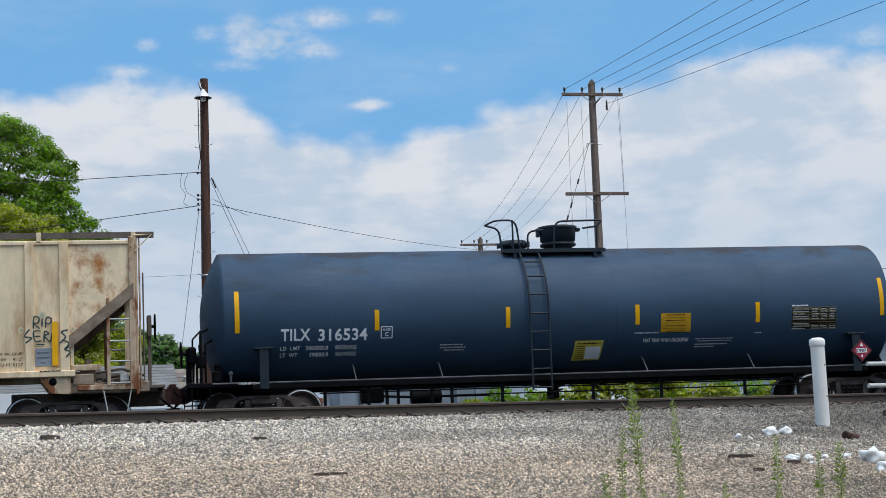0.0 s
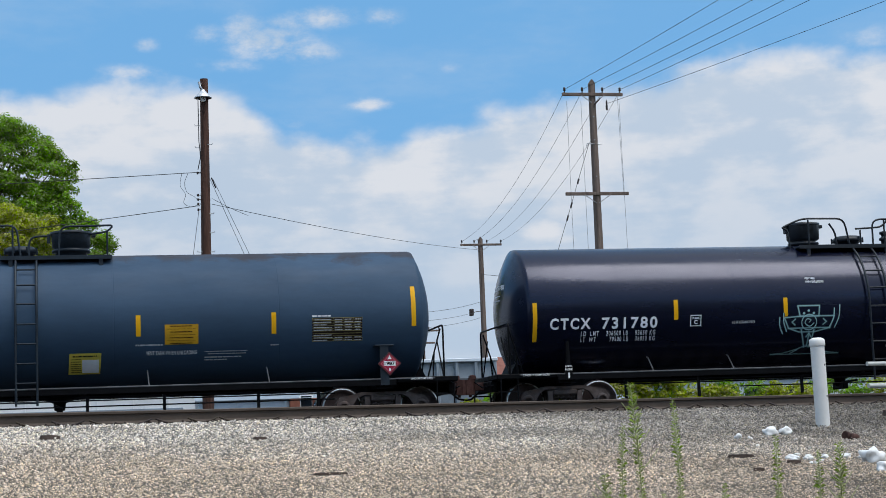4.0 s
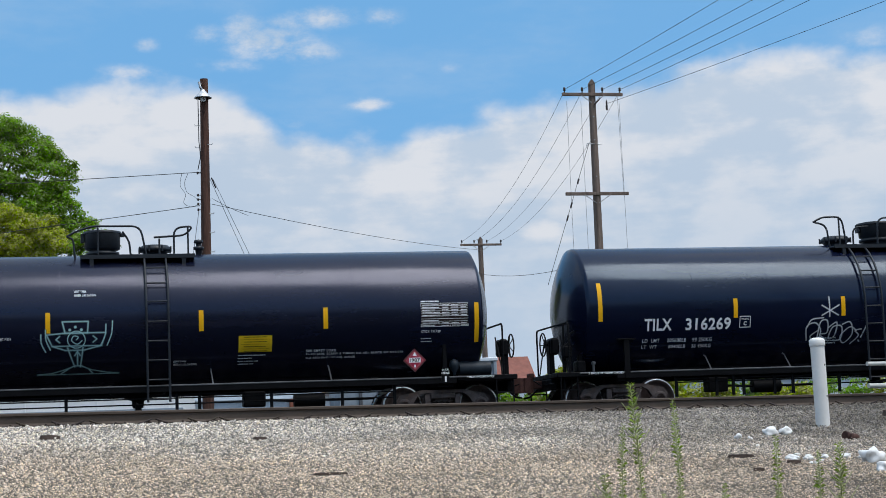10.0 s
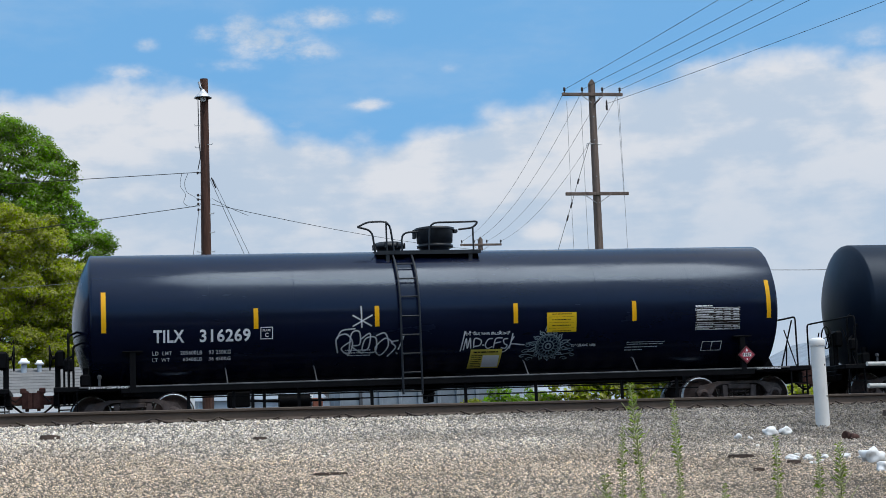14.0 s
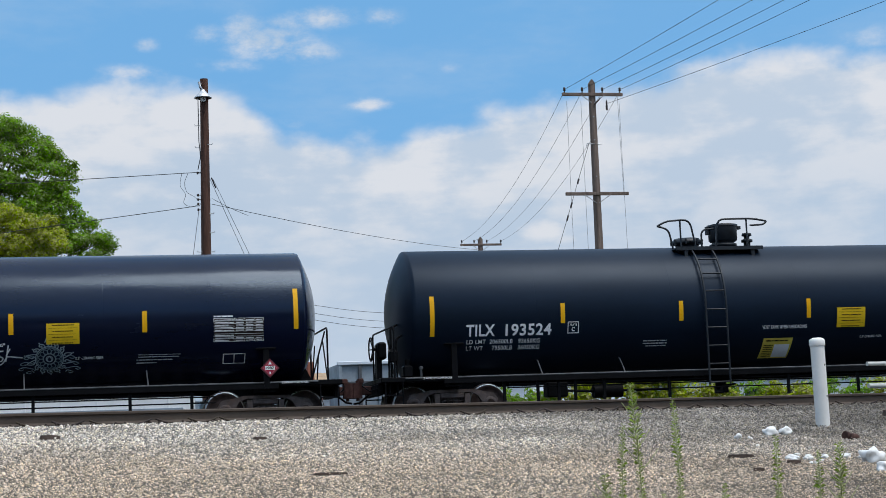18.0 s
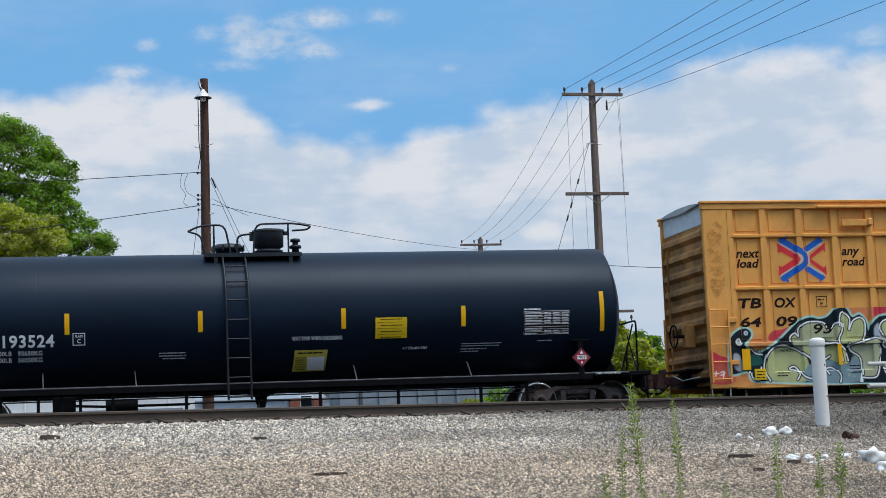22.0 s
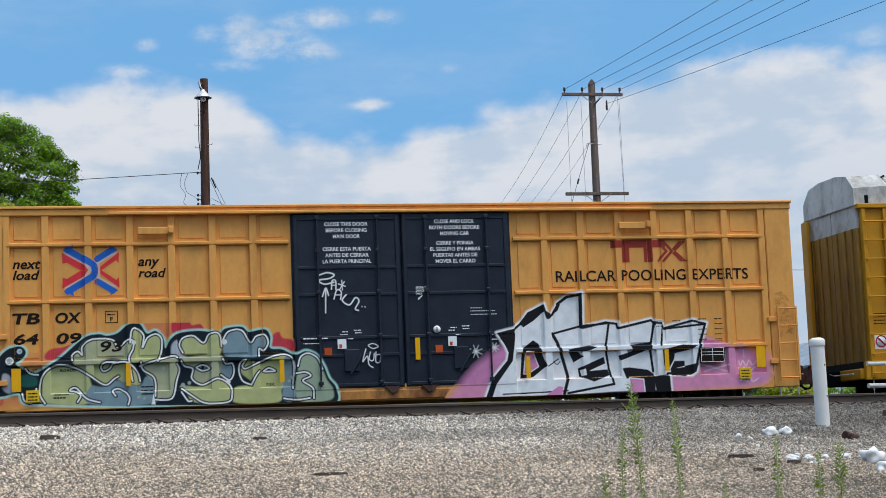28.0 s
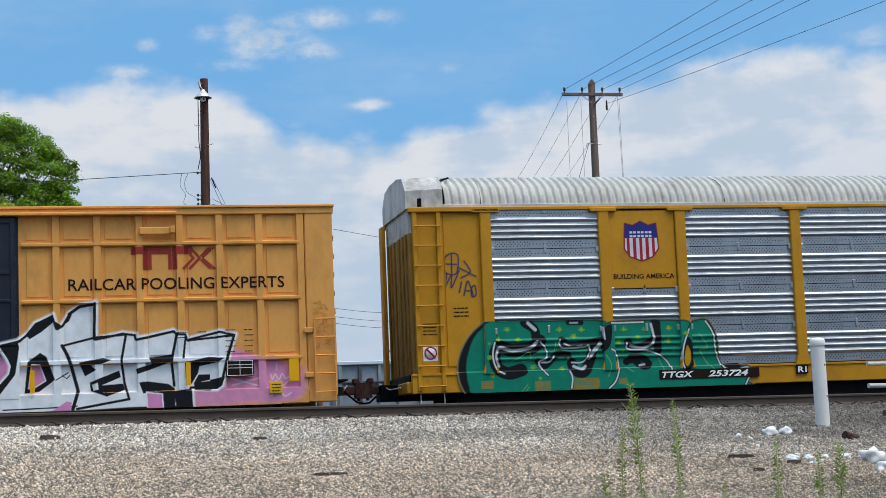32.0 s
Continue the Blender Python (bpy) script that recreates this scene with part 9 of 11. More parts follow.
    # sill stencils left bare, in the car's own yellow
    for x0, x1, z0, z1 in (
            (1.72, 2.0, 0.77, 0.95),
            (2.99, 3.36, 0.68, 0.91),
            (3.91, 4.51, 0.69, 0.95),
            (5.01, 5.21, 0.78, 0.92),
            (4.39, 4.54, 0.73, 0.91),
    ):
        for j in range(5):
            z = z0 + (z1 - z0) * (j + 0.2) / 5
            p.fill([(x0, z), (x1, z), (x1, z + (z1 - z0) * 0.13), (x0, z + (z1 - z0) * 0.13)], (0.42, 0.22, 0.02), round_=False, strength=0.85)
    def place(x, z):
        y = rack_y(z) + 0.006
        y = np.where(z < 1.16, 1.592, y)
        for q in (1.97, 4.82, 6.72, 9.63):
            y = np.where((np.abs(x - q) < 0.14) & (z > 1.1), 1.618, y)
        y = np.where((x < 1.84) & (z > 1.16), 1.538, y)
        return np.stack([x, -y, z], -1)
    p.put("graffiti", place, SPRAY, car, (0.36, 0.30, 0.16), "bulging green graffiti letters with black and silver edges")
    # blue scrawl on the end panel
    p = Paint(1.0, 1.9, 2.4, 4.1, 0.0125)
    for loop in (
            [(0.84, 3.92), (0.81, 3.52), (0.96, 3.59), (0.94, 3.81), (0.84, 3.81)],
            [(1.02, 3.84), (0.99, 3.48), (1.25, 3.44), (1.29, 3.87), (1.02, 3.84)],
            [(1.01, 3.66), (1.26, 3.65)],
            [(1.15, 3.87), (1.14, 3.44)],
            [(0.84, 3.48), (0.87, 3.21), (1.02, 3.44), (0.98, 3.15), (1.13, 3.4), (1.12, 3.11), (1.32, 3.51)],
            [(1.29, 3.58), (1.71, 3.36)],
            [(1.44, 3.72), (1.58, 3.47), (1.35, 3.33)],
            [(1.36, 3.23), (1.3, 3.0)],
            [(1.41, 2.93), (1.5, 3.25), (1.58, 3.1), (1.63, 2.89)],
            [(1.45, 3.03), (1.6, 3.03)],
            [(1.6, 3.1), (1.68, 3.14), (1.69, 2.93), (1.59, 2.91), (1.6, 3.1)],
    ):
        p.stroke(loop, 0.035, (0.035, 0.03, 0.11), soft=0.02)
    p.put("graffiti", lambda x, z: np.stack([x, np.full(x.shape, -1.536), z], -1), SPRAY, car, (0.55, 0.285, 0.012), "dark blue scrawl in spray paint")


auto_rack()
# ---- covered hopper ----


def hopper():
    car = thing("covered_hopper", "rusting cream covered hopper car with dark tags", "hopper car", pose(C_HOPPER, 0, 0))
    CARS.append((car, C_HOPPER))
    H, D = HOPPER, HOPPER_DARK
    x1 = 8.18                       # end of the side sheet
    # body with sloping ends: one sheet for each bay
    ribs = [x1 - 0.0, 6.68, 5.94, 4.9, 3.9, 2.9, 1.9, 0.9, 0.0]
    for s in (-1, 1):
        for sx in (-1, 1):
            part("side_sheet", Shell().prism([(sx * x1, 4.28), (sx * 6.68, 4.28), (sx * 6.68, 2.06), (sx * 6.80, 2.12), (sx * x1, 3.24)], s * 1.42, s * 1.46), HOPPER_RUST, car, "cream sheet streaked with orange rust")
            for a, b in zip(ribs[1:-1], ribs[2:]):
                part("side_sheet", Shell().box(sx * a, sx * b, s * 1.42, s * 1.46, 1.42, 4.28), H, car)
            for r in ribs[1:-1]:
                part("side_rib", Shell().prism([(sx * r - 0.11, s * 1.45), (sx * r - 0.09, s * 1.53), (sx * r + 0.09, s * 1.53), (sx * r + 0.11, s * 1.45)], 1.42, 4.28, "Z"), H, car)
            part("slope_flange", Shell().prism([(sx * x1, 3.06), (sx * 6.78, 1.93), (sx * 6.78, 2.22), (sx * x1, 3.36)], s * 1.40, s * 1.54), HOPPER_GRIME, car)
            part("corner_post", Shell().box(sx * (x1 - 0.10), sx * (x1 + 0.04), s * 1.36, s * 1.52, 1.0, 4.4, 0.015), HOPPER_POST, car, "corner post eaten by brown rust")
            lad = part("ladder", Shell().box(sx * (x1 + 0.04), sx * (x1 + 0.10), s * 1.40, s * 1.46, 0.9, 4.4, 0.01).box(sx * 7.585, sx * 7.66, s * 1.46, s * 1.52, 1.10, 3.03, 0.01), HOPPER_POST, car)
            for z in (1.16, 1.635, 2.08, 2.56):
                part("rung", Shell().rod((sx * 7.62, s * 1.50, z), (sx * 8.2, s * 1.50, z), 0.018, 6), PIPE, lad)
            part("ladder_foot", Shell().box(sx * 6.94, sx * 8.12, s * 1.38, s * 1.48, 1.01, 1.13, 0.015), HOPPER_POST, car)
            part("side_beam", Shell().box(sx * 6.80, sx * 7.46, s * 1.36, s * 1.46, 1.44, 1.58, 0.02), HOPPER_POST, car)
            part("slope_post", Shell().box(sx * 6.80, sx * 6.88, s * 1.37, s * 1.45, 1.50, 2.16, 0.012), H, car)
            part("end_box", Shell().box(sx * 6.84, sx * 7.30, s * 1.16, s * 1.44, 1.13, 1.38, 0.02), HOPPER_GRIME, car)
            part("valve_box", Shell().box(sx * 7.86, sx * 8.06, s * 1.18, s * 1.40, 1.195, 1.36, 0.015), PIPE, car)
            for k in range(4):
                part("pipe_union", Shell().lathe([(0.02, -0.06), (0.045, -0.05), (0.03, 0.0), (0.05, 0.03), (0.02, 0.06)], (sx * (7.42 + 0.09 * k), s * (1.38 - 0.05 * (k % 2)), 1.17 + 0.07 * (k % 3)), "Z", 8), D, car)
            part("step", Shell().tube([(sx * 7.5, s * 1.48, 1.0), (sx * 7.6, s * 1.48, 0.45), (sx * 8.0, s * 1.48, 0.45), (sx * 8.1, s * 1.48, 1.0)], 0.016, 6), PIPE, car)
        part("side_sill", Shell().box(-6.9, 6.9, s * 1.42, s * 1.55, 1.32, 1.46, 0.015), H, car)
        part("top_chord", Shell().box(-8.25, 8.25, s * 1.36, s * 1.50, 4.22, 4.32, 0.02), H, car)
        for sx in (-1, 1):
            part("bolster_web", Shell().prism([(sx * 6.05, 1.40), (sx * 6.80, 1.40), (sx * 6.80, 0.94), (sx * 6.38, 0.97)], s * 1.44, s * 1.50), HOPPER_POST, car)
            part("jack_hole", Shell().lathe([(0.001, s * 1.503), (0.085, s * 1.503), (0.085, s * 1.50)], (sx * 6.42, 0, 1.215), "Y", 16), FRAME_BLACK, car)
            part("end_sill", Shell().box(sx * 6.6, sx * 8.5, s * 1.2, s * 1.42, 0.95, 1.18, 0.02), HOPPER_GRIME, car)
    part("walkway", Shell().box(-8.65, 8.65, -1.45, -0.85, 4.44, 4.48).box(-8.65, 8.65, -1.47, -1.42, 4.37, 4.50), HOPPER_DARK, car, "grimy running board along the roof")
    for k in range(9):
        x = -8.2 + 2.05 * k
        part("walkway_bracket", Shell().box(x - 0.05, x + 0.05, -1.5, -1.40, 4.26, 4.50, 0.01), H, car)
    part("roof", Shell().prism([(-1.45, 4.30), (-0.8, 4.40), (0, 4.44), (0.8, 4.40), (1.45, 4.30)], -8.25, 8.25, "X"), H, car)
    for sx in (-1, 1):
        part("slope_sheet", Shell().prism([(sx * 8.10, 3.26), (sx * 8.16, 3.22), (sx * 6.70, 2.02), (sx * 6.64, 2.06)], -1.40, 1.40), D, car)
        part("end_sheet", Shell().box(sx * 8.10, sx * 8.18, -1.4, 1.4, 3.05, 4.4), H, car)
        part("platform", Shell().box(sx * 8.2, sx * 8.85, -1.3, 1.3, 1.04, 1.10), D, car)
        part("end_post", Shell().box(sx * 8.04, sx * 8.14, -0.5, -0.4, 1.05, 3.1).box(sx * 8.04, sx * 8.14, 0.4, 0.5, 1.05, 3.1), H, car)
        part("shear_plate", Shell().box(sx * 6.4, sx * 8.7, -1.2, 1.2, 0.98, 1.04), D, car)
        part("center_sill", Shell().box(sx * 5.5, sx * 8.9, -0.3, 0.3, 0.68, 1.02, 0.02), D, car)
        part("handrail", Shell().tube([(sx * 8.2, -1.5, 4.42), (sx * 8.6, -1.5, 4.44), (sx * 8.2, -1.5, 4.05)], 0.016, 6), H, car)
        part("brake_rig", Shell().rod((sx * 7.2, -0.8, 1.25), (sx * 7.9, -0.8, 1.25), 0.16, 14).rod((sx * 6.9, -1.1, 1.2), (sx * 8.1, -1.1, 1.12), 0.025, 6), D, car)
        # bays in dark brown: the shade under the cream body is put into their colour
        for h in (-3.2, 0.0, 3.2):
            if sx > 0:
                part("hopper_bay", Shell().prism([(h - 1.5, 1.40), (h + 1.5, 1.40), (h + 0.35, 0.45), (h - 0.35, 0.45)], -1.2, 1.2), TRUCK, car)
    # piping, cylinder and braces under the slope sheet
    for y, z, r in ((-1.25, 1.42, 0.03), (-1.05, 1.30, 0.045), (-1.30, 1.22, 0.025)):
        part("brake_pipe", Shell().tube([(6.75, y, z), (7.3, y, z - 0.03), (7.9, y, z + 0.05), (8.4, y, z - 0.1)], r, 7), D, car)
    part("control_valve", Shell().box(7.0, 7.35, -1.32, -1.0, 1.18, 1.55, 0.04).rod((7.18, -1.15, 1.5), (7.18, -1.15, 1.7), 0.07, 10), HOPPER_GRIME, car)
    part("grab_post", Shell().rod((8.32, -1.42, 1.05), (8.32, -1.42, 4.4), 0.02, 7), HOPPER_POST, car)
    part("grab_post", Shell().rod((8.40, -1.30, 1.05), (8.40, -1.30, 3.6), 0.018, 7), D, car)
    st = part("brake_stand", Shell().box(8.50, 8.6, -0.75, -0.45, 2.2, 2.7, 0.03).box(8.51, 8.59, -0.65, -0.55, 1.08, 2.3, 0.01), D, car)
    ring = [(8.68, -0.6 + 0.27 * math.cos(a), 2.45 + 0.27 * math.sin(a)) for a in np.linspace(0, 2 * math.pi, 25)]
    part("brake_wheel", Shell().tube(ring, 0.018, 6, caps=False).rod((8.68, -0.87, 2.45), (8.68, -0.33, 2.45), 0.013, 5).rod((8.68, -0.6, 2.18), (8.68, -0.6, 2.72), 0.013, 5).rod((8.55, -0.6, 2.45), (8.7, -0.6, 2.45), 0.04, 8), FRAME_BLACK, st)
    running_gear(car, (-6.75, 6.75), 9.24)
    part("reflector", Shell().box(6.415, 6.535, -1.546, -1.47, 1.57, 2.52), YELLOW, car, "yellow reflective strip")
    gp = part("data_panel", Shell().box(6.05, 6.41, -1.468, -1.458, 1.57, 1.96), GREY_STEEL, car, "faded grey data panel")
    P = flat_at(1.464)
    bars([(6.09, 6.36, 1.85, 1.88), (6.09, 6.36, 1.74, 1.77), (6.15, 6.28, 1.63, 1.66)], flat_at(1.470), GREY_DARK, gp)
    for body, z in (("EX W 10'-8\"", 1.82), ("IEW    9'-2\"", 1.70), ("CU FT 5127", 1.58)):
        lettering(body, 5.24, 5.79, z, z + 0.065, P, BLACK_INK, car, 0.0)
    bars([(6.15, 6.6, 1.44, 1.47)], flat_at(1.552), BLACK_INK, car)
    p = Paint(5.7, 7.1, 1.45, 2.85, 0.013)
    k, g = (0.03, 0.06, 0.06), (0.10, 0.26, 0.22)
    p.spot(6.32, 2.68, 0.03, g, soft=0.14)
    p.spot(5.88, 2.36, 0.02, g, soft=0.10)
    p.spot(6.98, 2.36, 0.02, g, soft=0.09)
    # tags in dark spray paint
    for pts in ([(6.14, 2.40), (6.16, 2.64), (6.26, 2.62), (6.24, 2.52), (6.15, 2.50), (6.26, 2.40)], [(6.33, 2.60), (6.32, 2.44)], [(6.40, 2.42), (6.42, 2.62), (6.52, 2.60), (6.50, 2.50), (6.41, 2.50)],
                [(6.05, 2.36), (5.95, 2.22), (6.1, 2.18), (5.98, 2.08)], [(6.28, 2.34), (6.15, 2.32), (6.17, 2.12), (6.3, 2.12)], [(6.15, 2.22), (6.27, 2.22)], [(6.36, 2.1), (6.38, 2.32), (6.46, 2.28), (6.38, 2.22), (6.48, 2.1)], [(6.5, 2.1), (6.56, 2.32), (6.62, 2.1)],
                [(6.2, 2.04), (6.36, 2.04)], [(6.86, 2.34), (6.74, 2.30), (6.82, 2.18), (6.70, 2.06)], [(6.76, 2.12), (6.9, 2.05), (6.8, 1.92), (6.9, 1.98)], [(6.82, 1.9), (6.92, 1.86), (6.84, 1.76)]):
        p.stroke(pts, 0.036, k)
    p.put("graffiti", lambda x, z: np.stack([x - 0.12, np.where(np.abs(x - 6.06) < 0.12, -1.536, np.where(np.abs(x - 6.80) < 0.12, -1.536, -1.472)), z], -1), SPRAY, car, (0.88, 0.70, 0.46), "thin dark tags in spray paint")


hopper()
# ---- poles, wires and what stands behind the train ----


def sagging(a, b, sag, n=16):
    a, b = Vector(a), Vector(b)
    return [a.lerp(b, i / n) - Vector((0, 0, sag * 4 * (i / n) * (1 - i / n))) for i in range(n + 1)]


def wire(a, b, sag=0.5, r=0.012, mat=None, label="", n=16):
    ob = part("wire", Shell().tube(sagging(a, b, sag, n), r, 5), mat or WIRE)
    return tagged(ob, label or "thin dark overhead wire strung between wooden poles", "wire", "overhead wires")


def pole_body(parent, x, y, z0, z1, r0, r1, mat, lean=0.0, peak=False):
    pts = [(x + lean * i / 10, y, z0 + (z1 - z0) * i / 10) for i in range(11)]
    sh = Shell().tube(pts, r0, 16, r1)
    if peak:
        sh.prism([(x + lean - r1, z1 - 0.02), (x + lean + r1, z1 - 0.02), (x + lean, z1 + 0.18)], y - r1 * 0.8, y + r1 * 0.8)
    return part("pole_shaft", sh, mat, parent)


def insulator(parent, x, y, z):
    pin = part("insulator", Shell().lathe([(0.02, z - 0.02), (0.02, z + 0.06), (0.05, z + 0.07), (0.055, z + 0.11), (0.035, z + 0.13), (0.05, z + 0.16), (0.03, z + 0.2), (0.001, z + 0.21)], (x, y, 0), "Z", 10), PORCELAIN, parent)
    return pin


def brown_pole():
    t = thing("utility_pole", "dark brown wooden pole with a dish-shaped yard lamp", "utility pole")
    x, y = 4.17, 14.0
    pole_body(t, x, y, -0.4, 11.42, 0.19, 0.125, POLE_DARK, 0.11)
    top = x + 0.1
    lamp = part("lamp_shade", Shell().lathe([(0.07, 11.02), (0.08, 10.98), (0.12, 10.94), (0.2, 10.86), (0.27, 10.78), (0.275, 10.75), (0.26, 10.76), (0.18, 10.84)], (top - 0.05, y - 0.24, 0), "Z", 24), LAMP, t, "shiny spun-metal lamp shade")
    part("lamp_neck", Shell().tube([(top - 0.1, y - 0.1, 11.22), (top - 0.16, y - 0.22, 11.26), (top - 0.12, y - 0.25, 11.08), (top - 0.05, y - 0.24, 11.0)], 0.04, 8), STEEL, lamp)
    part("bulb", Shell().lathe([(0.03, 10.86), (0.09, 10.8), (0.1, 10.72), (0.06, 10.65), (0.001, 10.63)], (top - 0.05, y - 0.24, 0), "Z", 12), WHITE, lamp)
    part("conduit", Shell().tube([(top - 0.2, y - 0.12, 10.8), (top - 0.2, y - 0.12, 9.4), (top - 0.16, y - 0.12, 8.9), (top - 0.25, y - 0.12, 8.5)], 0.014, 6), WIRE, t)
    peg = Shell().tube([(0.1, 0, 0), (0.26, 0, 0), (0.27, 0, 0.04)], 0.012, 5).mesh("climbing_peg", STEEL)
    for k, (z, s) in enumerate(((9.9, -1), (9.2, -1), (9.3, 1), (7.1, 1), (6.5, 1), (5.9, -1), (5.9, 1), (5.2, -1), (5.2, 1), (4.5, -1), (4.5, 1), (3.9, -1), (3.7, 1), (3.2, -1))):
        o = new("climbing_peg", peg)
        o.parent, o.matrix_basis = t, pose(x + 0.05, y - 0.1, z, 0, 0, 0 if s > 0 else 180)
    for z in (8.40, 7.70, 7.56, 7.42, 7.24, 4.74, 4.42, 4.15):
        s = -1 if z > 7.2 else 1
        part("spool", Shell().lathe([(0.02, z - 0.04), (0.035, z - 0.025), (0.02, z), (0.035, z + 0.025), (0.02, z + 0.04)], (x + 0.06 + s * 0.22, y - 0.05, 0), "Z", 8).rod((x + 0.06, y - 0.05, z), (x + 0.06 + s * 0.25, y - 0.05, z), 0.012, 5), PORCELAIN, t)
    part("band", Shell().lathe([(0.165, 5.12), (0.172, 5.12), (0.172, 5.20), (0.165, 5.20)], (x + 0.05, y, 0), "Z", 16), STEEL, t)
    part("meter_box", Shell().box(x + 0.1, x + 0.24, y - 0.22, y - 0.12, 2.35, 2.62, 0.02), PIPE, t)
    part("cable_loop", Shell().tube(curve3([(4.42, 13.9, 4.75), (4.6, 13.9, 4.3), (4.75, 13.9, 3.7), (4.62, 13.9, 3.55), (4.5, 13.9, 3.8), (4.7, 13.9, 4.3), (4.66, 13.9, 4.5)]), 0.012, 5), WIRE, t)
    part("cable_loop", Shell().tube(curve3([(3.52, 13.9, 8.40), (3.46, 13.9, 8.0), (3.62, 13.9, 7.72), (3.56, 13.9, 7.45), (3.80, 13.9, 7.32), (4.0, 13.9, 7.40)]), 0.007, 5), WIRE, t)
    part("cable_loop", Shell().tube(curve3([(3.72, 13.9, 8.41), (3.60, 13.9, 8.1), (3.66, 13.9, 7.8), (3.88, 13.9, 7.65), (3.98, 13.9, 7.55)]), 0.007, 5), WIRE, t)
    # guys and service wires
    wire((4.11, 13.9, 8.42), (-14.0, 13.9, 7.45), 0.02, 0.011)
    wire((4.05, 13.9, 7.36), (-12.0, 13.9, 5.4), 0.06, 0.011)
    wire((4.45, 14.0, 7.42), (23.2, 56.6, 11.0), 0.20, 0.010)
    wire((4.45, 14.0, 7.6), (5.9, 17.3, 7.52), 0.03, 0.007)
    for dx in (-0.04, 0.05):
        wire((4.44 + dx, 13.95, 8.2), (7.10 + dx * 3, 14.0, 2.12), 0.0, 0.009, WIRE_PALE, "slanting steel guy wire from the brown pole")
    part("guy_guard", Shell().rod((4.44, 13.95, 8.25), (4.57, 13.95, 7.93), 0.022, 7), WIRE, t)
    wire((4.03, 13.95, 7.25), (3.41, 13.9, 3.0), -0.02, 0.010, WIRE_PALE, "loose cable hanging beside the brown pole")
    for z, z3 in ((4.95, 8.0), (4.70, 7.5), (4.50, 7.1)):
        wire((4.52, 14.0, z), (23.1, 56.6, z3), 0.8, 0.009)
    wire((2.2, 14.0, 5.15), (3.95, 14.0, 5.2), 0.0, 0.006, WIRE_PALE)
    wire((2.2, 14.0, 5.15), (-10.0, 14.0, 4.6), 0.1, 0.006, WIRE_PALE)


def curve3(pts, n=5):
    out = []
    p = [Vector(q) for q in pts]
    for i in range(len(p) - 1):
        p0, p3 = p[max(i - 1, 0)], p[min(i + 2, len(p) - 1)]
        for k in range(n):
            t = k / n
            out.append(0.5 * (2 * p[i] + (p[i + 1] - p0) * t + (2 * p0 - 5 * p[i] + 4 * p[i + 1] - p3) * t * t + (3 * p[i] - p0 - 3 * p[i + 1] + p3) * t ** 3))
    return out + [p[-1]]


def cross_arm(t, x, y, z, half, pins, mat, brace=0.5):
    arm = part("cross_arm", Shell().box(x - half, x + half, y - 0.2, y - 0.1, z - 0.06, z + 0.06, 0.01), mat, t)
    for s in (-1, 1):
        part("brace", Shell().tube([(x + s * brace, y - 0.21, z - 0.05), (x + s * 0.05, y - 0.18, z - brace * 0.72)], 0.015, 5), STEEL, t)
    for dx in pins:
        insulator(arm, x + dx, y - 0.15, z + 0.07)
    return arm


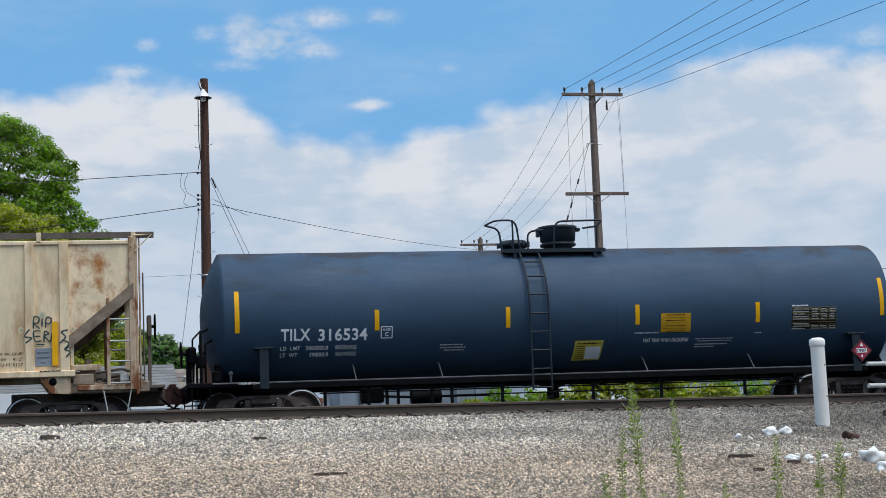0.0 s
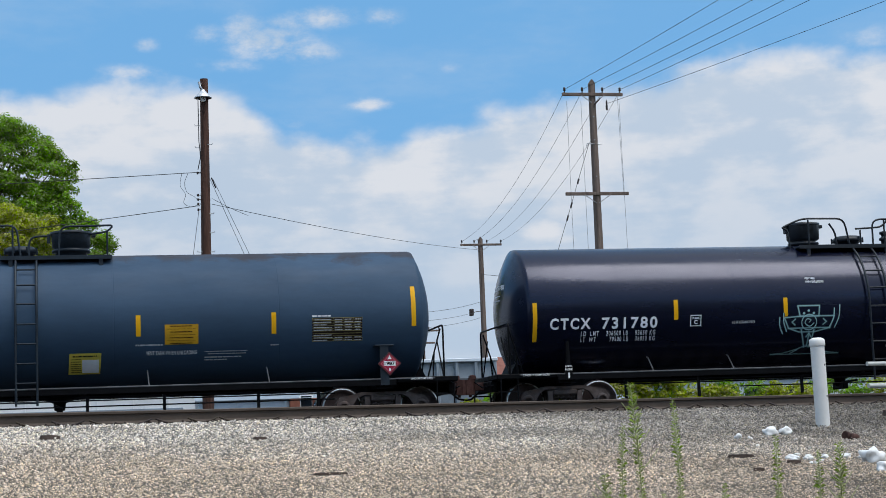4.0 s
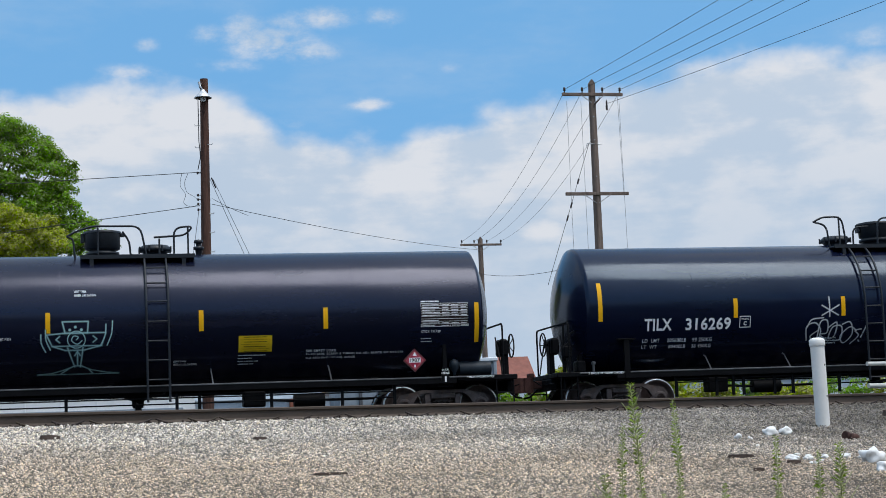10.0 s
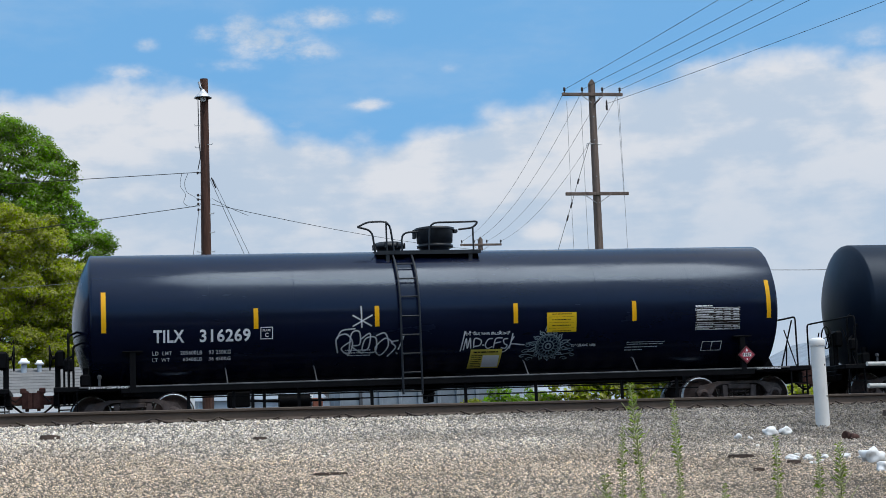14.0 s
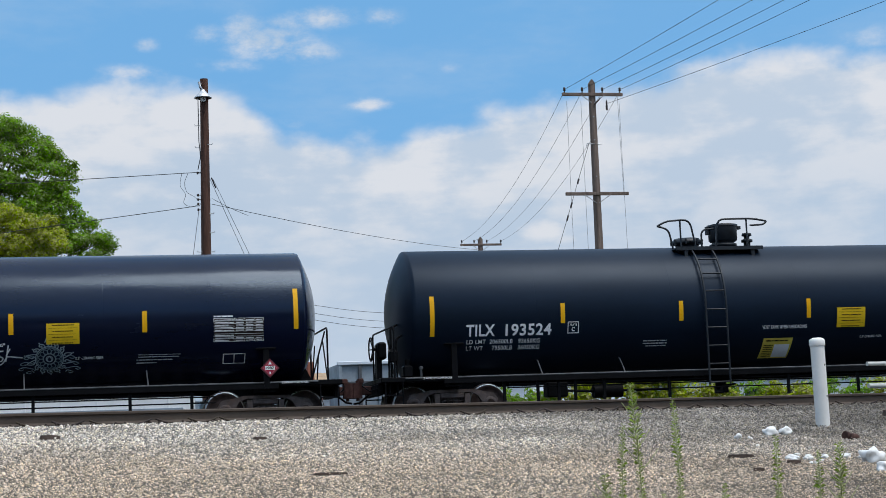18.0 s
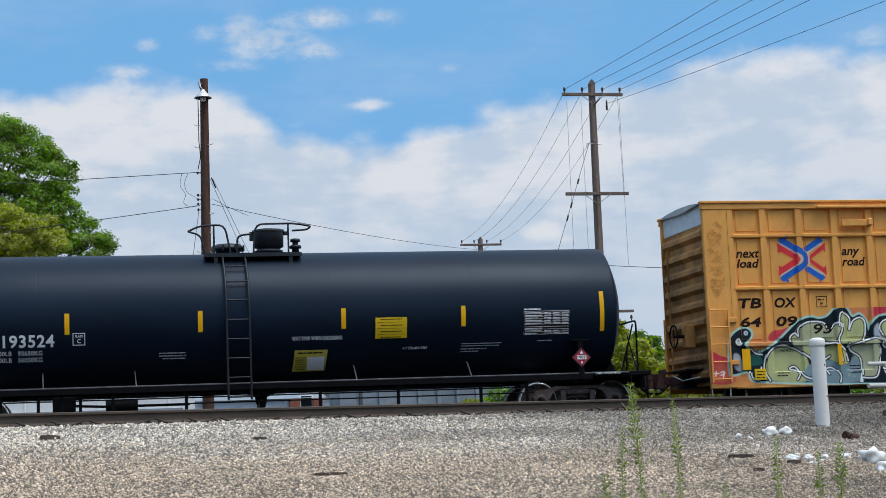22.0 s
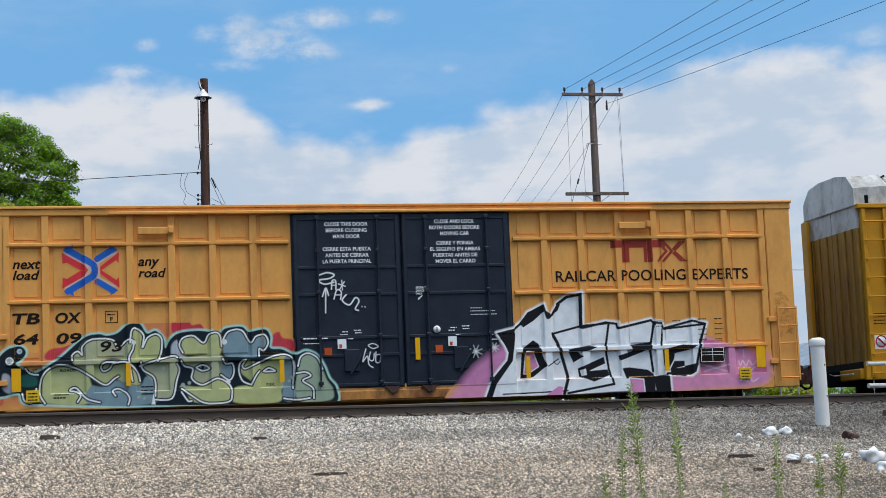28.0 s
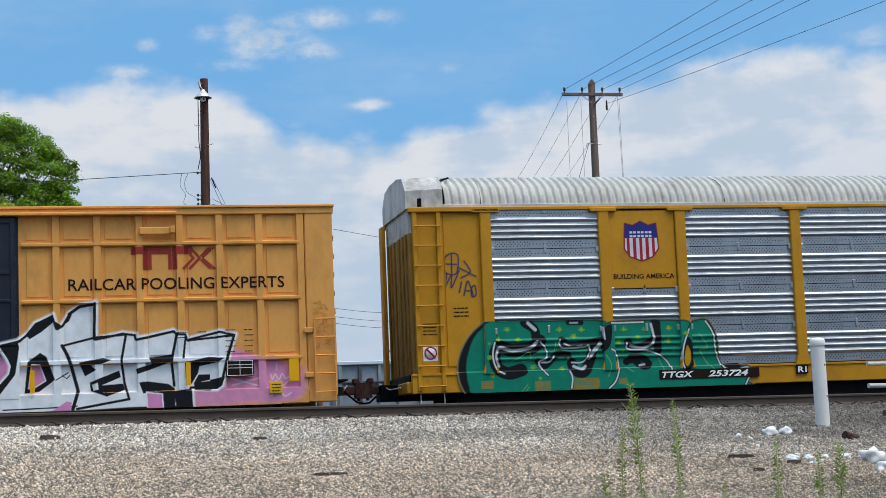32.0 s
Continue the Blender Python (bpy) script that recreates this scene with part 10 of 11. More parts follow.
def grey_pole():
    t = thing("utility_pole", "weathered grey-brown utility pole with two cross arms", "utility pole")
    x, y = 19.64, 22.39
    pole_body(t, x, y, -0.4, 13.2, 0.19, 0.13, POLE_GREY, 0.03, True)
    cross_arm(t, x, y - 0.0, 12.76, 1.2, (-1.1, -0.4, 0.4, 1.1), POLE_GREY, 0.45)
    cross_arm(t, x, y, 8.93, 1.24, (), POLE_GREY, 0.5)
    for z in (11.9, 11.0, 9.6):
        part("bolt", Shell().rod((x, y - 0.2, z), (x, y - 0.1, z), 0.02, 6), STEEL, t)
    part("bracket", Shell().tube([(x, y - 0.15, 10.84), (x - 0.3, y - 0.15, 10.86), (x - 0.33, y - 0.15, 10.75)], 0.02, 6).rod((x, y - 0.1, 10.84), (x + 0.3, y - 0.1, 10.86), 0.02, 6), STEEL, t)
    part("surge_arrester", Shell().lathe([(0.03, 12.15), (0.05, 12.2), (0.03, 12.25), (0.05, 12.3), (0.03, 12.36), (0.04, 12.45), (0.01, 12.55)], (x + 0.55, y - 0.15, 0), "Z", 8), PORCELAIN, t)
    part("brace", Shell().rod((x + 0.06, y - 0.18, 12.36), (x + 0.3, y - 0.18, 12.62), 0.03, 6), PORCELAIN, t)
    part("side_arm", Shell().box(x, x + 1.2, y - 0.2, y - 0.1, 4.4, 4.5, 0.01).rod((x + 0.1, y - 0.18, 4.0), (x + 0.6, y - 0.18, 4.4), 0.015, 5), POLE_GREY, t)
    insulator(t, x + 1.1, y - 0.15, 4.1)
    far = (23.25, 56.73)
    f = thing("utility_pole", "distant weathered utility pole with a short cross arm", "utility pole")
    pole_body(f, far[0], far[1], -0.4, 11.6, 0.18, 0.14, POLE_GREY, 0.0, True)
    cross_arm(f, far[0], far[1], 11.3, 1.22, (-1.13, -0.4, 0.35, 1.18), POLE_GREY, 0.5)
    part("crossarm_low", Shell().rod((far[0] - 0.7, far[1] - 0.15, 7.4), (far[0], far[1], 7.5), 0.02, 5).box(far[0] - 0.85, far[0] - 0.6, far[1] - 0.25, far[1] - 0.05, 7.2, 7.6, 0.03), PORCELAIN, f)
    for dx, dx3 in ((-1.1, -1.13), (-0.4, -0.4), (0.4, 0.35), (1.1, 1.18)):
        wire((x + dx, y - 0.15, 12.9), (far[0] + dx3, far[1] - 0.15, 11.5), 0.9, 0.007)
    # two more poles of a far line
    for px, py, top, half, low in ((23.35, 75.0, 8.0, 1.15, True), (21.9, 75.3, 6.7, 0.95, False)):
        d = thing("utility_pole", "far utility pole behind the low sheds", "utility pole")
        pole_body(d, px, py, -0.4, top, 0.16, 0.13, POLE_GREY, 0.0, True)
        cross_arm(d, px, py, top - 0.24, half, (-half * 0.95, -half * 0.35, half * 0.35, half * 0.95), POLE_GREY, 0.5)
        if low:
            part("crossarm_low", Shell().box(px + 0.1, px + 0.8, py - 0.2, py - 0.08, 6.88, 7.0, 0.01), POLE_GREY, d)
    # the line goes on over the train
    n = thing("utility_pole", "weathered utility pole that carries the line on", "utility pole")
    nx, ny = 20.55, -9.4
    pole_body(n, nx, ny, -0.5, 12.1, 0.19, 0.13, POLE_GREY, 0.0, True)
    cross_arm(n, nx, ny, 11.55, 1.75, (-1.67, -0.3, 0.82, 1.68), POLE_GREY, 0.45)
    for dx, ex in ((-1.1, -1.67), (-0.4, -0.3), (0.4, 0.82), (1.1, 1.68)):
        wire((x + dx, y - 0.15, 12.95), (nx + ex, ny - 0.15, 11.72), 0.12, 0.0085)
    wire((x + 0.6, y - 0.15, 12.42), (25.4, -10.4, 11.4), 0.12, 0.008)
    for (xa, za), (xb, zb) in (((18.6, 12.5), (18.6, 6.0)), ((19.16, 12.5), (19.17, 6.0)), ((20.68, 12.4), (20.72, 6.2)), ((20.62, 12.7), (20.68, 9.0))):
        wire((xa, 22.2, za), (xb, 22.2, zb), 0.0, 0.007, WIRE_PALE, "thin wire hanging from the cross arm")
    wire((19.39, 22.2, 10.84), (17.54, 22.2, 5.5), 0.0, 0.010)
    for z in (9.5, 8.6, 8.1):
        k = (10.84 - z) / (10.84 - 7.4)
        wire((19.39 - 1.19 * k, 22.19, z), (19.39 - 1.19 * (k + 0.05), 22.19, z - 0.2), 0.0, 0.035, PORCELAIN, "dark strain insulator on a guy wire")
    wire((19.75, 22.2, 6.19), (45.0, 22.2, 6.6), 0.5, 0.012)
    wire((19.5, 22.4, 6.4), (23.2, 56.6, 9.6), 0.3, 0.012)


# ---- plants ----


def leaves(name, lobes, count, size, mat, parent, seed, fill=0.45, clump=0.5):
    """Small leaves spread over the outer shells of several lobes: (x, y, z, rx, ry, rz)."""
    rng = np.random.default_rng(seed)
    lob = []
    # every lobe is a heap of leafy clumps, thick outside and sparse within
    for x, y, z, rx, ry, rz in lobes:
        for k in range(int(6 + 3.2 * rx * rz / (clump * clump))):
            d = rng.normal(size=3) + np.array([0, -0.45, 0.15])
            d *= rng.uniform(0.35, 1.0) ** 0.45 / np.linalg.norm(d)
            q = clump * rng.uniform(0.55, 1.15)
            lob.append((x + d[0] * (rx - 0.15 * q), y + d[1] * (ry - 0.3 * q), z + d[2] * (rz - 0.15 * q), q, q * 0.9, q * 0.62))
    lob = np.array(lob, float)
    w = lob[:, 3] * lob[:, 5]
    pick = rng.choice(len(lob), count, p=w / w.sum())
    d = rng.normal(size=(count, 3)) + np.array([0, -0.1, 0.35])
    d /= np.linalg.norm(d, axis=1)[:, None]
    rad = 1 - fill * rng.random(count) ** 1.6
    # ragged outline: clumps stand out and gaps open
    wave = np.sin(d[:, 0] * 9 + pick * 1.7) * np.sin(d[:, 1] * 8 + pick) * np.sin(d[:, 2] * 10 + 2 * pick)
    rad *= 1 + 0.18 * wave + rng.normal(0, 0.16, count)
    c = lob[pick, :3] + d * rad[:, None] * lob[pick, 3:]
    n = d * 1.0 + rng.normal(0, 0.42, (count, 3)) + np.array([0, -0.15, 0.4])
    n /= np.linalg.norm(n, axis=1)[:, None]
    u = np.cross(n, rng.normal(size=(count, 3)))
    u /= np.linalg.norm(u, axis=1)[:, None]
    v = np.cross(n, u)
    s = size * rng.uniform(0.55, 1.3, count)[:, None]
    # each leaf: a pointed, slightly folded blade
    p = np.stack([c - u * s * 0.6, c + v * s * 0.34 + n * s * 0.08, c + u * s * 0.6, c - v * s * 0.34 + n * s * 0.08], 1)
    me = bpy.data.meshes.new(name)
    me.vertices.add(count * 4)
    me.vertices.foreach_set("co", p.astype(np.float32).ravel())
    k = 4 * np.arange(count)[:, None]
    f = np.concatenate([k + np.array([0, 1, 2]), k + np.array([0, 2, 3])], 1).reshape(-1, 3)
    me.loops.add(f.size)
    me.loops.foreach_set("vertex_index", f.ravel().astype(np.int32))
    me.polygons.add(len(f))
    me.polygons.foreach_set("loop_start", np.arange(0, f.size, 3, dtype=np.int32))
    me.update(calc_edges=True)
    me.materials.append(mat)
    ob = new(name, me)
    ob.parent = parent
    return tagged(ob, kind="stuff")


def tree(x, y, z0, h, lobes, count, size, mat, seed, label, trunk=0.3, kind="tree", clump=0.5):
    t = thing(kind, label, kind)
    rnd = random.Random(seed)
    tr = Shell().tube([(x, y, z0), (x + 0.1, y, z0 + h * 0.25), (x - 0.1, y + 0.1, z0 + h * 0.55), (x + 0.1, y, z0 + h * 0.85)], trunk, 10, trunk * 0.25)
    part("trunk", tr, BARK, t)
    for lx, ly, lz, rx, ry, rz in lobes:
        a = Vector((x, y, z0 + min(max((lz - z0) * 0.55, 0.3), h * 0.7)))
        b = Vector((lx, ly, lz))
        mid = a.lerp(b, 0.5) + Vector((0, 0, -0.1 * (b - a).length))
        limb = part("limb", Shell().tube(curve3([a, mid, b]), trunk * 0.4, 7, trunk * 0.1), BARK, t)
        for k in range(4):
            e = b + Vector((rnd.uniform(-1, 1) * rx, rnd.uniform(-1, 1) * ry, rnd.uniform(-0.6, 1) * rz)) * 0.75
            part("twig", Shell().tube([a.lerp(b, 0.6), a.lerp(b, 0.6).lerp(e, 0.6) + Vector((0, 0, 0.1)), e], trunk * 0.12, 5, trunk * 0.03), BARK, limb)
    leaves("crown", lobes, count, size, mat, t, seed, clump=clump)
    return t


def plants():
    tree(-5.5, 37.0, -0.3, 13, [(-5.5, 37, 11.5, 3.0, 2.6, 3.0), (-2.2, 36.5, 13.0, 1.75, 1.7, 1.8), (-0.85, 36.5, 11.8, 1.4, 1.5, 1.45), (-0.9, 36.5, 10.5, 1.4, 1.4, 1.2), (-3.0, 36, 10.6, 2.2, 2.0, 1.9), (0.1, 36.5, 9.5, 1.1, 1.2, 1.0), (-8.5, 37, 10, 3, 3, 3.5),
                               (1.0, 36.5, 8.7, 1.05, 1.1, 0.85), (-1.5, 36.6, 8.2, 2.4, 1.8, 1.3), (-3.6, 36.4, 13.0, 1.4, 1.4, 1.3),
                               (-1.0, 36.8, 6.3, 2.4, 1.6, 1.6), (1.2, 36.8, 6.9, 1.3, 1.3, 1.2), (-0.6, 37.0, 4.2, 2.8, 1.5, 1.6), (1.6, 36.8, 4.8, 1.4, 1.3, 1.5), (0.6, 37.0, 2.6, 2.6, 1.4, 1.3), (-3.2, 37.0, 3.0, 2.2, 1.5, 1.6)],
         215000, 0.115, LEAF, 3, "tall broad-leaved tree with a dense dark green crown", 0.4)
    tree(-3.2, 33.5, -0.3, 8, [(-3.0, 33.5, 9.0, 1.7, 1.5, 1.5), (-1.3, 33.5, 8.6, 1.3, 1.3, 1.3), (-4.5, 33.5, 7.5, 2.4, 1.8, 2), (0.0, 33.5, 7.2, 1.0, 1.2, 1.1), (-1.2, 33.5, 6.6, 1.8, 1.4, 1.3), (0.9, 33.5, 5.6, 1.3, 1.3, 1.3), (1.9, 33.8, 4.4, 1.1, 1.2, 1.1), (-2, 33.5, 4.4, 2.4, 1.6, 1.8), (1.0, 33.5, 3.4, 1.8, 1.4, 1.2), (-0.3, 33.9, 4.9, 1.9, 1.3, 1.5), (-0.6, 34.0, 3.0, 1.9, 1.3, 1.2), (-2.6, 34.0, 6.0, 1.9, 1.3, 1.3)],
         165000, 0.108, LEAF_LIGHT, 8, "yellow-green broad-leaved tree in front of a taller one", 0.3)
    tree(5.4, 82, -0.3, 4.5, [(3.8, 82, 7.6, 1.9, 1.8, 1.5), (6.1, 82, 7.4, 1.7, 1.6, 1.2), (7.6, 82, 6.3, 1.5, 1.5, 1.2), (5, 82, 5.5, 3.2, 2, 1.8), (8.6, 82, 5.0, 1.4, 1.4, 1.2), (1.5, 82, 6.6, 2.2, 1.8, 1.8)], 16000, 0.26, LEAF_DARK, 12, "distant rounded green tree behind low roofs", 0.25, clump=0.6)
    tree(16.6, 12.4, -0.3, 3.2, [(15.9, 12.4, 1.9, 0.75, 0.8, 0.95), (16.7, 12.3, 2.5, 0.75, 0.7, 0.95), (17.5, 12.4, 1.9, 0.75, 0.8, 0.95), (18.1, 12.4, 1.3, 0.7, 0.8, 0.8), (15.2, 12.4, 1.2, 0.6, 0.7, 0.75), (16.6, 12.3, 1.0, 1.5, 0.8, 0.9), (16.2, 12.4, 3.0, 0.28, 0.3, 0.55)],
         11000, 0.13, LEAF_LIGHT, 21, "bright green bushy sapling behind the tracks", 0.07, "bush", 0.26)
    tree(18.6, 14.6, -0.3, 3.2, [(18.3, 14.6, 2.3, 0.9, 0.8, 1.0), (19.2, 14.6, 1.6, 0.9, 0.8, 0.9), (17.4, 14.8, 2.2, 0.8, 0.8, 1.1)], 6000, 0.14, LEAF, 22, "dark green bush beside a sapling", 0.07, "bush", 0.28)
    k = 0
    for x, y, r, h, mat in ((13.9, 13.0, 1.2, 0.75, LEAF), (15.4, 13.4, 1.3, 0.6, LEAF_LIGHT), (19.9, 12.4, 1.2, 0.75, LEAF_LIGHT), (21.2, 12.8, 1.2, 0.9, LEAF), (22.6, 12.4, 1.1, 0.7, LEAF_LIGHT), (24.6, 12.8, 1.3, 0.9, LEAF), (27.0, 13.0, 1.4, 0.8, LEAF_LIGHT), (12.9, 13.6, 0.8, 0.35, LEAF_LIGHT)):
        k += 1
        tree(x, y, -0.3, 1.2, [(x, y, 0.55, r, 0.7, h), (x - 0.5 * r, y, 0.75, r * 0.5, 0.5, h * 0.8), (x + 0.5 * r, y, 0.6, r * 0.5, 0.5, h * 0.8)], 2600, 0.11, mat, 40 + k, "low leafy green bush along the far side of the tracks", 0.04, "bush", 0.22)


def weed(x, y, h, seed, lush):
    z = float(ground_z(np.array([x]), np.array([y]))[0])
    t = thing("weed", "tall thin green roadside weed with narrow leaves", "weed", pose(x, y, z - 0.03), group="weeds on the slope")
    rnd = random.Random(seed)
    bend_x, bend_y = rnd.uniform(-0.05, 0.05), rnd.uniform(-0.05, 0.05)
    line = [Vector((bend_x * k * k, bend_y * k * k, h * k)) for k in np.linspace(0, 1, 9)]
    part("stem", Shell().tube(line, 0.005, 6, 0.002), WEED, t)
    sh = Shell()
    n = int(320 * h)
    for i in range(n):
        k = 0.15 + 0.85 * i / n
        p = Vector((bend_x * k * k, bend_y * k * k, h * k))
        a = i * 2.4 + rnd.uniform(-0.6, 0.6)
        length = (0.027 if k < 0.75 else 0.075 * (1.25 - k) * (1.35 if lush else 0.95)) * rnd.uniform(0.7, 1.2)
        out = Vector((math.cos(a), math.sin(a), 0))
        side = Vector((-math.sin(a), math.cos(a), 0)) * 0.0017
        m = p + out * length * 0.6 + Vector((0, 0, length * 0.45))
        e = p + out * length + Vector((0, 0, length * rnd.uniform(0.2, 0.7)))
        sh.add([p, m - side, e, m + side], [(0, 1, 2), (0, 2, 3)])
    tagged(part("foliage", sh, WEED, t, clean=False), kind="stuff")
    if lush:
        for i in range(9):
            k = 0.62 + 0.035 * i
            p = Vector((bend_x * k * k, bend_y * k * k, h * k))
            a = i * 2.2
            L = 0.09 * (1.2 - k) * 2
            e = p + Vector((math.cos(a) * L, math.sin(a) * L, L * 1.1))
            part("side_shoot", Shell().tube([p, p.lerp(e, 0.5) + Vector((0, 0, -0.01)), e], 0.004, 5, 0.0015), WEED, t)



def woods_behind():
    """An unseen wood added behind the camera; it darkens the lower half of what the tanks mirror."""
    rng = np.random.default_rng(77)
    lobes = []
    for i in range(34):
        x = -75 + 4.8 * i + rng.uniform(-1.5, 1.5)
        h = rng.uniform(10, 14)
        lobes += [(x, -57 + rng.uniform(-2, 2), h - 3.2, 3.6, 3.0, 3.6), (x + 1.5, -56, h * 0.45, 3.6, 2.6, 4.0), (x - 1, -56, 1.5, 3.4, 2.4, 3.0)]
    t = thing("wood", "dark green wood along the lane across from the tracks", "trees", kind="structure")
    tr = Shell()
    for i in range(34):
        x = -75 + 4.8 * i
        tr.tube([(x, -57, -3.5), (x + 0.2, -57, 4), (x, -57, 9)], 0.3, 7, 0.1)
    tagged(part("trunk", tr, BARK, t), kind="stuff")
    leaves("crown", lobes, 32000, 1.0, LEAF_DARK, t, 78, clump=1.6)


brown_pole()
grey_pole()
woods_behind()
plants()
for wx, wy, top, s, lush in ((2.87, -31.92, -0.40, 1, True), (2.75, -31.89, -0.62, 2, False), (3.06, -31.96, -0.49, 3, False), (2.70, -31.84, -0.86, 4, True), (3.55, -32.04, -0.70, 5, False), (3.86, -32.1, -0.74, 6, True), (3.80, -32.0, -0.78, 7, False), (3.02, -31.9, -0.97, 8, False), (3.29, -31.96, -0.93, 9, False)):
    weed(wx, wy, top - float(ground_z(np.array([wx]), np.array([wy]))[0]) + 0.03, s, lush)
# ---- low buildings, container and trailer behind the train ----


def shingle_house(x0, x1, y, eave, ridge, wall_mat, roof_mat, label, courses):
    h = thing("house", label, "house")
    part("wall", Shell().box(x0 + 0.3, x1 - 0.3, y + 0.4, y + 8, -0.4, eave), wall_mat, h)
    rf = part("roof", Shell().prism([(y, eave - 0.1), (y + 4.2, ridge), (y + 8.4, eave - 0.1), (y + 4.2, ridge - 0.2)], x0, x1, "X"), roof_mat, h)
    n = courses
    dy, dz = 4.2 / n, (ridge - eave + 0.1) / n
    w = 0.9
    for r in range(n):
        ys, zs = y + dy * r, eave - 0.1 + dz * r
        x = x0 + (0.0 if r % 2 else -w / 2)
        while x < x1 - 0.01:
            a, c = max(x, x0), min(x + w, x1)
            if c - a > 0.1:
                sh = Shell().add([(a + 0.008, ys - 0.02, zs + 0.02), (c - 0.008, ys - 0.02, zs + 0.02), (c - 0.008, ys + dy, zs + dz + 0.012), (a + 0.008, ys + dy, zs + dz + 0.012),
                                  (a + 0.008, ys - 0.02, zs - 0.005), (c - 0.008, ys - 0.02, zs - 0.005)], [(0, 1, 2, 3), (4, 5, 1, 0)])
                part("shingle", sh, roof_mat, rf, clean=False)
            x += w
    return h


def buildings():
    lb = shingle_house(-9.0, 3.96, 24.0, 1.9, 3.24, SIDING, SHINGLE_PALE, "long low building under a pale grey shingle roof with two vents", 11)
    for x, h, k in ((-1.69, 0.36, 1.0), (-1.12, 0.27, 0.8)):
        z = 3.24
        rv = part("roof_vent", Shell().lathe([(0.11 * k, z - 0.5), (0.11 * k, z + h * 0.45), (0.01, z + h * 0.46)], (x, 27.7, 0), "Z", 12), GREY_STEEL, lb, "round metal roof vent")
        part("cap", Shell().lathe([(0.12 * k, z + h * 0.40), (0.21 * k, z + h * 0.44), (0.22 * k, z + h * 0.66), (0.15 * k, z + h * 0.72), (0.11 * k, z + h), (0.01, z + h * 1.02)], (x, 27.7, 0), "Z", 14), WHITE, rv)
    h = shingle_house(4.9, 10.7, 39.4, 2.0, 3.9, TAN, SHINGLE, "low house with a brown-grey shingle roof and vents", 9)
    for x, y, z, w, hh in ((6.0, 41.8, 3.05, 0.10, 0.5), (9.2, 42.4, 3.2, 0.12, 0.35), (5.3, 42.2, 3.2, 0.08, 0.4)):
        part("roof_vent", Shell().lathe([(w, z - 0.4), (w, z + hh * 0.5), (w * 1.5, z + hh * 0.52), (w * 1.5, z + hh * 0.7), (0.01, z + hh * 0.8)], (x, y, 0), "Z", 10), PIPE, h)
    part("flue", Shell().box(8.0, 8.22, 41.5, 41.7, 2.9, 3.45, 0.02), WHITE, h)
    part("duct", Shell().box(5.2, 6.3, 40.2, 40.6, 2.6, 3.0, 0.04), PIPE, h)
    # rooftops of a farther house with chimneys and ornaments
    g = shingle_house(6.6, 9.4, 52.0, 3.6, 4.25, TAN, SHINGLE, "tan-brick house beyond the low roofs, with chimneys", 4)
    for x, w, z in ((7.0, 0.35, 4.6), (7.7, 0.22, 4.75), (8.2, 0.25, 4.95), (8.7, 0.2, 4.7)):
        part("chimney", Shell().box(x - w / 2, x + w / 2, 53.6, 54.0, 3.9, z, 0.02).lathe([(w * 0.35, z), (w * 0.25, z + 0.2), (w * 0.3, z + 0.24)], (x, 53.8, 0), "Z", 8), TAN, g)
    k = shingle_house(11.9, 15.5, 49.0, 2.9, 4.0, SIDING, TAN, "small white house with a tan roof", 6)
    part("chimney", Shell().box(11.9, 12.25, 48.4, 48.9, -0.3, 4.35, 0.02), BRICKS, k, "red brick chimney")
    gb = thing("grey_barn", "distant grey metal building with a gabled roof", "building")
    part("wall", Shell().prism([(44.6, -0.4), (53.0, -0.4), (53.0, 3.9), (48.8, 5.75), (44.6, 3.9)], 60, 72), GREY_STEEL, gb)
    for s, x in ((-1, 44.3), (1, 53.3)):
        part("roof", Shell().prism([(48.8, 5.82), (x, 3.84), (x, 3.98), (48.8, 5.97)], 59.7, 72.3), GREY_STEEL, gb)
    part("door", Shell().box(47.2, 50.2, 59.93, 60.0, -0.4, 3.2, 0.02), SIDING, gb)
    # grey steel container
    c = thing("steel_container", "large grey steel roll-off container with ribbed sides", "container")
    x0, x1, y0, y1, z1 = 9.25, 14.95, 20.4, 22.8, 2.70
    part("floor", Shell().box(x0, x1, y0, y1, -0.12, 0.0), GREY_DARK, c)
    for y in (y0, y1 - 0.08):
        part("side", Shell().box(x0, x1, y, y + 0.08, -0.12, z1 - 0.05), GREY_STEEL, c)
    for x in (x0, x1 - 0.08):
        part("end", Shell().box(x, x + 0.08, y0 + 0.08, y1 - 0.08, -0.12, z1 - 0.05), GREY_STEEL, c)
    for x in np.linspace(x0 + 0.05, x1 - 0.05, 9):
        part("rib", Shell().box(x - 0.06, x + 0.06, y0 - 0.1, y0, -0.12, z1 - 0.1, 0.015), GREY_DARK if 0.5 < (x - x0) < 1.0 else GREY_STEEL, c)
    part("top_rail", Shell().box(x0 - 0.05, x1 + 0.05, y0 - 0.13, y0 + 0.09, z1 - 0.1, z1 + 0.03, 0.02), SIDING, c)
    part("mid_rail", Shell().box(x0, x1, y0 - 0.12, y0, 1.95, 2.02, 0.01), GREY_DARK, c)
    part("skid", Shell().box(x0, x1, y0 + 0.4, y0 + 0.6, -0.3, -0.12).box(x0, x1, y1 - 0.6, y1 - 0.4, -0.3, -0.12), GREY_DARK, c)
    # white trailer with a rounded end
    t = thing("white_trailer", "long white trailer with a rounded end parked behind the tracks", "trailer")
    part("body", Shell().prism([(-14, 0.6), (3.75, 0.6), (4.1, 0.75), (4.22, 1.1), (4.2, 1.6), (4.02, 1.86), (3.7, 1.95), (-14, 1.95)], 20.2, 22.6), TRAILER, t)
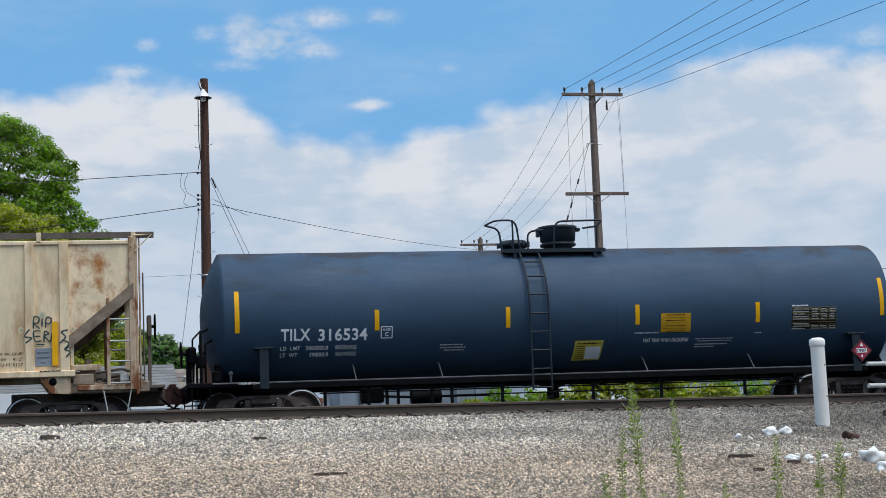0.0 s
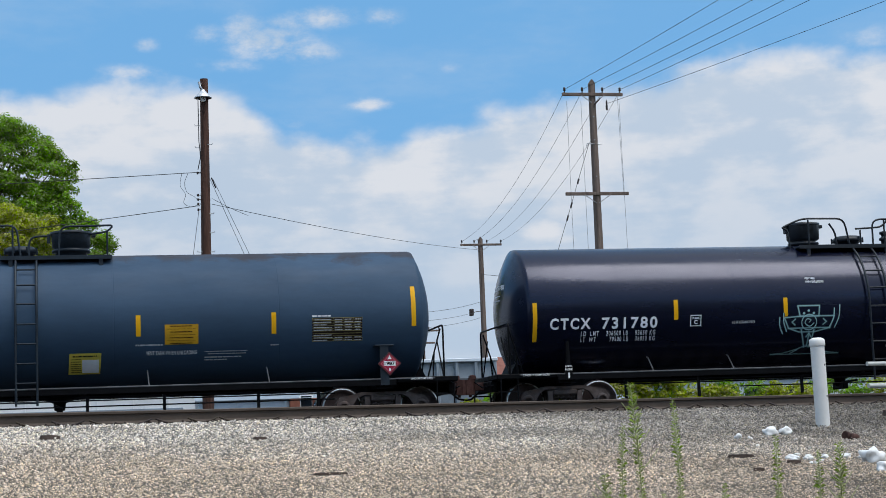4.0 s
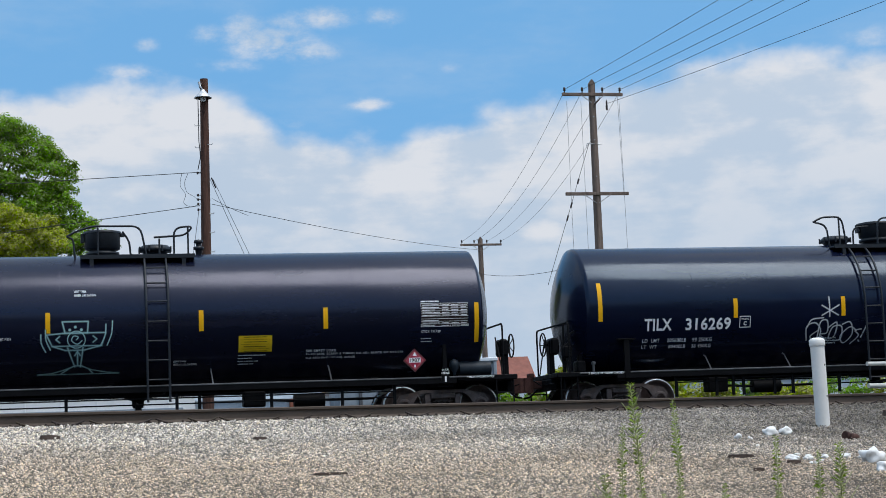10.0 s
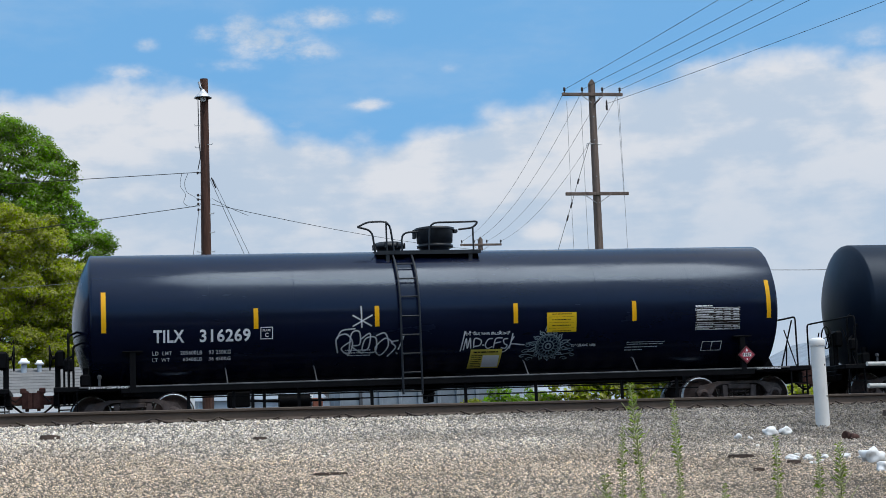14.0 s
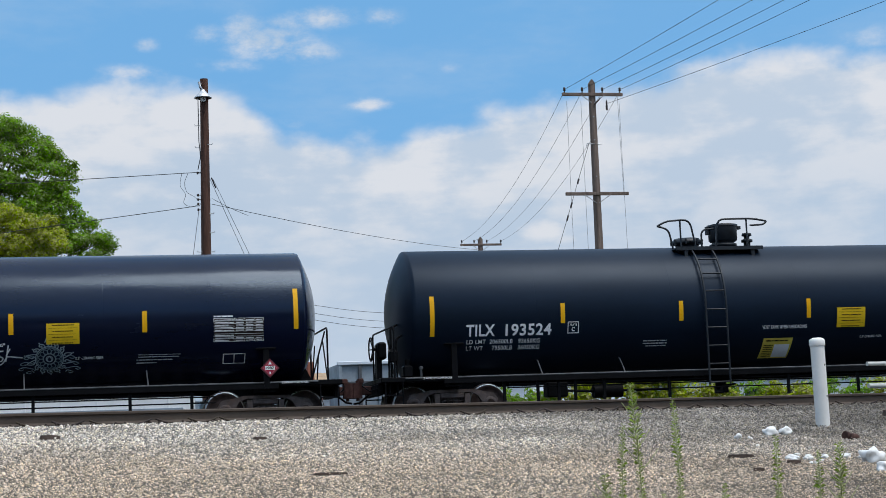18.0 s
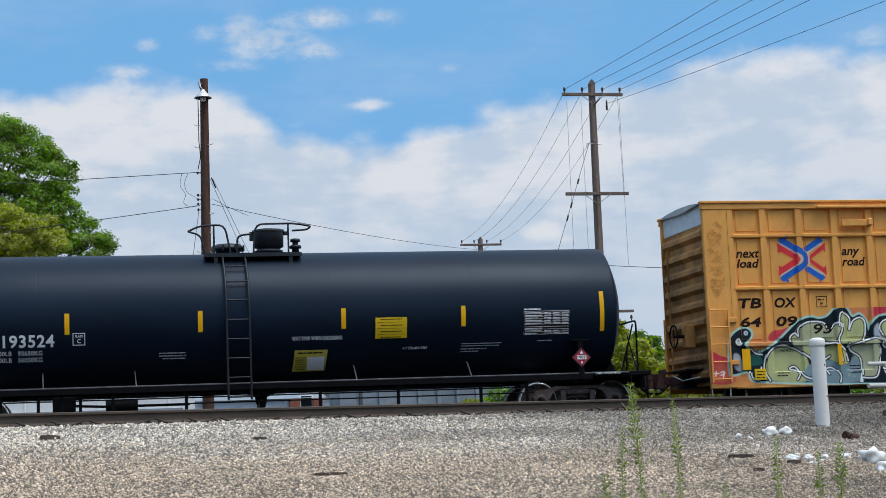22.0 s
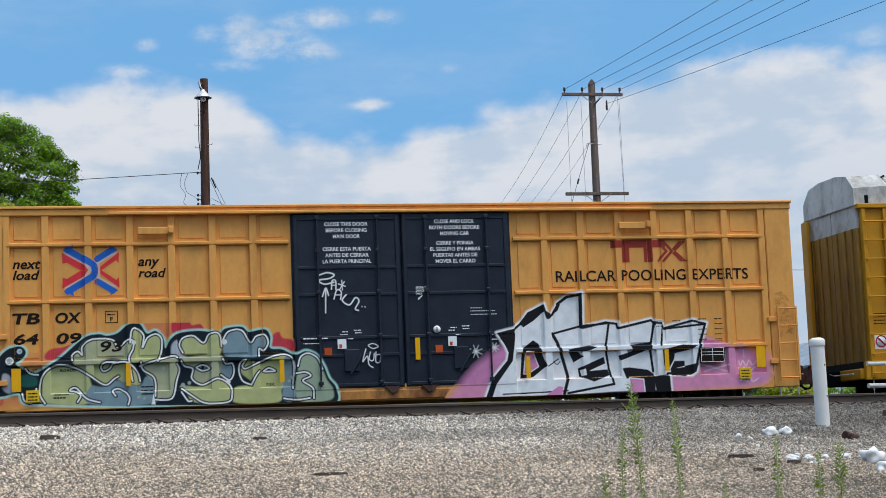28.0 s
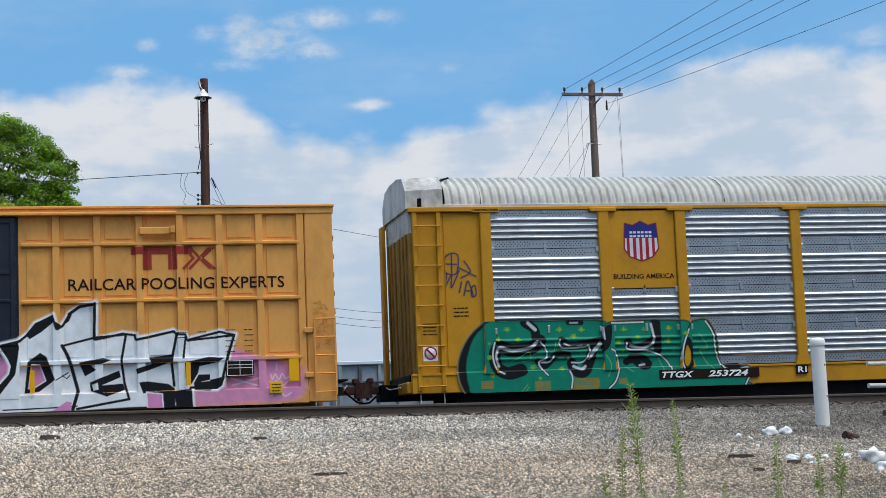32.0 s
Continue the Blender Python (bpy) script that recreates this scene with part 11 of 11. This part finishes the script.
    for x in np.arange(-13.5, 3.6, 1.2):
        part("side_post", Shell().box(x - 0.03, x + 0.03, 20.17, 20.21, 0.65, 1.9, 0.008), TRAILER, t)
    part("rub_rail", Shell().box(-14, 3.8, 20.16, 20.21, 1.22, 1.30, 0.01), GREY_STEEL, t)
    part("skirt", Shell().box(-13.8, 3.6, 20.4, 22.4, 0.2, 0.62), GREY_DARK, t)
    for x in (-11, -9.8, 1.2, 2.4):
        part("wheel", Shell().lathe([(0.1, 20.3), (0.3, 20.3), (0.45, 20.34), (0.48, 20.45), (0.45, 20.6), (0.1, 20.62)], (x, 0, 0.18), "Y", 20), FRAME_BLACK, t)
    # low white shed with brick piers
    s = thing("white_shed", "low white metal-sided shed with brick piers", "shed")
    part("wall", Shell().box(4.6, 9.1, 24.0, 27.0, -0.4, 1.65), SIDING, s)
    part("roof", Shell().prism([(23.8, 1.62), (25.5, 1.92), (27.2, 1.62), (25.5, 1.82)], 4.4, 9.3, "X"), GREY_STEEL, s)
    for x in np.arange(4.8, 9.0, 0.6):
        part("batten", Shell().box(x - 0.02, x + 0.02, 23.96, 24.0, -0.3, 1.6), SIDING, s)
    for x in (8.1, 8.95):
        part("pier", Shell().box(x - 0.18, x + 0.18, 23.7, 24.0, -0.4, 1.6, 0.01), BRICKS, s)
    w = part("window", Shell().box(8.35, 8.75, 23.95, 23.99, 1.0, 1.7), GLASS, s)
    part("window_frame", Shell().box(8.3, 8.8, 23.92, 23.96, 1.7, 1.76).box(8.3, 8.8, 23.92, 23.96, 0.94, 1.0).box(8.3, 8.35, 23.92, 23.96, 1.0, 1.7).box(8.75, 8.8, 23.92, 23.96, 1.0, 1.7), WHITE, w)
    # red roof and pale buildings to the right
    r = thing("red_roofed_shed", "small shed with a faded red metal roof", "shed")
    part("wall", Shell().box(21.2, 23.2, 46.6, 49.0, -0.4, 3.2), SIDING, r)
    part("roof", Shell().prism([(46.3, 3.1), (47.8, 4.3), (49.3, 3.1), (47.8, 4.15)], 21.0, 23.4, "X"), RED_ROOF, r)
    p = thing("pale_building", "pale grey building half hidden behind bushes", "building")
    part("wall", Shell().box(24.3, 33.0, 27.0, 33.0, -0.4, 1.95), SIDING, p)
    part("roof", Shell().box(24.1, 33.2, 26.8, 33.2, 1.95, 2.1, 0.02), GREY_STEEL, p)
    for x in (25.2, 27.0, 28.8):
        part("window", Shell().box(x, x + 0.9, 26.96, 27.02, 0.7, 1.6), GLASS, p)


def litter():
    def lump(name, label, cat, x, y, r, mat, seed, flat=0.6, pieces=1, group=""):
        z = float(ground_z(np.array([x]), np.array([y]))[0])
        bm = bmesh.new()
        bmesh.ops.create_icosphere(bm, subdivisions=3, radius=1)
        rnd = random.Random(seed)
        off = Vector((rnd.uniform(0, 50), rnd.uniform(0, 50), 0))
        for v in bm.verts:
            k = 0.86 + 0.45 * noise.noise(v.co * 1.1 + off) + 0.26 * noise.noise(v.co * 2.3 + off) + 0.07 * noise.noise(v.co * 5 + off)
            v.co = Vector((v.co.x * r[0] * k, v.co.y * r[1] * k, v.co.z * r[2] * k))
        me = bpy.data.meshes.new(name)
        bm.to_mesh(me)
        bm.free()
        me.materials.append(mat)
        me.polygons.foreach_set("use_smooth", [True] * len(me.polygons))
        ob = new(name, me)
        ob.matrix_basis = pose(x, y, z + r[2] * 0.55, rnd.uniform(-10, 10), 0, rnd.uniform(0, 360))
        return tagged(ob, label, cat, group)
    for i, (x, y, r) in enumerate(((8.72, -19.5, (0.13, 0.1, 0.085)), (8.98, -19.4, (0.12, 0.1, 0.08)), (8.09, -19.98, (0.05, 0.045, 0.05)), (8.16, -23.55, (0.15, 0.13, 0.11)), (7.80, -24.6, (0.12, 0.10, 0.07)))):
        lump("plastic_bag", "crumpled white plastic lying on the gravel", "plastic bag", x, y, r, PLASTIC, 3 + i, group="white litter on the gravel")
    rnd = random.Random(11)
    for i in range(20):
        x, y = 7.66 + rnd.gauss(0, 0.17), -23.2 + rnd.gauss(0, 0.3)
        s = rnd.uniform(0.014, 0.07)
        lump("foam_scrap", "small white scrap of foam on the gravel", "litter", x, y, (s, s * 0.8, s * 0.6), PLASTIC, 40 + i, group="white litter on the gravel")
    for i in range(12):
        x, y = 8.1 + rnd.gauss(0, 0.8), -20.8 + rnd.gauss(0, 1.0)
        s = rnd.uniform(0.012, 0.03)
        lump("foam_scrap", "small white scrap of foam on the gravel", "litter", x, y, (s, s * 0.8, s * 0.6), PLASTIC, 80 + i, group="white litter on the gravel")
    z = float(ground_z(np.array([9.67]), np.array([-20.3]))[0])
    sc = thing("rusty_scrap", "short rusted iron pipe fitting on the gravel", "scrap iron", pose(9.50, -20.2, z + 0.045, 0, 8, 25) @ Matrix.Scale(0.78, 4))
    part("pipe", Shell().lathe([(0.055, -0.15), (0.07, -0.15), (0.07, -0.09), (0.055, -0.08), (0.06, 0.1), (0.05, 0.15), (0.035, 0.15), (0.035, -0.15)], (0, 0, 0), "X", 14), RUSTY, sc)
    part("lug", Shell().box(-0.12, -0.05, -0.11, -0.04, -0.05, 0.03, 0.012), RUSTY, sc)
    for x, y, l, w, h, a in ((-0.25, -18.5, 0.36, 0.10, 0.05, 12), (2.27, -19.0, 0.24, 0.07, 0.03, 8), (7.0, -22.8, 0.42, 0.04, 0.03, -25), (7.26, -23.6, 0.24, 0.05, 0.03, 20), (6.55, -24.4, 0.16, 0.04, 0.03, 5), (12.3, -15.6, 0.3, 0.1, 0.09, 15), (2.4, -24.0, 0.5, 0.03, 0.02, 10)):
        z = float(ground_z(np.array([x]), np.array([y]))[0])
        l, w = l * 0.7, w * 0.8
        sh = Shell().prism([(-l / 2, 0), (-l * 0.42, h), (l * 0.1, h * 1.05), (l * 0.46, h * 0.8), (l / 2, 0.0), (0, -0.01)], -w / 2, w / 2)
        ob = part("wood_scrap", sh, OLD_WOOD, None, at=pose(x, y, z + 0.015, 2, 0, a))
        tagged(ob, "dark splintered piece of old wood on the gravel", "wood", "wood scraps on the gravel")
    # marker post
    x, y = 10.24, -17.74
    z = float(ground_z(np.array([x]), np.array([y]))[0])
    p = thing("marker_post", "white plastic pipe post with a domed cap", "post", pose(x, y, z, 0, -0.6, 0))
    part("pipe", Shell().lathe([(0.098, -0.15), (0.098, 1.2)], n=28), PVC, p)
    part("cap", Shell().lathe([(0.108, 1.12), (0.110, 1.125), (0.110, 1.19), (0.10, 1.215), (0.06, 1.235), (0.001, 1.24)], n=28), PVC, p)
    for zz in (0.85, 0.42):
        part("screw", Shell().lathe([(0.001, -0.085), (0.014, -0.085), (0.014, -0.06)], (0.05, 0, zz), "Y", 8), FRAME_BLACK, p)
    # pipe rail at the edge of the lot
    f = thing("pipe_rail", "weathered pale two-pipe guard rail beside the tracks", "guard rail")
    for (xa, ya, za), r in (((10.98, -17.7, 0.33), 0.03), ((10.98, -17.7, 0.02), 0.034)):
        part("pipe", Shell().rod((xa, ya, za), (xa + 3.0, ya + 0.8, za + 0.01), r, 10), PIPE, f)
    for xx in (12.4, 13.9):
        part("upright", Shell().rod((xx, -17.28 + (xx - 12.4) * 0.27, -0.8), (xx, -17.28 + (xx - 12.4) * 0.27, 0.45), 0.035, 10), PIPE, f)


buildings()
litter()


def travelled(t):
    """How far the train has run, from the moment 16 s."""
    return 2.8326 * (t - 16) - 0.001953 * (t - 16) ** 2


def motions():
    for car, c in CARS:
        walk(car, [(t, pose(c - travelled(t), 0, 0)) for t in range(0, 33)])
    for axle, dx in AXLES:
        walk(axle, [(k * 0.2, pose(dx, 0, 0.457, 0, -math.degrees(travelled(k * 0.2) / 0.457), 0)) for k in range(161)])


motions()
